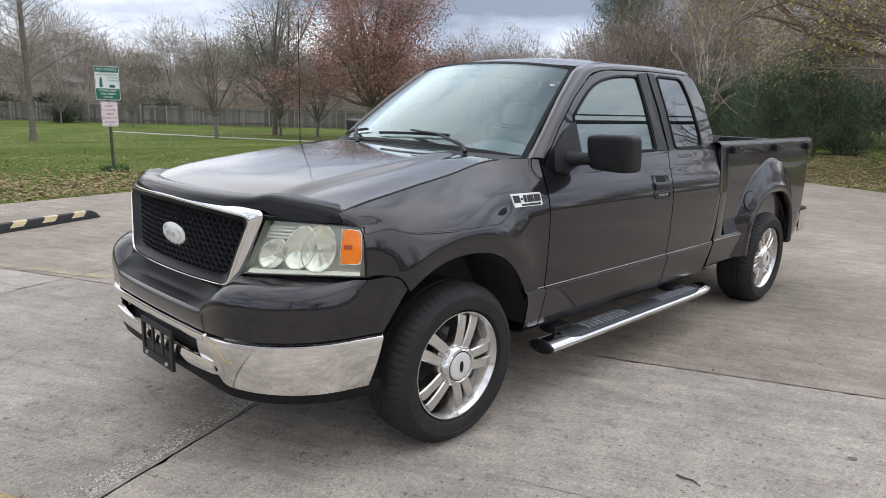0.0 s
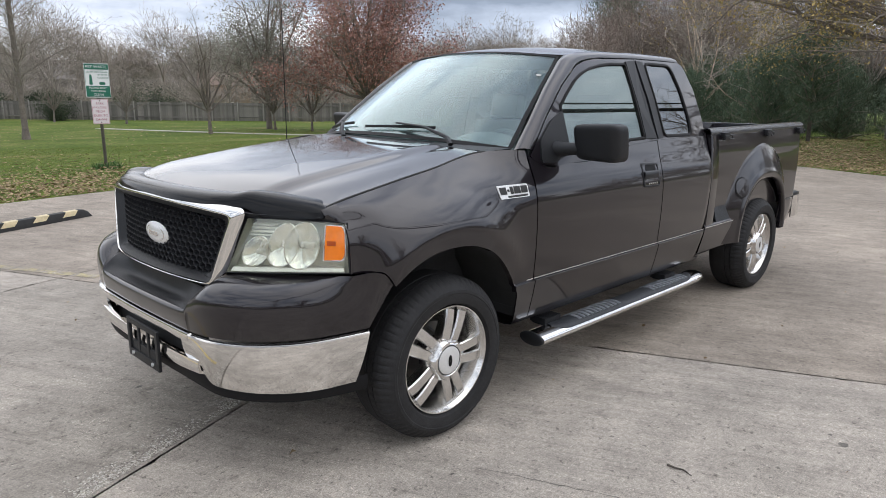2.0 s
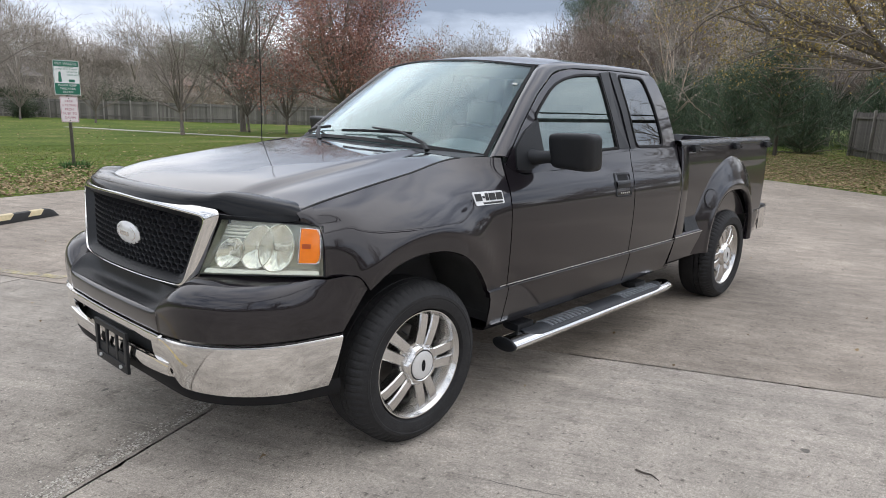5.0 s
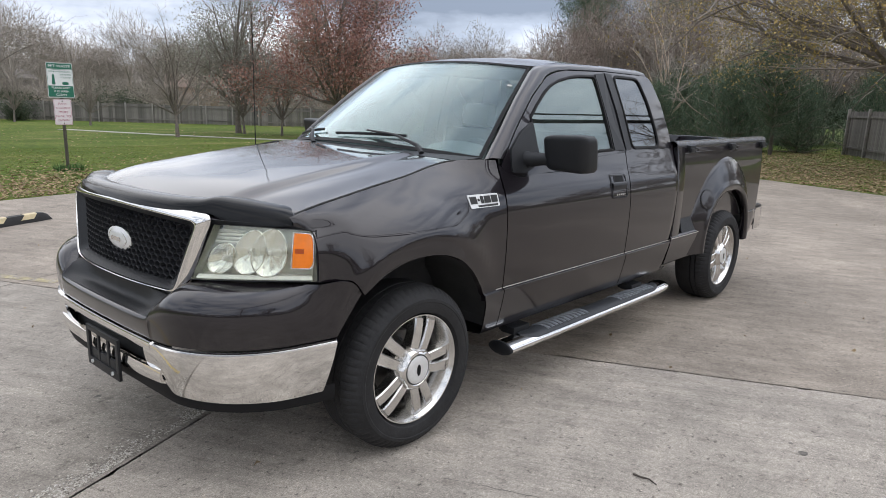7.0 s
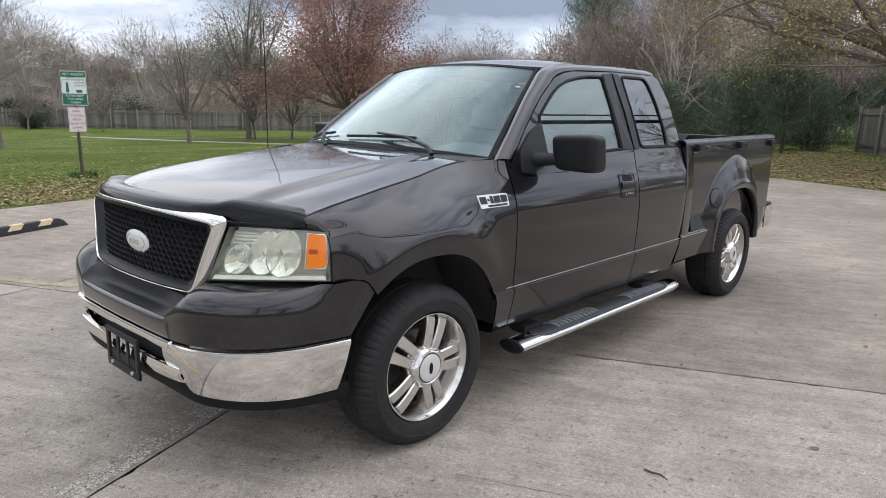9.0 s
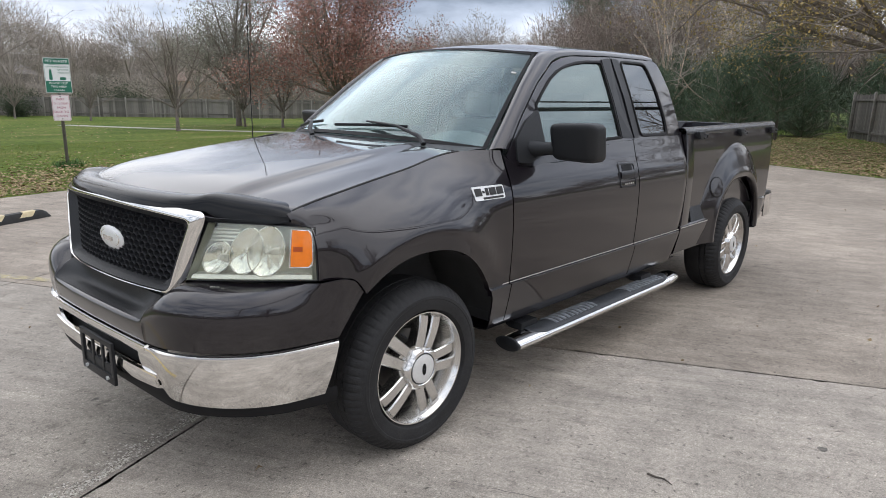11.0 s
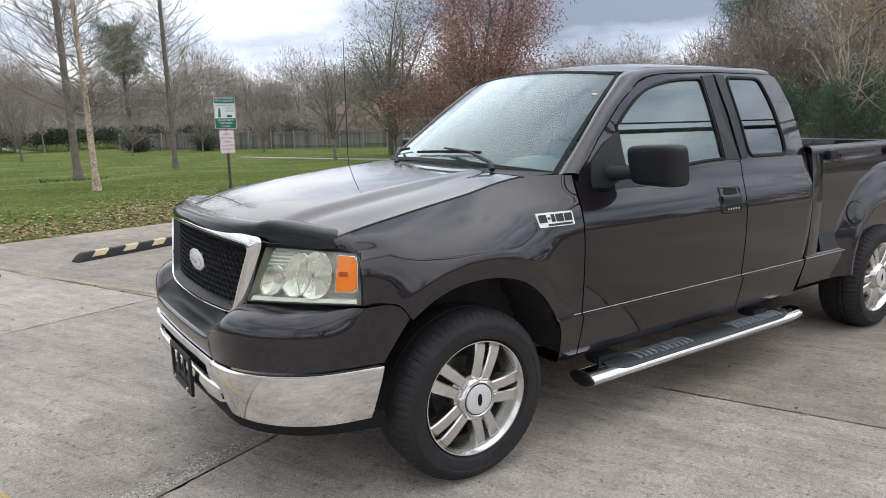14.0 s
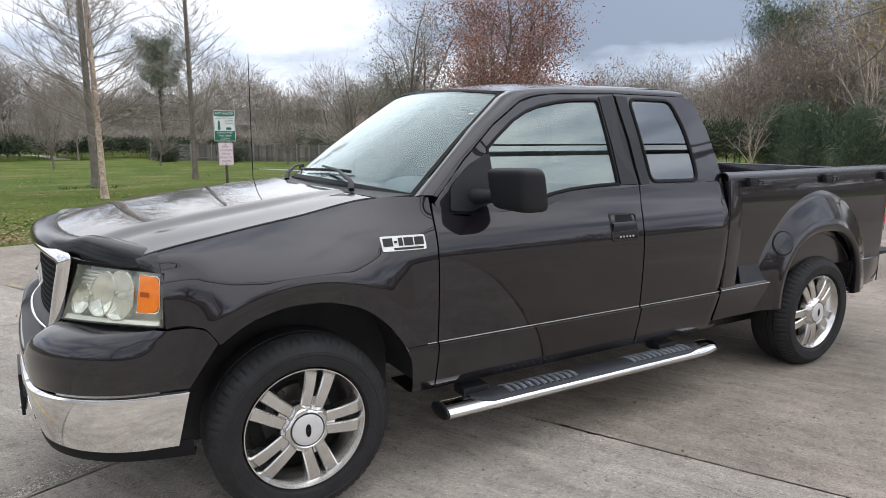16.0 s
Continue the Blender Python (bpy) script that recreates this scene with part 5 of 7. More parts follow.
for j in range(-7, 8):
    for i in range(-22, 23):
        y0, z0 = (i + 0.5 * (j % 2)) * pitch * 1.30, 0.952 + j * pitch * 0.80
        lim = 0.446 + (z0 - 0.83) * 0.28
        if abs(y0) > lim + 0.01 or not 0.818 < z0 < 1.115:
            continue
        ring = []
        for q in range(6):
            a = q * math.pi / 3 + math.pi / 6
            row = []
            for rr, dd in ((1.0, 0.022), (0.98, 0.003), (0.85, 0.000), (0.83, 0.030)):
                yy, zz = y0 + rr * pitch * 0.75 * math.cos(a), z0 + rr * pitch * 0.535 * math.sin(a)
                row.append((grille_x(yy, zz) + 0.032 + dd, yy, zz))
            ring.append(row)
        hx.grid(ring, closed=True)
part("honeycomb_insert", hx, SATIN, grille, "black honeycomb grille insert", weld=False, sharp=25)
part("grille_back", Geo().grid([[(grille_x(y, z) + 0.110, y, z) for y in np.linspace(-0.6, 0.6, 15)] for z in (0.78, 1.16)]), VOID, grille)
em = Geo()
em.grid([[(grille_x(0.072 * r * math.cos(a), 0.966) + 0.034 - 0.016 * (1 - r**2.2), 0.118 * r * math.cos(a), 0.966 + 0.052 * r * math.sin(a)) for r in (0.02, 0.3, 0.6, 0.85, 0.97, 1.0)] + [(-0.935, 0.114 * math.cos(a), 0.966 + 0.049 * math.sin(a))] for a in np.linspace(0, math.tau, 40, endpoint=False)], closed=True)
emblem = part("grille_emblem", em, SILVER, grille, "oval silver emblem")
part("emblem_bar", Geo().prism(rounded([(-0.045, 0.956), (0.045, 0.956), (0.045, 0.976), (-0.045, 0.976)], 0.006, 3), lambda a, b, d: (-0.9617 + d, a, b), 0.004), ALLOY, emblem)
part("emblem_oval", Geo().grid([[(-0.9522 - 0.006 * (1 - r), 0.090 * r * math.cos(a), 0.966 + 0.037 * r * math.sin(a)) for r in (0.93, 1.0)] for a in np.linspace(0, math.tau, 32, endpoint=False)], closed=True), ALLOY, emblem, solid=0.001)

# Front bumper and painted cover
PLAN = [(0.0, -1.060), (0.25, -1.056), (0.44, -1.048), (0.60, -1.018), (0.74, -0.945), (0.85, -0.840), (0.925, -0.718), (0.965, -0.590), (0.990, -0.489)]
pl_y, pl_x = np.array([p[0] for p in PLAN]), np.array([p[1] for p in PLAN])
arc = np.concatenate([[0], np.cumsum(np.hypot(np.diff(pl_y), np.diff(pl_x)))])
arc_at_edge = 0.45


def plan(a):
    """The bumper's outline in plan by the distance along it from the middle: x and y."""
    return float(spl(list(zip(arc, pl_x)), a)), float(spl(list(zip(arc, pl_y)), a))


def plan_normal(a):
    x0, y0 = plan(max(0, a - 0.01))
    x1, y1 = plan(min(arc[-1], a + 0.01))
    t = np.array([x1 - x0, y1 - y0])
    return np.array([-t[1], t[0]]) / np.linalg.norm(t)


for s in SIDES:
    rows = []
    for a in np.linspace(arc_at_edge - 0.04, arc[-1], 34):
        x, y = plan(a)
        n = plan_normal(a)
        q = (a - arc_at_edge) / (arc[-1] - arc_at_edge)
        zt = 0.612 + 0.024 * q
        zb = 0.405 + 0.050 * float(smooth(0.16, 0.0, q)) - 0.008 * math.sin(math.pi * min(1, max(0, q)))
        row = []
        for w in (0, 0.06, 0.2, 0.35, 0.5, 0.65, 0.8, 0.92, 0.96, 0.985, 1.0):
            x, y = plan(a - 0.055 * (1 - w) * float(smooth(0.75, 1.0, q)))
            out = 0.007 * math.sin(math.pi * w) - 0.034 * (1 - w) ** 1.5
            back = 0.016 * float(smooth(0.955, 1.0, w))
            row.append((x + n[0] * (out - back), s * (y + n[1] * (out - back)), zb + (zt - zb) * w))
        rows.append(row)
    part("bumper_corner", Geo().grid(rows), CHROME, truck, "chrome bumper corner, slightly scuffed", solid=0.012, sharp=50)
strip = lambda z0, z1, dz, out, more=0.012: [[(plan(abs(a))[0] - o, math.copysign(plan(abs(a))[1], a), z0 + (z1 - z0) * w + dz(a)) for w, o in ((0, out - 0.02), (0.12, out), (0.5, out + 0.006), (0.88, out), (1.0, out - 0.02))] for a in np.linspace(-arc_at_edge - more, arc_at_edge + more, 31)]
part("bumper_bar", Geo().grid(strip(0.574, 0.618, lambda a: 0.0, 0.0)), CHROME, truck, "chrome bumper upper bar", solid=0.012, sharp=50)
part("bumper_bar", Geo().grid(strip(0.428, 0.502, lambda a: 0.010 * (abs(a) / 0.45) ** 2, -0.006, 0.07)), CHROME, truck, "chrome bumper lower bar", solid=0.012, sharp=50)
# Dark sheet set behind the opening in place of its deep shade
part("bumper_slot", Geo().grid([[(plan(abs(a))[0] + 0.07, math.copysign(plan(abs(a))[1], a), z) for z in (0.42, 0.63)] for a in np.linspace(-0.5, 0.5, 15)]), VOID, truck, "dark sheet for the shade in the bumper opening")
rows = []
for a in np.linspace(-arc[-1], arc[-1], 61):
    x, y = plan(abs(a))
    n = plan_normal(abs(a))
    k = float(smooth(0.62, 0.36, abs(a)))
    rows.append([(x - n[0] * d, math.copysign(y - n[1] * d, a), z + dz * k) for d, z, dz in ((0.038, 0.425, 0.015), (0.034, 0.386, 0.02), (0.048, 0.352, 0.01), (0.12, 0.345, 0.0))])
part("air_dam", Geo().grid(rows), SEAL, truck, "dark grey plastic air dam", solid=0.01)

TOP = [(0.0, -0.945, 0.470, 0.790), (0.12, -0.915, 0.535, 0.858), (0.20, -0.868, 0.595, 0.874), (0.42, -0.745, 0.765, 0.879), (0.66, -0.612, 0.905, 0.880), (0.78, -0.553, 0.968, 0.881), (0.92, -0.445, 1.000, 0.880), (0.955, -0.415, 1.004, 0.868), (1.0, -0.376, 1.006, 0.815)]
top_at = lambda q: np.array([float(spl([(p[0], p[i]) for p in TOP], q)) for i in (1, 2, 3)])


def cover_row(q):
    a = arc_at_edge + (arc[-1] - arc_at_edge) * min(1.0, q / 0.90)
    x, y = plan(a)
    n = plan_normal(a)
    b = np.array([x - n[0] * 0.010, y - n[1] * 0.010, 0.624 + 0.022 * min(1, q / 0.9)])
    if q > 0.90:
        e = (q - 0.90) / 0.10
        b = b + np.array([0.113 * e, 0.018 * e, 0.168 * e])
    t = top_at(q)
    row = []
    for w in np.linspace(0, 1, 15) ** 0.75:
        m = w ** (7.5 - 5.9 * float(smooth(0.5, 0.95, q)))
        bulge = 0.007 * math.sin(math.pi * min(1, w * 1.25)) * (1 - float(smooth(0.7, 1.0, q)))
        row.append((b[0] + (t[0] - b[0]) * m + n[0] * bulge, b[1] + (t[1] - b[1]) * m + n[1] * bulge, b[2] + (t[2] - b[2]) * w))
    return row


steps_q = np.concatenate([np.linspace(0, 0.9, 34), np.linspace(0.91, 1.0, 8)])
cov = [cover_row(q) for q in steps_q]
edge = cover_row(0.0)
mid_prof = [(0.0, 0.624), (-0.004, 0.642), (-0.008, 0.662), (-0.011, 0.682), (-0.011, 0.696), (-0.006, 0.706), (0.006, 0.712), (0.022, 0.714), (0.040, 0.715), (0.057, 0.716), (0.070, 0.719), (0.080, 0.728), (0.086, 0.745), (0.089, 0.765), (0.090, 0.79)]
rows = []
for y in np.linspace(-0.47, 0.47, 41):
    m = float(smooth(0.20, 0.468, abs(y)))
    x0 = plan(abs(y))[0] + 0.010
    rows.append([((x0 + dx) * (1 - m) + ex_[0] * m, y * (1 - m) + math.copysign(ex_[1], y) * m if m > 0 else y, dz * (1 - m) + ex_[2] * m) for (dx, dz), ex_ in zip(mid_prof, edge)])
whole = [[(x, -y, z) for x, y, z in r_] for r_ in cov[::-1]] + rows[1:-1] + cov
part("bumper_cover", Geo().grid(whole), PAINT, truck, "painted bumper cover below the grille and headlamps", solid=0.006, sharp=60)
# Black sheet over the painted cover, darkening its ledge and riser like shade
for_ledge = [[(r_[c_][0], r_[c_][1], r_[c_][2] + 0.0035) for c_ in (6, 7, 8, 9, 10, 11, 12, 13, 14)] for r_ in rows[3:-3]]
part("grille_ledge", Geo().grid(for_ledge), BLACK, truck, "black sheet that darkens the ledge under the grille", solid=0.002)
# Dark upright sheet, added as the shadow between grille and cover
part("grille_shadow", Geo().grid([[(-0.93, y, z) for y in np.linspace(-0.5, 0.5, 5)] for z in (0.70, 0.84)]), VOID, truck)

# Licence plate bracket
br = part("plate_bracket", Geo().box((-1.064, -0.05, 0.420), (0.012, 0.30, 0.06), 0.003), BLACK, truck, "empty black licence plate bracket")
for c_, d_ in (((-1.070, -0.05, 0.388), (0.014, 0.325, 0.040)), ((-1.070, -0.05, 0.548), (0.014, 0.325, 0.026)), ((-1.070, -0.200, 0.466), (0.014, 0.026, 0.185)),
               ((-1.070, 0.100, 0.466), (0.014, 0.026, 0.185)), ((-1.068, -0.10, 0.466), (0.010, 0.020, 0.170)), ((-1.068, 0.0, 0.466), (0.010, 0.020, 0.170))):
    part("bracket_bar", Geo().box(c_, d_, 0.004), BLACK, br)
for y in (-0.155, 0.055):
    part("bracket_bolt", Geo().lathe([(0, -0.006), (0.008, -0.005), (0.009, 0), (0.009, 0.006)], 10).box((0, 0, 0), (0.001, 0.001, 0.001)), SILVER, br).matrix_basis = pose(-1.079, y, 0.392, 0, 0, 90)

# Headlamps
HL = np.array([[(-0.896, 0.548, 0.876), (-0.818, 0.606, 1.102)], [(-0.562, 0.950, 0.892), (-0.545, 0.920, 1.092)]])


def lamp(s_, t_, deep=0.0):
    p = HL[0, 0] * (1 - s_) * (1 - t_) + HL[0, 1] * (1 - s_) * t_ + HL[1, 0] * s_ * (1 - t_) + HL[1, 1] * s_ * t_
    n = np.array((-0.775, 0.595, 0.21))
    turn_n = np.array((-0.88 + 0.62 * s_, 0.42 + 0.48 * s_, 0.2))
    turn_n /= np.linalg.norm(turn_n)
    return p + n * 0.052 * (4 * s_ * (1 - s_)) * (0.75 + 0.25 * 4 * t_ * (1 - t_)) - turn_n * deep


for s in SIDES:
    P = lambda a, b, d=0.0: tuple(lamp(a, b, d) * (1, s, 1))
    ss, tt = np.linspace(0, 1, 25), np.linspace(0, 1, 11)
    DEEP = 0.050
    house = Geo().grid([[P(a, b, DEEP) for b in tt] for a in ss])
    rimloop = [(a, 0.0) for a in ss] + [(1.0, b) for b in tt[1:]] + [(a, 1.0) for a in ss[::-1][1:]] + [(0.0, b) for b in tt[::-1][1:-1]]
    house.grid([[P(a, b, d) for d in (0.004, 0.025, DEEP)] for a, b in rimloop], closed=True)
    lampo = part("headlamp", house, LAMP_BASE, truck, "headlamp with slightly hazed clear lens", sharp=40)
    part("lamp_lens", Geo().grid([[P(a, b) for b in tt] for a in ss]), LENS, lampo, "hazed clear lens", solid=0.003).visible_shadow = False
    part("lamp_seal", Geo().grid([[P(0.5 + (a - 0.5) * 1.016, 0.5 + (b - 0.5) * 1.03, d) for d in (-0.002, 0.008)] for a, b in rimloop], closed=True), BLACK, lampo, "black lamp seal", solid=0.003)
    for a0, b0, ra, rb, dp in ((0.215, 0.40, 0.125, 0.27, 0.032), (0.455, 0.53, 0.135, 0.40, 0.034), (0.625, 0.53, 0.145, 0.44, 0.036)):
        bowl = []
        for k in np.linspace(0, math.tau, 54, endpoint=False):
            bowl.append([P(a0 + ra * r * math.cos(k), b0 + rb * r * math.sin(k), 0.010 + 1.10 * dp * (1 - r * r) * (1 + 0.05 * math.cos(9 * k) * r)) for r in (0.08, 0.2, 0.35, 0.5, 0.65, 0.8, 0.92, 1.0)] + [P(a0 + ra * 1.06 * math.cos(k), b0 + rb * 1.06 * math.sin(k), 0.009), P(a0 + ra * 1.07 * math.cos(k), b0 + rb * 1.07 * math.sin(k), DEEP)])
        bw = part("reflector_bowl", Geo().grid(bowl, closed=True), BOWL, lampo, "round reflector", sharp=30)
        part("bowl_rim", Geo().tube([P(a0 + ra * 1.03 * math.cos(k), b0 + rb * 1.03 * math.sin(k), 0.0065) for k in np.linspace(0, math.tau, 41)], 0.0032, 6, caps=False), CHROME, bw, "bright bowl rim")
        c0, c1 = np.array(P(a0, b0, 0.010 + 1.05 * dp)), np.array(P(a0, b0, 0.010))
        part("bulb", Geo().tube([c0, c0 + (c1 - c0) * 0.5, c0 + (c1 - c0) * 0.8], [0.012, 0.012, 0.006], 8), WHITE_LENS, bw)
    part("indicator", Geo().grid([[P(0.815 + (0.155 - 0.030 * abs(2 * w - 1) ** 6) * u, 0.26 + 0.67 * w, -0.004) for w in np.linspace(0, 1, 15)] for u in np.linspace(0, 1, 7)]), AMBER, lampo, "amber indicator lens", solid=0.02)
    part("indicator_bulb", Geo().grid([[P(a, b, -0.0055) for b in (0.54, 0.585, 0.63)] for a in np.linspace(0.83, 0.90, 4)]), AMBER_DARK, lampo, "darker bulb behind the amber lens", solid=0.001)
    part("indicator_frame", Geo().tube([P(a, b, -0.001) for a, b in ((0.807, 0.25), (0.807, 0.94), (0.945, 0.94), (0.970, 0.90), (0.977, 0.80), (0.977, 0.38), (0.970, 0.29), (0.945, 0.25), (0.807, 0.25))], 0.0028, 6, caps=False), BOWL, lampo, "bright surround of the indicator")
    for i, b in enumerate((0.70, 0.77, 0.84, 0.91)):
        part("reflector_step", Geo().grid([[P(a, b + d, DEEP - 0.018 - e) for d, e in ((-0.03, 0), (0.0, 0.012), (0.03, 0))] for a in np.linspace(0.06, 0.34, 5)]), REFLECTOR, lampo)
    part("reflector_step", Geo().grid([[P(a, d, e) for d, e in ((0.02, 0.006), (0.10, 0.012), (0.14, DEEP))] for a in np.linspace(0.03, 0.97, 15)]), REFLECTOR, lampo)


# The nose stands a little out of square: its far side lies further forward
for ob in list(truck.children_recursive):
    if ob.type == "MESH":
        put, back_ = ob.matrix_basis.copy(), ob.matrix_basis.inverted()
        for v in ob.data.vertices:
            p = put @ v.co
            ahead, side = float(smooth(0.30, -0.60, p.x)), max(0.0, p.y + 0.46)
            if ahead * side > 0:
                p.x -= 0.06 * ahead * side * side / (side + 0.1)
                v.co = back_ @ p


# Wheels
def wheel(x, s, turn):
    """One wheel: rim with tyre, spokes, cap and nuts, built round its own axle."""
    barrel = Geo().lathe([(0.268, 0.110), (0.269, 0.127), (0.266, 0.132), (0.261, 0.131), (0.257, 0.123), (0.253, 0.117), (0.245, 0.100), (0.232, 0.068), (0.218, 0.036), (0.212, 0.0), (0.212, -0.05), (0.255, -0.12)], 72)
    w = part("wheel", barrel, ALLOY, truck, "polished alloy wheel with five twin spokes", sharp=28)
    R, W = 0.400, 0.133
    prof = [(0.270, 0.112), (0.273, 0.128), (0.281, 0.146), (0.305, 0.152), (0.328, 0.151), (0.332, 0.1535), (0.345, 0.1515), (0.350, 0.146), (0.366, 0.137), (0.380, 0.122), (0.392, 0.104), (0.398, 0.088), (0.400, 0.064)]
    n = 264
    rows = []
    for i in range(n):
        a = i / n * math.tau
        notch = 1.0 if i % 4 == 0 else 0.0
        row = []
        for k, (r, y) in enumerate(prof):
            d = 0.0050 * notch if 8 <= k <= 11 else 0.0
            row.append(((r - d * (0.35 if k == 8 else 1.0)) * math.cos(a), y - d * 0.5, (r - d * (0.35 if k == 8 else 1.0)) * math.sin(a)))
        for y in (0.062, 0.056, 0.054, 0.022, 0.020, 0.012, 0.010):
            deep = 0.009 if y in (0.056, 0.012) else 0.0
            row.append(((R - deep - 0.007 * notch * (y > 0.03)) * math.cos(a), y, (R - deep - 0.007 * notch * (y > 0.03)) * math.sin(a)))
        row += [(r * math.cos(a), y, r * math.sin(a)) for r, y in ((0.400, -0.06), (0.397, -0.09), (0.389, -0.110), (0.374, -0.128), (0.352, -0.138), (0.31, -0.140), (0.27, -0.12))]
        rows.append(row)
    part("tyre", Geo().grid(rows, closed=True), RUBBER, w, "worn black tyre", sharp=30)
    part("brake_disc", Geo().lathe([(0.0, -0.01), (0.155, -0.01), (0.16, -0.02), (0.16, -0.04)], 40), ALLOY_DARK, w, "dull brake disc")
    part("wheel_back", Geo().lathe([(0.0, -0.055), (0.240, -0.055)], 40), VOID, w)
    for k in range(5):
        for e in (-1, 1):
            a0 = math.radians(turn + 72 * k)
            ca, sa = math.cos(a0), math.sin(a0)
            sec = []
            for r, half, off, top, depth in ((0.070, 0.0235, 0.0260, 0.112, 0.06), (0.105, 0.0248, 0.0295, 0.119, 0.06), (0.16, 0.0262, 0.0345, 0.121, 0.055), (0.215, 0.0276, 0.0395, 0.118, 0.05), (0.244, 0.0285, 0.0425, 0.112, 0.045), (0.249, 0.0280, 0.0425, 0.100, 0.03)):
                o = e * off
                ring = [(o - half * 1.12, top - depth), (o - half, top - 0.007), (o - half * 0.80, top), (o + half * 0.80, top), (o + half, top - 0.007), (o + half * 1.12, top - depth)]
                rr = math.sqrt(max(r * r - o * o, 1e-4)) if r > 0.2 else r
                sec.append([(rr * ca - q * sa, y, rr * sa + q * ca) for q, y in ring])
            part("spoke", Geo().grid(sec), ALLOY, w, sharp=25)
        part("spoke_web", Geo().box(tuple(0.112 * q for q in (ca, 0, sa)), (0.05, 0.07, 0.03), 0.004, Matrix.Rotation(-a0, 3, "Y")), ALLOY, w).location.y = 0.066
    k5 = np.arange(80) / 80 * math.tau
    scallop = 1 + 0.055 * np.clip(np.cos(5 * (k5 - radians(turn)) + math.pi) * 2.2, -1, 1)
    collar = [[(r * (sc if r > 0.08 else 1) * math.cos(a), y, r * (sc if r > 0.08 else 1) * math.sin(a)) for r, y in ((0.074, 0.139), (0.078, 0.143), (0.086, 0.141), (0.093, 0.134), (0.098, 0.118), (0.102, 0.112), (0.106, 0.100), (0.106, 0.05))] for a, sc in zip(k5, scallop)]
    cap = part("hub_cap", Geo().grid(collar, closed=True), ALLOY, w, "bright scalloped hub collar", sharp=30)
    part("cap_disc", Geo().lathe([(0.0, 0.1475), (0.04, 0.147), (0.062, 0.145), (0.068, 0.142), (0.070, 0.130)], 48), SILVER, cap, "pale satin centre cap", sharp=30)
    # flat dark ring for the shade in the groove round the cap
    part("cap_groove", Geo().lathe([(0.069, 0.1395), (0.0755, 0.1395)], 48), VOID, cap)
    part("cap_oval", Geo().grid([[(0.0125 * r * math.cos(a), 0.1485, 0.029 * r * math.sin(a)) for r in (0.05, 0.6, 1.0)] for a in np.linspace(0, math.tau, 24, endpoint=False)], closed=True), SEAL, cap, "small dark oval")
    part("valve", Geo().tube([(0.20 * math.cos(1.1), 0.09, 0.20 * math.sin(1.1)), (0.185 * math.cos(1.1), 0.118, 0.185 * math.sin(1.1))], 0.004, 6), BLACK, w)
    w.matrix_basis = pose(x, s * 0.862, HUB - 0.011, 0, 0, 180 if s < 0 else 0)
    return w


for x, turn in ((-0.032, 80), (XR + 0.03, 54)):
    wheel(x, -1, 188 - turn)
    wheel(x, 1, turn + 20)

# Running boards
for s in SIDES:
    xs = np.concatenate([np.linspace(0.645, 0.72, 4), np.linspace(0.8, 2.4, 12), np.linspace(2.48, 2.56, 4), 2.56 + 0.1 * np.sin(np.linspace(0.2, 1.5, 8))])
    yy = 0.962 - 0.022 * smooth(2.45, 2.68, xs)
    zz = 0.312 + 0.006 * smooth(2.45, 2.68, xs)
    end = np.sqrt(np.clip(1 - (np.maximum(0, xs - 2.56) / 0.1) ** 2, 0, 1))
    rad = np.stack([0.078 * end, 0.036 * (0.25 + 0.75 * end)], 1)
    board_ = part("running_board", Geo().tube(np.stack([xs, s * yy, zz], 1), rad, 20), CHROME, truck, "chrome oval side step", sharp=50)
    part("end_cap", Geo().tube([(0.628, s * 0.955, 0.312), (0.634, s * 0.955, 0.312), (0.648, s * 0.955, 0.312)], [(0.068, 0.030), (0.080, 0.038), (0.081, 0.039)], 20), BLACK, board_, "black end cap")
    px = np.linspace(0.80, 2.48, 46)
    tread = Geo()
    trow = []
    for x in px:
        e = min((x - 0.80) / 0.12, (2.48 - x) / 0.16, 1.0)
        hw = 0.075 * math.sqrt(max(0.02, 1 - (1 - e) ** 2))
        trow.append([(x, s * (0.955 + hw * q), 0.312 + 0.036 * math.sqrt(max(0, 1 - ((0.955 + hw * q - 0.962) / 0.082) ** 2)) + (0.007 if abs(q) < 0.9 else 0.001)) for q in (-1, -0.85, -0.4, 0, 0.4, 0.85, 1)])
    tread_o = part("step_pad", tread.grid(trow), PAD, board_, "black ribbed step pad")
    for x in list(np.linspace(1.03, 1.46, 11)) + list(np.linspace(1.9, 2.36, 12)):
        part("tread_rib", Geo().grid([[(x + d, s * yb, 0.317 + h + 0.036 * math.sqrt(1 - ((yb - 0.962) / 0.082) ** 2)) for yb in (0.892, 0.912, 0.94, 0.97, 0.994, 1.012)] for d, h in ((-0.012, 0.0), (-0.008, 0.008), (0.008, 0.008), (0.012, 0.0))]), RIB, tread_o)
    for x in (0.86, 2.25):
        part("step_bracket", Geo().box((x, s * 0.885, 0.362), (0.15, 0.10, 0.045), 0.012).box((x, s * 0.84, 0.395), (0.12, 0.06, 0.11), 0.012), BLACK, board_)
    board_.matrix_basis = pose(0, s * 0.012, -0.010)

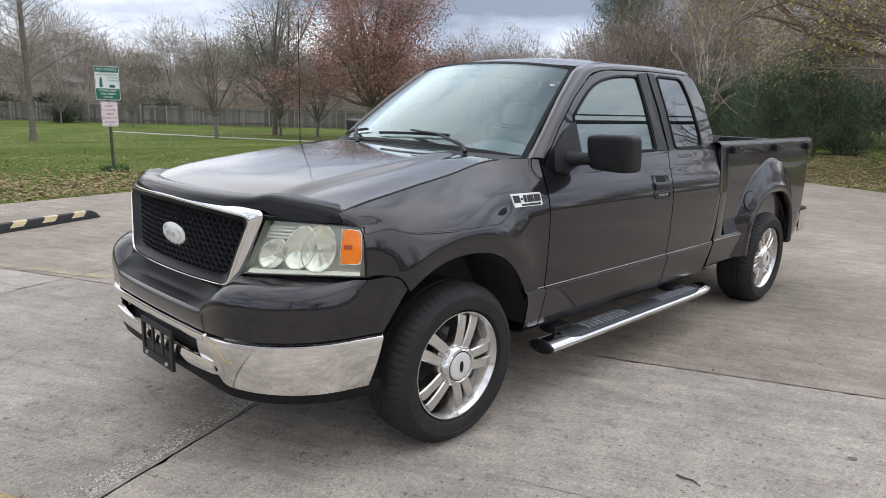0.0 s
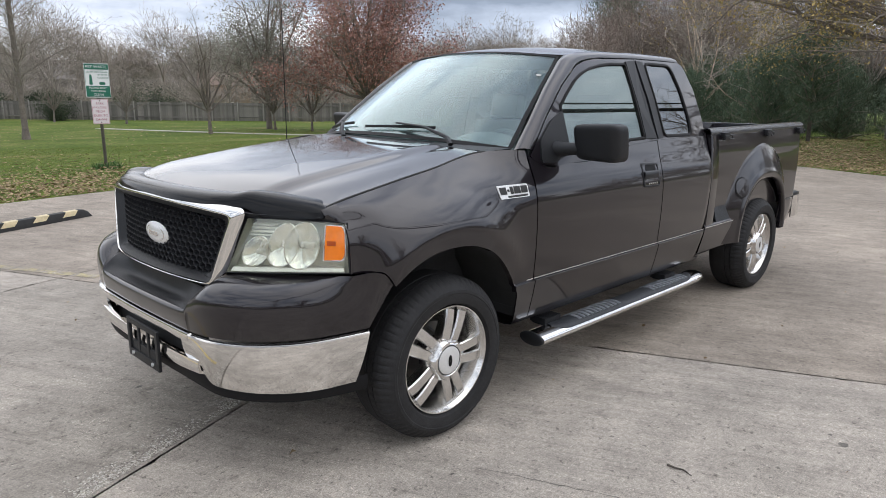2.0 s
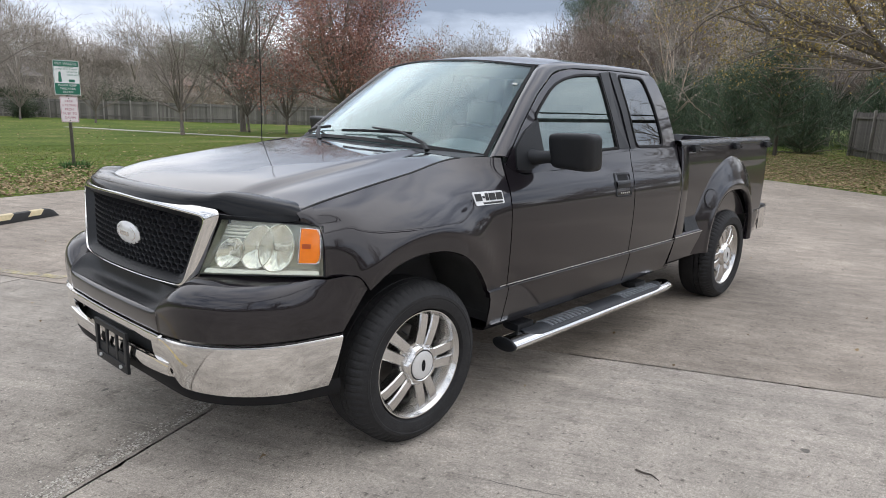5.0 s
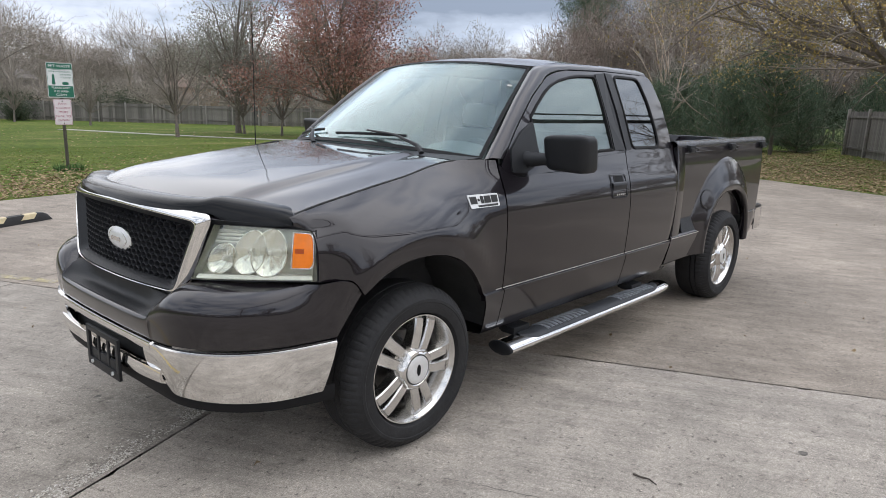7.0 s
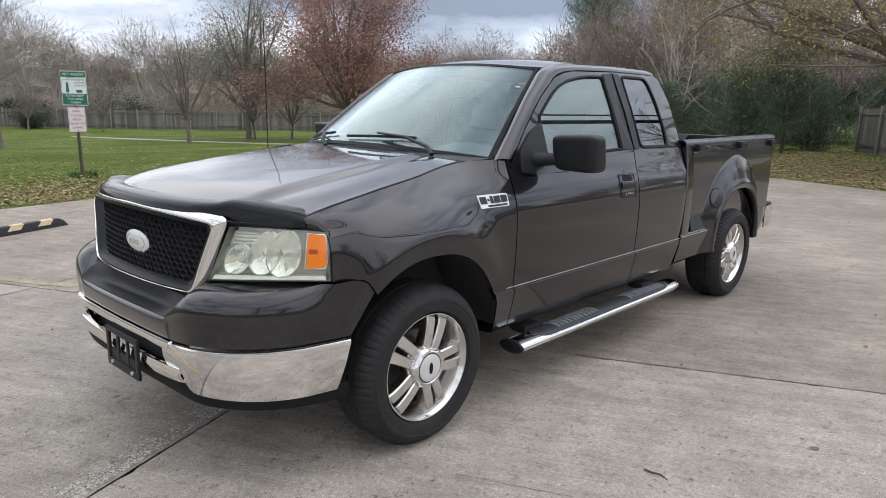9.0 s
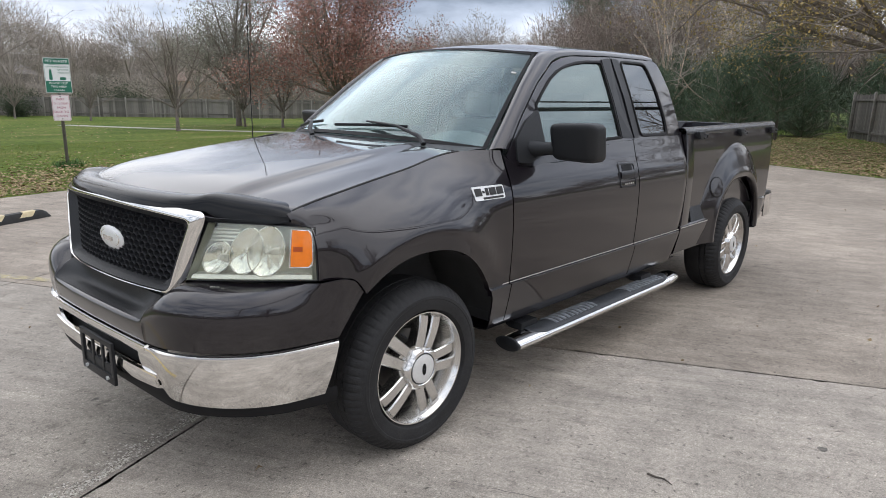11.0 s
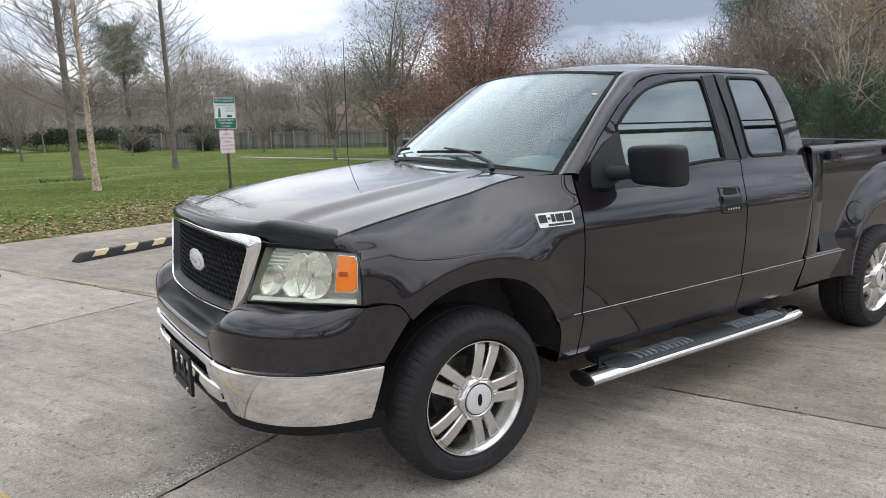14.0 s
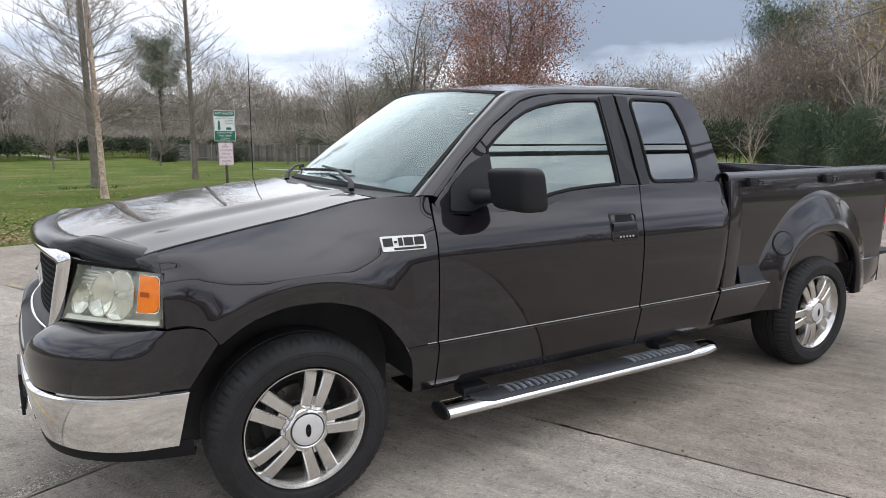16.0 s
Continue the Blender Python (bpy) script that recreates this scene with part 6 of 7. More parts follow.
# Cargo bed
BED0, BED1 = 2.728, 4.700
for s in SIDES:
    shift = lambda x, z: x + float(gap_x(z) + 0.010 - 2.728) * float(smooth(3.1, 2.728, x))
    zs = np.array([0.70, 0.80, 1.0, 1.2, 1.30, 1.335, 1.355])
    ys = np.array([0.940, 0.944, 0.946, 0.940, 0.930, 0.925, 0.920])
    side = part("bed_side", Geo().grid([[(shift(x, z), s * (y - 0.05 * float(smooth(4.60, 4.70, x)) ** 2), z + 0.010 * float(smooth(2.8, 4.6, x)) * (z > 1.3)) for y, z in zip(ys, zs)] for x in np.concatenate([np.linspace(BED0, 4.6, 12), np.linspace(4.62, BED1, 6)])]), PAINT, truck, solid=0.008, sharp=60)
    post_y = lambda z: float(spl([(0.67, 0.978), (0.80, 0.975), (0.95, 0.972), (1.10, 0.964), (1.20, 0.952), (1.30, 0.938), (1.345, 0.930)], z))
    part("bed_post", Geo().grid([[(shift(x, z), s * (post_y(z) - deep), z) for z in np.linspace(0.67, 1.345, 12)] for x, deep in ((2.728, 0.05), (2.730, 0.008), (2.738, 0.0), (2.842, 0.0), (2.858, 0.006), (2.880, 0.034))]), PAINT, side, solid=0.006, sharp=40)
    rail = [[(x, s * (0.888 + 0.042 * math.cos(k)), 1.350 + 0.042 * math.sin(k) + 0.012 * float(smooth(2.8, 4.6, x))) for k in np.linspace(-0.35, math.pi + 0.4, 11)] for x in np.concatenate([[BED0 + 0.002], np.linspace(2.80, 4.60, 8), [4.66, 4.69]])]
    part("bed_rail", Geo().grid(rail), RAIL_CAP, side, "rounded bed rail", solid=0.006, sharp=60)
    part("bed_liner", Geo().grid([[(x, s * y, z) for y, z in ((0.852, 1.355), (0.845, 1.10), (0.84, 0.72))] for x in (BED0 + 0.02, BED1 - 0.02)]), VOID, side, "black inner bed wall", solid=0.006)
    for x in (2.955, 3.80, 4.57):
        cl = part("tie_down", Geo().box((x, s * 0.938, 1.334), (0.105, 0.040, 0.048), 0.014).box((x - 0.012, s * 0.950, 1.318), (0.070, 0.026, 0.036), 0.010), BLACK, side, "black tie-down bracket")
        part("tie_down_ring", Geo().tube([(x + 0.030, s * 0.956, 1.337), (x + 0.075, s * 0.964, 1.332), (x + 0.075, s * 0.960, 1.306), (x + 0.03, s * 0.956, 1.309)], 0.007, 6), SATIN, cl)
    # flared wheel arch
    ks = np.linspace(math.radians(-38), math.radians(202), 61)
    CX, CZ = XR + 0.032, 0.44
    FLARE_W = [0.0, 0.03, 0.15, 0.19, 0.23, 0.32, 0.44, 0.56, 0.68, 0.80, 0.91, 1.0]
    FLARE_Y = [1.004, 1.014, 1.018, 1.015, 1.008, 1.000, 0.990, 0.980, 0.969, 0.958, 0.948, 0.932]

    def on_flare(k, w, lift=0.0, inward=0.0):
        """A place on the flared arch: k round the wheel, w from the lip out to the bed's side."""
        c, n_ = math.cos(k), math.sin(k)
        r0 = 0.462 * (1 + 0.09 * abs(math.sin(2 * k)) ** 1.5)
        r1 = 0.765 + 0.045 * max(0, n_) - 0.05 * max(0, c) - 0.02 * max(0, -c)
        tall = 1.0 + 0.115 * (1 - w) * max(0, n_)
        rr = r0 + (r1 - r0) * w
        y = float(np.interp(w, FLARE_W, FLARE_Y)) + lift - inward
        return (CX + rr * c, s * y, max(0.47, CZ + rr * n_ * tall + lift * 0.6))

    frow = [[on_flare(k, 0.0, 0.0, 0.035)] + [on_flare(k, w) for w in FLARE_W] for k in ks]
    flare = part("bed_fender", Geo().grid(frow), PAINT, truck, "flared painted wheel arch", sharp=50)
    if s < 0:
        disc = lambda r, h, a: on_flare(math.radians(136) + r * math.cos(a) / 0.66, 0.53 + r * math.sin(a) / 0.27, h)
        turns = np.linspace(0, math.tau, 40, endpoint=False)
        fuel = part("fuel_door", Geo().grid([[disc(r, h, a) for r, h in ((0.002, 0.006), (0.03, 0.006), (0.055, 0.006), (0.074, 0.006), (0.077, 0.002), (0.077, -0.02))] for a in turns], closed=True), PAINT, flare, "round fuel filler door", sharp=30)
        # raised dark ring and patch show the shaded gap and finger notch
        part("fuel_door_gap", Geo().grid([[disc(r, 0.0035, a) for r in (0.0765, 0.082)] for a in turns], closed=True), SEAL, fuel)
        part("fuel_door_notch", Geo().grid([[disc(r, 0.008, a) for r in (0.060, 0.076)] for a in np.linspace(-0.35, 0.15, 4)]), VOID, fuel)
    # lower panel with step ahead of the wheel, and the panel behind it
    xs = np.linspace(2.719, 3.235, 10)
    low = Geo().grid([[(x + (0.075 if z > 0.6 else 0.0) * float(smooth(3.05, 3.235, x)) + float(gap_x(z) + 0.004 - 2.719) * float(smooth(3.0, 2.719, x)), s * y, z) for y, z in ((0.955, 0.462), (0.966, 0.52), (0.980, 0.60), (0.985, 0.655), (0.981, 0.668), (0.972, 0.677), (0.950, 0.679))] for x in xs])
    low.grid([[(float(gap_x(z)) + 0.004, s * 0.86, z), (float(gap_x(z)) + 0.004, s * y, z)] for y, z in ((0.955, 0.462), (0.966, 0.52), (0.980, 0.60), (0.985, 0.655), (0.981, 0.668), (0.970, 0.676), (0.870, 0.690))])
    lowp = part("bed_lower_panel", low, PAINT, truck, "painted panel below the step", solid=0.006, sharp=30)
    pad_rows = [[(x, s * (0.974 - (0.974 - 0.944) * w), 0.676 + 0.115 * w * float(smooth(3.36, 3.05, x))) for w in (0.0, 0.12, 0.3, 0.5, 0.7, 0.85, 1.0)] for x in np.linspace(2.872, 3.31, 15)]
    part("bed_step_pad", Geo().grid(pad_rows), PAD, lowp, "black rubber step pad", solid=0.008)
    part("pinstripe", Geo().grid([[(x, s * 0.9868, z) for z in (0.6565, 0.6615)] for x in np.linspace(2.672, 3.28, 6)]), STRIPE, lowp, "thin pale pinstripe", solid=0.001, smoothly=False)
    part("bed_rear_panel", Geo().grid([[(x, s * (y - 0.03 * float(smooth(4.45, 4.62, x))), z) for y, z in ((0.950, 0.492), (0.968, 0.56), (0.978, 0.66), (0.974, 0.700), (0.966, 0.708), (0.86, 0.715))] for x in np.linspace(4.165, 4.615, 8)]), PAINT, truck, "painted panel behind the rear wheel", solid=0.006, sharp=30)
    # tail lamp
    tl = rounded([(4.622, 0.885), (4.725, 0.885), (4.735, 1.165), (4.640, 1.165)], 0.02, 4)
    lampt = part("tail_lamp", Geo().prism(tl, lambda a, b, d, s=s: (a, s * (0.905 - d), b), 0.10), RED, truck, "red tail lamp with a white section")
    part("reverse_lens", Geo().prism(rounded([(4.644, 1.005), (4.724, 1.005), (4.727, 1.075), (4.648, 1.075)], 0.008, 3), lambda a, b, d, s=s: (a, s * (0.907 - d), b), 0.01), PINK_LENS, lampt, "pale reversing lens")
    # rear bumper end
    part("rear_bumper_end", Geo().grid([[(x, s * y, z) for z in (0.505, 0.56, 0.64, 0.700, 0.712)] for x, y in ((4.622, 0.945), (4.74, 0.945), (4.85, 0.93), (4.915, 0.88), (4.945, 0.76), (4.96, 0.5), (4.962, 0.0))]), CHROME, truck, "chrome rear bumper", solid=0.01, sharp=50)
BP_ = [(4.64, -0.925), (4.74, -0.935), (4.85, -0.92), (4.905, -0.872), (4.935, -0.75), (4.95, -0.5), (4.955, 0), (4.95, 0.5), (4.935, 0.75), (4.905, 0.872), (4.85, 0.92), (4.74, 0.935), (4.64, 0.925)]
part("rear_bumper_step", Geo().prism(BP_, lambda a, b, d: (a, b, 0.708 + d), 0.022).box((4.70, 0, 0.76), (0.10, 1.66, 0.08), 0.01), BLACK, truck, "black plastic step on the rear bumper")
part("tailgate", Geo().box((4.70, 0, 1.06), (0.05, 1.66, 0.62), 0.015), PAINT, truck)
part("bed_front_wall", Geo().box((2.775, 0, 1.04), (0.02, 1.66, 0.66)).box((2.775, 0, 1.385), (0.05, 1.64, 0.03), 0.01), BLACK, truck, "black bed front wall")
part("bed_floor", Geo().box((3.73, 0, 0.73), (1.9, 1.62, 0.03)), VOID, truck, "dark bed floor")
# Black sheet closes the gap behind the cab in place of its shade
part("cab_gap", Geo().grid([[(float(gap_x(z)), v * (float(side_y(z)) - 0.022), z) for v in (-1, -0.5, 0, 0.5, 1)] for z in np.linspace(0.45, 1.34, 12)]), SEAL, truck, "black sheet for the shade between cab and bed", solid=0.006)

# Antenna
antenna = part("antenna", Geo().tube([(0.255, 0.885, 1.27), (0.257, 0.888, 1.7), (0.261, 0.892, 2.13)], [0.0032, 0.0028, 0.0022], 6), BLACK, truck, "thin black whip antenna")
part("antenna_base", Geo().tube([(0.255, 0.885, 1.24), (0.255, 0.885, 1.275)], [0.016, 0.010], 10), BLACK, antenna)

# Cabin
part("dashboard", Geo().grid([[(0.44 + 0.05 * abs(v) ** 2 + w * 0.40, v * 0.76, 1.318 - 0.02 * abs(v) + z) for v in np.linspace(-1, 1, 15)] for w, z in ((0, 0.012), (0.3, 0.012), (0.55, 0.03), (0.75, 0.02), (0.85, -0.08), (0.85, -0.3))]), CABIN, truck, "grey dashboard")
hoodg = Geo().grid([[(0.74 + 0.16 * math.cos(b) * math.cos(a), -0.50 + 0.24 * math.cos(b) * math.sin(a), 1.318 + 0.085 * math.sin(b)) for b in np.linspace(0, math.pi / 2, 8)] for a in np.linspace(0, math.tau, 25)])
part("instrument_hood", hoodg, CLOTH, truck, "pale grey instrument hood on the dashboard")
tag_ = [[screen(0.746 + du, -0.925 + dv, 0.004) for dv in (-0.018, 0.018)] for du in (-0.008, 0.008)]
part("windscreen_tag", Geo().grid(tag_), STRIPE, truck, "small white tag at the top of the windscreen", solid=0.001, smoothly=False)
wheel_ring = Geo()
th = np.linspace(0, math.tau, 33)
ctr, ax1, ax2 = np.array((0.97, -0.38, 1.22)), np.array((0, 1, 0)), np.array((0.42, 0, 0.907))
wheel_ring.tube([tuple(ctr + ax1 * 0.19 * math.cos(a) + ax2 * 0.19 * math.sin(a)) for a in th], 0.016, 8, caps=False)
wheel_ring.tube([tuple(ctr + (-0.1, 0, 0.05)), tuple(ctr)], 0.05, 10).box(tuple(ctr), (0.03, 0.36, 0.05), 0.01)
part("steering_wheel", wheel_ring, CABIN, truck, "grey steering wheel")
for y in (-0.40, 0.40):
    seat = part("seat", Geo().box((1.55, y, 0.80), (0.52, 0.54, 0.16), 0.05).box((1.86, y, 1.10), (0.16, 0.52, 0.66), 0.06, Matrix.Rotation(radians(14), 3, "Y")).box((1.97, y, 1.53), (0.10, 0.28, 0.18), 0.04, Matrix.Rotation(radians(10), 3, "Y")), CLOTH, truck, "light grey cloth seat")
part("headliner", Geo().box((1.85, 0, 1.835), (1.3, 1.26, 0.02)), CLOTH, truck, "pale headliner")
part("rear_bench", Geo().box((2.5, 0, 0.98), (0.14, 1.4, 0.6), 0.05), CLOTH, truck, "grey rear bench")
for s in SIDES:
    part("door_trim", Geo().box((1.55, s * 0.84, 0.92), (1.9, 0.04, 0.66), 0.02), CABIN, truck, "grey inner door trim")

# ---- trees ----
class Tree:
    """Grows limbs as tapered tubes; twig ends are kept for leaves."""

    def __init__(self, seed):
        self.r, self.wood, self.twig, self.tips = random.Random(seed), Geo(), Geo(), []

    def limb(self, p, d, length, radius, level, bend=0.25, up=0.0, sides=None, segs=None):
        r = self.r
        segs = segs or (7, 5, 4, 3, 2)[min(level, 4)]
        sides = sides or (9, 5, 4, 3, 3)[min(level, 4)]
        path, d = [Vector(p)], Vector(d).normalized()
        for i in range(segs):
            d = (d + Vector((r.gauss(0, bend), r.gauss(0, bend), r.gauss(0, bend) + up)) * (1.0 / segs) * 2).normalized()
            path.append(path[-1] + d * (length / segs))
        taper = 0.55 if level < 1 else 0.75
        rad = [max(0.004, radius * (1 - taper * i / segs)) for i in range(segs + 1)]
        (self.wood if level <= 1 else self.twig).tube([tuple(q) for q in path], rad, sides, caps=False)
        return path, d, rad


def spread_tree(seed, height, trunk_h, radius, width, n1, n2, n3, n4=0, up=0.12, wide=0.75):
    """A rounded broad tree: short trunk, then limbs that fork again and again."""
    t, r = Tree(seed), random.Random(seed + 7)
    path, d, rad = t.limb((0, 0, -0.15), (0.02, 0.01, 1), trunk_h, radius, 0, 0.10)
    top = path[-1]
    for i in range(n1):
        a, k = i / n1 * math.tau + r.uniform(-0.3, 0.3), r.uniform(0.0, 1.0)
        start = path[-2].lerp(top, r.uniform(0, 1)) if i % 3 else top
        out = width * (0.35 + 0.65 * k)
        dv = Vector((math.cos(a) * out, math.sin(a) * out, (height - trunk_h) * (1.15 - wide * k)))
        l1 = dv.length * r.uniform(0.70, 0.95)
        p1, d1, r1 = t.limb(start, dv, l1, radius * 0.46, 1, 0.34, up)
        for j in range(n2):
            q = r.uniform(0.25, 1.0)
            i1 = min(len(p1) - 2, int(q * (len(p1) - 1)))
            s1 = p1[i1].lerp(p1[i1 + 1], r.random())
            d2 = ((p1[i1 + 1] - p1[i1]).normalized() + Vector((r.gauss(0, 0.7), r.gauss(0, 0.7), r.gauss(0.15, 0.5)))).normalized()
            l2 = l1 * r.uniform(0.28, 0.5) * (1.15 - 0.5 * q)
            p2, _, r2 = t.limb(s1, d2, l2, radius * 0.16, 2, 0.3, up)
            for k2 in range(n3):
                i2 = r.randrange(len(p2) - 1)
                s2 = p2[i2].lerp(p2[i2 + 1], r.random())
                d3 = ((p2[i2 + 1] - p2[i2]).normalized() + Vector((r.gauss(0, 0.8), r.gauss(0, 0.8), r.gauss(0.1, 0.6)))).normalized()
                l3 = l2 * r.uniform(0.35, 0.7)
                p3, _, _ = t.limb(s2, d3, l3, radius * 0.055, 3, 0.35, up)
                t.tips.append(tuple(p3[-1]))
                for k3 in range(n4):
                    i3 = r.randrange(len(p3) - 1)
                    d4 = ((p3[i3 + 1] - p3[i3]).normalized() + Vector((r.gauss(0, 0.9), r.gauss(0, 0.9), r.gauss(0.1, 0.7)))).normalized()
                    p4, _, _ = t.limb(p3[i3].lerp(p3[i3 + 1], r.random()), d4, l3 * r.uniform(0.4, 0.7), radius * 0.03, 4, 0.3, up)
                    t.tips.append(tuple(p4[-1]))
    return t


def spire_tree(seed, height, radius, width, n1=90, n2=7, up=0.10):
    """A straight conical tree: one stem with many slender rising side branches."""
    t, r = Tree(seed), random.Random(seed + 3)
    path, d, rad = t.limb((0, 0, -0.15), (0.0, 0.0, 1), height, radius, 0, 0.025, 0.02, segs=14, sides=10)
    # flared foot
    t.wood.tube([(0, 0, -0.15), (0, 0, 0.12), (0, 0, 0.5)], [radius * 1.55, radius * 1.35, radius * 1.02], 10, caps=False)
    for i in range(n1):
        q = 0.16 + 0.83 * (i / n1) ** 0.85
        z = q * (len(path) - 1)
        i0 = min(int(z), len(path) - 2)
        s = path[i0].lerp(path[i0 + 1], z - i0)
        a = i * 2.4 + r.uniform(-0.5, 0.5)
        l1 = width * (1.05 - q) ** 0.75 * r.uniform(0.6, 1.1)
        p1, d1, _ = t.limb(s, (math.cos(a), math.sin(a), 0.30 + 0.5 * q + r.gauss(0, 0.12)), l1, radius * 0.17 * (1.2 - q), 2, 0.25, up)
        for j in range(n2):
            i1 = r.randrange(len(p1) - 1)
            d2 = ((p1[i1 + 1] - p1[i1]).normalized() + Vector((r.gauss(0, 0.6), r.gauss(0, 0.6), r.gauss(0.25, 0.35)))).normalized()
            p2, _, _ = t.limb(p1[i1].lerp(p1[i1 + 1], r.random()), d2, l1 * r.uniform(0.2, 0.42), radius * 0.05, 3, 0.3, up)
            for k in range(3):
                i2 = r.randrange(len(p2) - 1)
                d3 = ((p2[i2 + 1] - p2[i2]).normalized() + Vector((r.gauss(0, 0.7), r.gauss(0, 0.7), r.gauss(0.2, 0.4)))).normalized()
                t.limb(p2[i2].lerp(p2[i2 + 1], r.random()), d3, l1 * r.uniform(0.10, 0.2), radius * 0.028, 4, 0.2, up)
    return t


def leaf_geo(tips, per, spread, size, seed, squash=1.0, thin=0.5, rise=0.0):
    """Many small leaves scattered round the twig ends."""
    r = np.random.RandomState(seed)
    c = np.repeat(np.array(tips), per, axis=0)
    n = len(c)
    c = c + r.normal(0, spread, (n, 3)) * (1, 1, squash)
    a, b = r.normal(0, 1, (n, 3)) + (0, 0, rise), r.normal(0, 1, (n, 3))
    a /= np.linalg.norm(a, axis=1)[:, None]
    b = np.cross(a, b)
    b /= np.linalg.norm(b, axis=1)[:, None] + 1e-9
    s = size * r.uniform(0.5, 1.3, (n, 1))
    v = np.stack([c - a * s, c + b * s * thin, c + a * s, c - b * s * thin], 1).reshape(-1, 3)
    return v, np.arange(4 * n).reshape(-1, 4)


def tree_thing(name, label, t, bark, at, turn=0.0, scale=1.0, twig=TWIG, leaves=None, leaf_mat=None, group=""):
    e = empty(name, label, "tree", group=group)
    part("trunk", t.wood, bark, e, weld=False)
    if t.twig.v:
        part("bare_crown", t.twig, twig, e, weld=False, smoothly=False)
    if leaves is not None:
        me = bpy.data.meshes.new("crown")
        me.from_pydata(leaves[0].tolist(), [], leaves[1].tolist())
        me.materials.append(leaf_mat)
        c = new("crown", me)
        c.parent = e
    e.matrix_basis = pose(at[0], at[1], float(terrain(at[0], at[1])), 0, 0, turn) @ Matrix.Scale(scale, 4)
    return e


def again(e, x, y, turn, scale=1.0, label=""):
    k = copy_thing(e, pose(x, y, float(terrain(x, y)), 0, 0, turn))
    k.scale = (scale, scale, scale)
    if label:
        tagged(k, label)
    return k


# Bare spires on the lawn
spire = spire_tree(21, 14.6, 0.145, 4.4, 135, 8)
spire_a = tree_thing("bare_tree", "tall bare conical tree with grey trunk on the lawn", spire, BARK, (5.4, 34.2), group="bare trees on the lawn")
spire_b = again(spire_a, 0.25, 26.6, 130, 1.03)
pale = spire_tree(33, 10.6, 0.092, 2.9, 120, 8)
tree_thing("bare_tree", "slender bare tree with peeling pale bark", pale, BARK_PALE, (0.12, 17.6), group="bare trees on the lawn")
# Rounded bare trees
apple = spread_tree(44, 6.2, 1.5, 0.13, 3.2, 13, 8, 5, 2, up=0.06, wide=0.98)
round_a = tree_thing("bare_tree", "rounded bare tree with spreading twigs on the lawn", apple, BARK, (14.5, 33.6), 0, 1.02, group="bare trees on the lawn")
again(round_a, 20.6, 37.0, 80, 0.86)
again(round_a, 21.6, 34.0, 310, 0.8)
again(round_a, 16.6, 54.0, 200, 0.8)
again(round_a, -6.0, 46.0, 15, 0.75)
again(round_a, -1.5, 56.0, 120, 0.8)
again(round_a, 6.5, 58.0, 250, 0.75)
again(round_a, 13.0, 61.0, 300, 0.8)
# Oak with rust-brown leaves
oak = spread_tree(52, 13.0, 2.2, 0.24, 6.2, 24, 11, 5, 2, up=0.04, wide=1.08)
oak_tips = [p for p in oak.tips if p[2] < 12.6]
tree_thing("oak_tree", "broad oak keeping rust-brown winter leaves", oak, BARK, (23.0, 29.8), 0, 1.0, leaves=leaf_geo(oak_tips, 12, 0.36, 0.075, 5), leaf_mat=RUST_LEAF)
# Grey-green crowned tree behind the oak
willow = spread_tree(57, 12.5, 2.4, 0.24, 4.6, 15, 9, 6, 2, up=0.05, wide=0.95)
tree_thing("tree", "tall tree with thin grey-green foliage", willow, BARK, (21.0, 38.5), 40, 1.0, leaves=leaf_geo(willow.tips, 12, 0.40, 0.055, 6), leaf_mat=GREY_GREEN)


# Pines: clumps of needles on tiers
def needle_tree(seed, height, width, low, density, clump, size):
    t, r = Tree(seed), random.Random(seed)
    path, _, _ = t.limb((0, 0, -0.1), (0.0, 0.0, 1), height, 0.02 * height, 0, 0.05, 0.02, segs=10)
    for i in range(density):
        q = low + (1 - low) * (i / density)
        z = q * (len(path) - 1)
        i0 = min(int(z), len(path) - 2)
        a = i * 2.4 + r.uniform(-0.4, 0.4)
        shape = math.sin(math.pi * min(1, 0.25 + 0.75 * (1 - q) ** 0.8)) if clump == "round" else (1 - q) ** 0.8 + 0.08
        l1 = width * shape * r.uniform(0.6, 1.15)
        p1, _, _ = t.limb(path[i0], (math.cos(a), math.sin(a), 0.25 + 0.4 * q), l1, 0.05, 2, 0.25, 0.1)
        for q1 in p1[1:]:
            for _ in range(2):
                t.tips.append(tuple(q1 + Vector((r.gauss(0, 0.25), r.gauss(0, 0.25), r.gauss(0.05, 0.18)))))
    return t


pine = needle_tree(61, 13, 4.3, 0.58, 100, "round", 0.2)
pine_a = tree_thing("pine_tree", "tall dark pine above the woods", pine, BARK_DARK, (13.3, 108.0), 0, 1.30, leaves=leaf_geo(pine.tips, 44, 0.30, 0.12, 8, thin=0.20, rise=0.6), leaf_mat=NEEDLE)
cedar = needle_tree(67, 3.7, 1.9, 0.03, 150, "cone", 0.2)
cedar_leaves = leaf_geo(cedar.tips, 20, 0.30, 0.15, 9, thin=0.055, rise=1.3)
cedar_a = tree_thing("evergreen_tree", "dense dark green evergreen beside the car park", cedar, BARK_DARK, (29.0, 8.2), leaves=cedar_leaves, leaf_mat=NEEDLE, group="evergreens beside the car park")
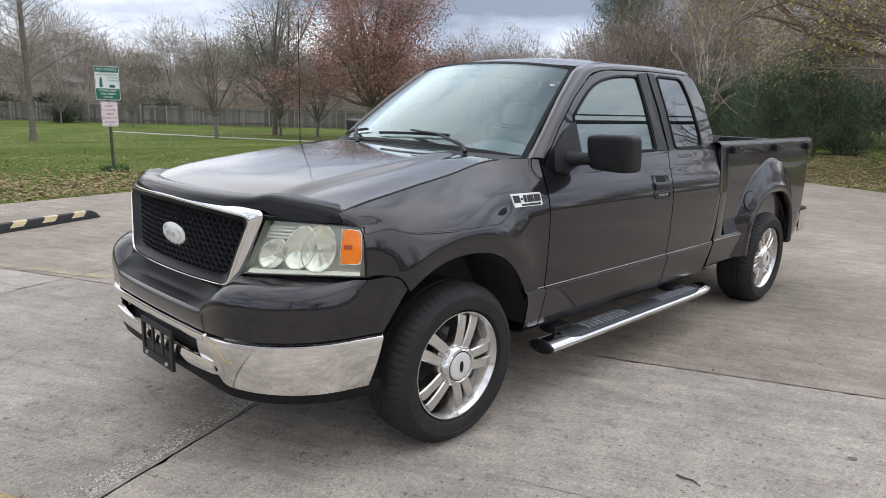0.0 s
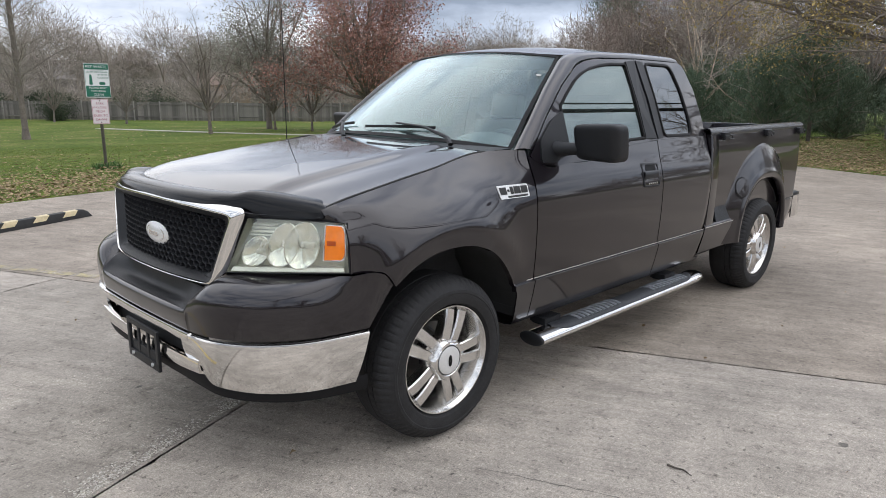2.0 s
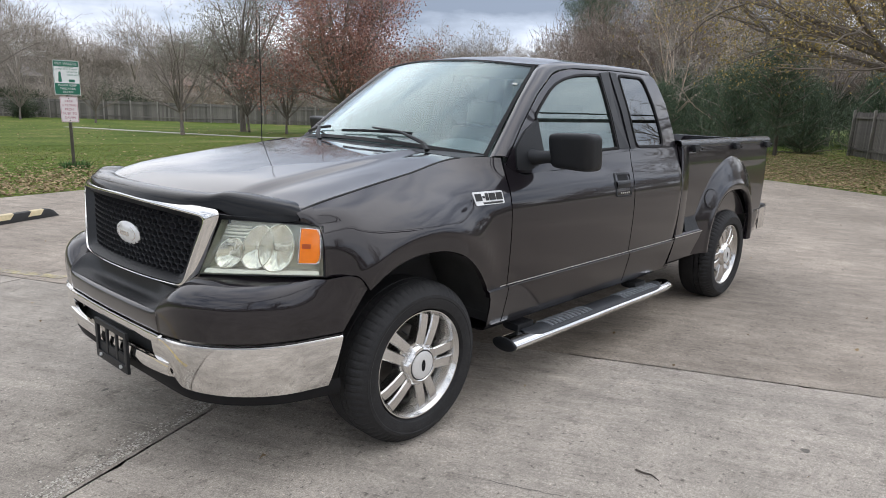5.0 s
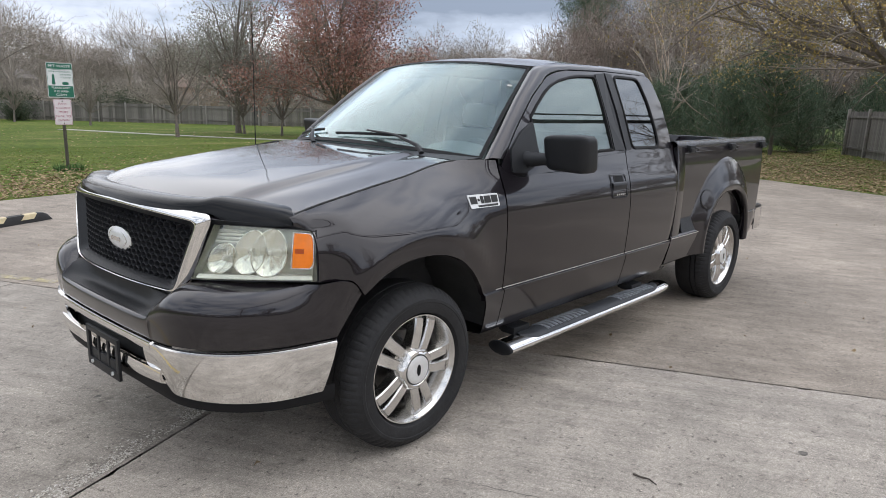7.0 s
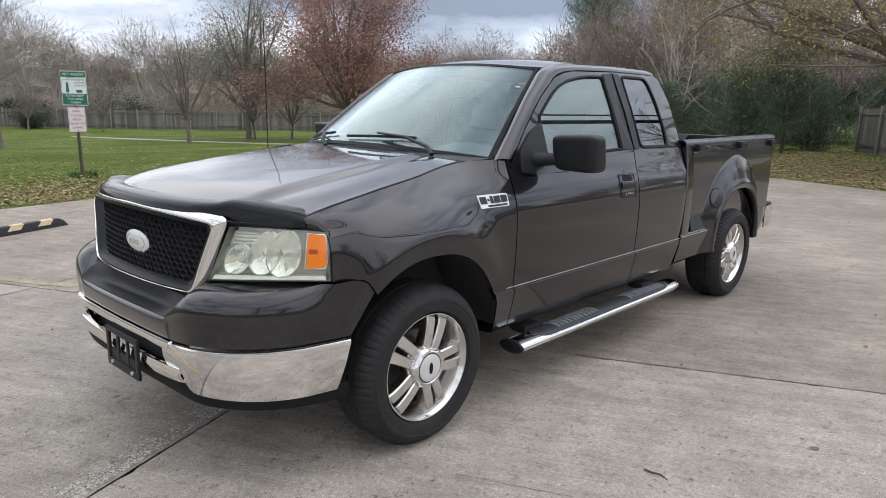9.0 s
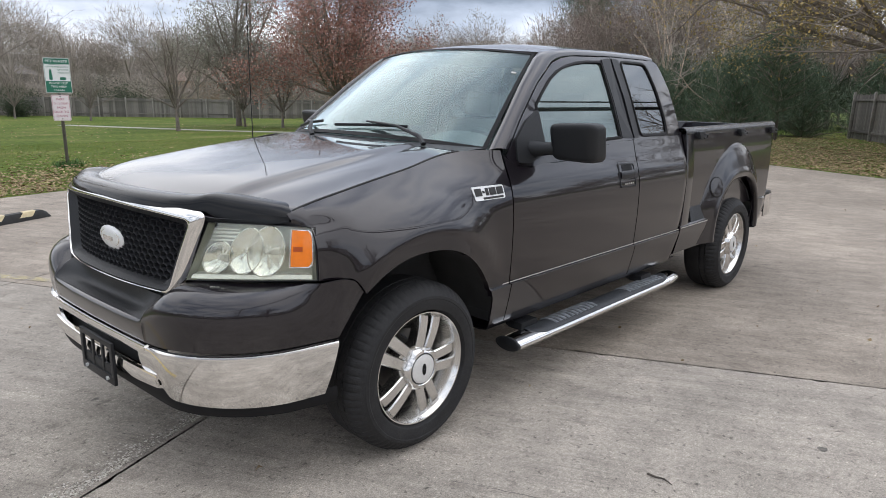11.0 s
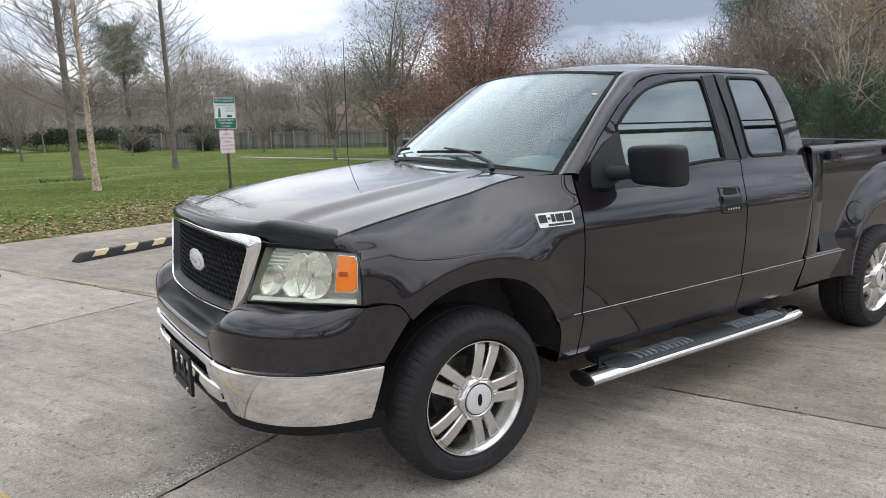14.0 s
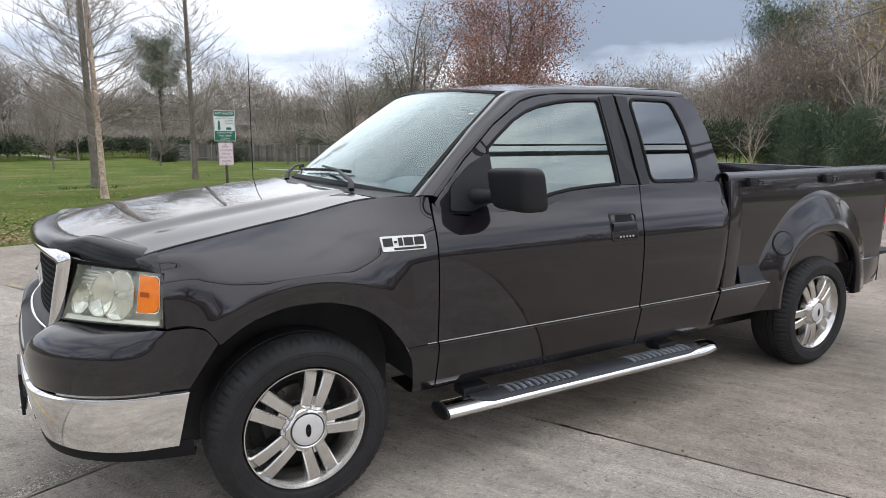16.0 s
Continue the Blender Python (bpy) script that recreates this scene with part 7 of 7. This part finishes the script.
for x, y, a, s_ in ((31.0, 5.9, 70, 0.8), (33.0, 11.0, 140, 0.95), (36.0, 14.5, 200, 1.05), (33.0, 16.5, 20, 0.9), (38.0, 9.5, 310, 1.15), (37.0, 20.5, 100, 1.0), (35.0, 3.8, 180, 0.95), (34.0, -0.5, 10, 1.0), (31.5, 13.2, 260, 0.8)):
    again(cedar_a, x, y, a, s_)
again(pine_a, 48.0, 27.5, 200, 0.90)
again(pine_a, 51.0, 22.0, 90, 0.86)
# a small pine with a bare crooked stem in front of them
small = needle_tree(71, 4.2, 1.5, 0.30, 60, "round", 0.2)
tree_thing("pine_tree", "young pine with a bare leaning stem", small, BARK_DARK, (27.3, 5.9), leaves=leaf_geo(small.tips, 34, 0.24, 0.13, 12, thin=0.06, rise=0.9), leaf_mat=NEEDLE)
# pale leafless trees among the evergreens
ghost = spread_tree(81, 6.5, 1.0, 0.085, 2.6, 9, 7, 5, 1)
ghost_a = tree_thing("bare_tree", "pale leafless tree against the evergreens", ghost, BARK_PALE, (28.1, 16.2), 0, 0.56, twig=PALE_TWIG, group="bare trees by the evergreens")
again(ghost_a, 32.5, 10.2, 90, 1.05)
again(ghost_a, 34.8, 14.2, 200, 1.5)
again(ghost_a, 38.5, 11.6, 140, 1.45)
# Oak with yellowing leaves reaching in over the car park edge
yoak = spread_tree(91, 9.5, 3.2, 0.26, 9.5, 22, 12, 6, 2, up=0.02, wide=0.66)
tree_thing("oak_tree", "spreading oak with sparse yellowing leaves", yoak, BARK, (22.0, 0.6), 30, 1.0, leaves=leaf_geo([p for p in yoak.tips if p[2] > 2.8 and 0.5 * p[0] + 0.866 * p[1] > -4.5], 15, 0.36, 0.046, 14), leaf_mat=YELLOW_LEAF)

# Woods: bare trees at the edge, and rounded crowns massed behind
wood_tree = spread_tree(95, 11.5, 2.8, 0.15, 3.8, 13, 8, 5, 1, up=0.06, wide=0.75)
wood_a = tree_thing("bare_tree", "tall bare tree at the edge of the woods", wood_tree, FAR_BARK, (-2.0, 84.0), twig=FAR_TWIG, group="bare trees at the edge of the woods")
rw = random.Random(17)
for i in range(11):
    a = radians(-12 + 72 * (i + rw.uniform(0.1, 0.9)) / 11)
    d = rw.uniform(72, 92)
    again(wood_a, -2 + d * math.sin(a), -3 + d * math.cos(a), rw.uniform(0, 360), rw.uniform(0.62, 1.02))
for i in range(7):
    a = radians(59 + 22 * (i + rw.uniform(0.1, 0.9)) / 7)
    d = rw.uniform(42, 52)
    again(wood_a, -2 + d * math.sin(a), -3 + d * math.cos(a), rw.uniform(0, 360), rw.uniform(0.7, 0.95))


def massed_trees(name, label, trees, twigs, a0, a1, d0, d1, height, mat, seed, length=(0.5, 1.6), width=(0.010, 0.030), low=0.12, slim=0.36):
    """Far trees standing close: each a dome of twigs that fan out from its stem."""
    r = np.random.RandomState(seed)
    vs = []
    for i in range(trees):
        az, d = math.radians(a0 + (a1 - a0) * (i + r.uniform(0, 1)) / trees), r.uniform(d0, d1)
        cx, cy = -2 + d * math.sin(az), -3 + d * math.cos(az)
        h = height(math.degrees(az)) * r.uniform(0.72, 1.08)
        rad = h * slim * r.uniform(0.8, 1.3)
        u = r.normal(0, 1, (twigs, 3))
        u /= np.linalg.norm(u, axis=1)[:, None]
        u[:, 2] = np.where(u[:, 2] < -0.35, -u[:, 2], u[:, 2])
        q = r.uniform(0.05, 1, twigs) ** 0.55
        lump = 1 + 0.22 * np.sin(u[:, 0] * 5 + i) * np.sin(u[:, 1] * 6 + 2 * i) + 0.15 * np.sin(u[:, 2] * 9 + i)
        mid = h * (low + 0.5 * (1 - low))
        b = u * (q * lump)[:, None] * (rad, rad, h * (1 - low) * 0.5) + (0, 0, mid)
        b[:, 2] = np.maximum(b[:, 2], 0.1)
        out = u + r.normal(0, 0.85, (twigs, 3)) + (0, 0, 0.35)
        out /= np.linalg.norm(out, axis=1)[:, None]
        ln, wd = r.uniform(*length, twigs)[:, None], r.uniform(*width, twigs)[:, None]
        sx = np.cross(out, r.normal(0, 1, (twigs, 3)))
        sx = sx / (np.linalg.norm(sx, axis=1)[:, None] + 1e-9) * wd
        o = np.array([cx, cy, float(terrain(cx, cy))])
        vs.append((np.stack([b - sx, b + sx, b + out * ln], 1) + o).reshape(-1, 3))
        # stem and main limbs
        m = 16
        a, tip = r.uniform(0, math.tau, m), r.uniform(0.3, 0.9, m)
        base = np.stack([0 * a, 0 * a, h * r.uniform(0, 0.4, m)], -1)
        end = np.stack([np.cos(a) * rad * tip * 0.8, np.sin(a) * rad * tip * 0.8, base[:, 2] + h * 0.5 * (1.1 - 0.5 * tip)], -1)
        base[0], end[0] = (0, 0, -0.2), (0, 0, h * 0.8)
        side = np.stack([np.cos(a + 1.5), np.sin(a + 1.5), 0 * a], -1) * 0.006 * h
        side[0] *= 1.8
        vs.append((np.stack([base - side, base + side, end], 1) + o).reshape(-1, 3))
    v = np.concatenate(vs)
    me = bpy.data.meshes.new(name)
    me.from_pydata(v.tolist(), [], np.arange(len(v)).reshape(-1, 3).tolist())
    me.materials.append(mat)
    return tagged(new(name, me), label, "woods", kind="stuff")


def skyline(az):
    """Height of the far treetops by compass bearing."""
    return float(np.interp(az, (-20, 15, 30, 42, 48, 60), (12.5, 12.5, 11.0, 11.0, 12.5, 11.5)))


def near_skyline(az):
    return float(np.interp(az, (54, 60, 66, 73, 78, 100), (7.5, 9.5, 12.0, 11.5, 6.5, 6.0)))


massed_trees("far_woods", "distant bare brown woods", 95, 2900, -22, 62, 92, 128, skyline, FAR_TWIG, 1, (0.45, 1.5), (0.012, 0.034))
massed_trees("far_woods", "bare brown undergrowth at the foot of the woods", 80, 1000, -22, 60, 84, 100, lambda a: 4.2, FAR_TWIG, 6, (0.35, 1.0), (0.012, 0.032), 0.0, 0.7)
massed_trees("far_woods", "reddish bare woods tangled with vines behind the evergreens", 75, 2600, 55.5, 100, 47, 72, near_skyline, VINE_TWIG, 2, (0.35, 1.1), (0.007, 0.020), 0.0)
massed_trees("far_woods", "woods beyond the car park", 90, 260, 100, 338, 70, 100, lambda a: 10.0, FAR_TWIG, 3, (1.2, 3.0), (0.08, 0.2))
massed_trees("hedge", "dark evergreen undergrowth along the woods", 46, 700, -22, 14, 80, 92, lambda a: 2.6, HEDGE_LEAF, 4, (0.25, 0.7), (0.03, 0.09), 0.0, 0.8)
massed_trees("hedge", "dark evergreen undergrowth behind the car park", 48, 1500, 49, 100, 41, 50, lambda a: 3.0, HEDGE_LEAF, 5, (0.3, 0.8), (0.012, 0.03), 0.0, 0.6)


def shrub(x, y, h, seed):
    t = Tree(seed)
    r = random.Random(seed)
    for i in range(26):
        a = i * 2.4
        p, _, _ = t.limb((0, 0, -0.1), (math.cos(a) * r.uniform(0.3, 1.2), math.sin(a) * r.uniform(0.3, 1.2), 1), h * r.uniform(0.6, 1.0), 0.03, 2, 0.3)
        t.tips += [tuple(q) for q in p[1:]]
    e = empty("shrub", "dark rounded evergreen shrub in front of the far fence", "shrub", group="evergreen shrubs on the lawn")
    part("branches", t.twig, BARK_DARK, e, weld=False, smoothly=False)
    v, f = leaf_geo(t.tips, 46, 0.30, 0.075, seed)
    me = bpy.data.meshes.new("foliage")
    me.from_pydata(v.tolist(), [], f.tolist())
    me.materials.append(HEDGE_LEAF)
    new("foliage", me).parent = e
    e.matrix_basis = pose(x, y, float(terrain(x, y)))


shrub(8.4, 67.5, 2.5, 201)
shrub(14.2, 65.0, 2.3, 202)
shrub(22.0, 66.5, 4.4, 203)
shrub(24.2, 65.5, 3.4, 204)

# Far slopes that close the view behind the woods
g = Geo()
k = np.radians(np.linspace(0, 360, 121))
hh = 9.5 + 1.0 * np.sin(k * 5) + 0.8 * np.sin(k * 11 + 1)
g.grid([[(-2 + 150 * math.sin(a), -3 + 150 * math.cos(a), -6), (-2 + 152 * math.sin(a), -3 + 152 * math.cos(a), h * 0.6 - 2), (-2 + 160 * math.sin(a), -3 + 160 * math.cos(a), h - 2)] for a, h in zip(k, hh)])
HILL = material("far wooded slope", (0.155, 0.135, 0.12), 1.0, var=0.3, scale=0.15, fine=0.3, fine_scale=0.9)
tagged(part("backdrop", g, HILL), "far wooded slope closing the view", "backdrop", kind="structure")


# Bare trees on the near side of the car park, mirrored in the paint
again(round_a, -9.0, -17.0, 40, 1.5)
again(round_a, 3.0, -21.0, 140, 1.6)
again(spire_a, -16.0, -13.0, 10, 1.0)
again(round_a, 18.5, -6.5, 60, 1.15)


# Unseen cables and poles added behind the viewer for dark lines in side glass
line = empty("utility_line", "unseen dark cables on two poles, added for the lines in the side glass", "utility line")
for x in (-34, 46):
    part("pole", Geo().tube([(x, -7.1, -0.2), (x, -7.1, 4.0), (x, -7.1, 8.2)], [0.17, 0.15, 0.12], 12), BARK_DARK, line, "wooden pole")
for r_, z, y in ((0.10, 6.5, -7.1), (0.04, 7.0, -7.15)):
    part("cable", Geo().tube([(x, y, z - 0.25 * (1 - ((x - 6) / 40) ** 2)) for x in np.linspace(-34, 46, 25)], r_, 8), VOID, line, "dark overhead cable")


# ---- fences ----
def fence(name, label, x0, y0, x1, y1, height, post_gap, board_w, detail=True):
    e = empty(name, label, "fence")
    d = Vector((x1 - x0, y1 - y0, 0))
    n = int(d.length / post_gap)
    u = d.normalized()
    ang = math.degrees(math.atan2(u.y, u.x))
    post = Geo().box((0, 0, height / 2), (0.10, 0.10, height + 0.15), 0.008)
    first = None
    for i in range(n + 1):
        p = Vector((x0, y0, 0)) + u * (i * post_gap)
        if first is None:
            first = part("post", post, FENCE_POST, e)
            ob = first
        else:
            ob = new("post", first.data)
            ob.parent = e
        ob.matrix_basis = pose(p.x, p.y, float(terrain(p.x, p.y)), 0, 0, ang)
    rail = Geo().box((post_gap / 2, 0.03, 0), (post_gap, 0.04, 0.09))
    rdat = None
    for i in range(n):
        p = Vector((x0, y0, 0)) + u * (i * post_gap)
        for z in (0.35, height - 0.25):
            if rdat is None:
                rdat = part("rail", rail, FENCE_WOOD, e)
                ob = rdat
            else:
                ob = new("rail", rdat.data)
                ob.parent = e
            ob.matrix_basis = pose(p.x, p.y, float(terrain(p.x, p.y)) + z, 0, 0, ang)
    r = random.Random(3)
    bdat = None
    m = int(d.length / board_w)
    loose = Geo()
    for i in range(m):
        p = Vector((x0, y0, 0)) + u * (i * board_w) + Vector((-u.y, u.x, 0)) * 0.07
        z = float(terrain(p.x, p.y)) + height / 2 + r.uniform(-0.02, 0.02)
        if i < 280:
            if bdat is None:
                bdat = part("board", Geo().box((0, 0, 0), (board_w - 0.008, 0.018, height - 0.05)), FENCE_WOOD, e, smoothly=False)
                ob = bdat
            else:
                ob = new("board", bdat.data)
                ob.parent = e
            ob.matrix_basis = pose(p.x, p.y, z, 0, 0, ang)
        else:
            loose.box((p.x, p.y, z), (board_w - 0.008, 0.018, height - 0.05), 0, Matrix.Rotation(radians(ang), 3, "Z"))
    if loose.v:
        tagged(part("boards", loose, FENCE_WOOD, e, smoothly=False), kind="stuff")
    return e


fence("wooden_fence", "weathered grey wooden privacy fence across the lawn", 7.5, 74.0, 38.0, 46.5, 1.75, 2.44, 0.19)
fence("wooden_fence", "weathered grey wooden fence beyond the leaf litter", 31.9, 4.2, 21.4, -2.2, 1.95, 2.2, 0.15)

# A tan house roofline behind the far fence
house = empty("house", "tan house mostly hidden behind the far fence and trees", "house")
part("wall", Geo().box((0, 0, 1.3), (6, 6, 3.0)), BRICK_HOUSE, house, smoothly=False)
part("roof", Geo().prism([(-3.4, 2.7), (3.4, 2.7), (0, 4.4)], lambda a, b, d: (d - 3.4, a, b), 6.8), material("brown shingle roof", (0.20, 0.14, 0.11), 0.9, var=0.15, scale=3), house, smoothly=False)
house.matrix_basis = pose(38, 80, float(terrain(38, 80)) + 1.0, 0, 0, -28)
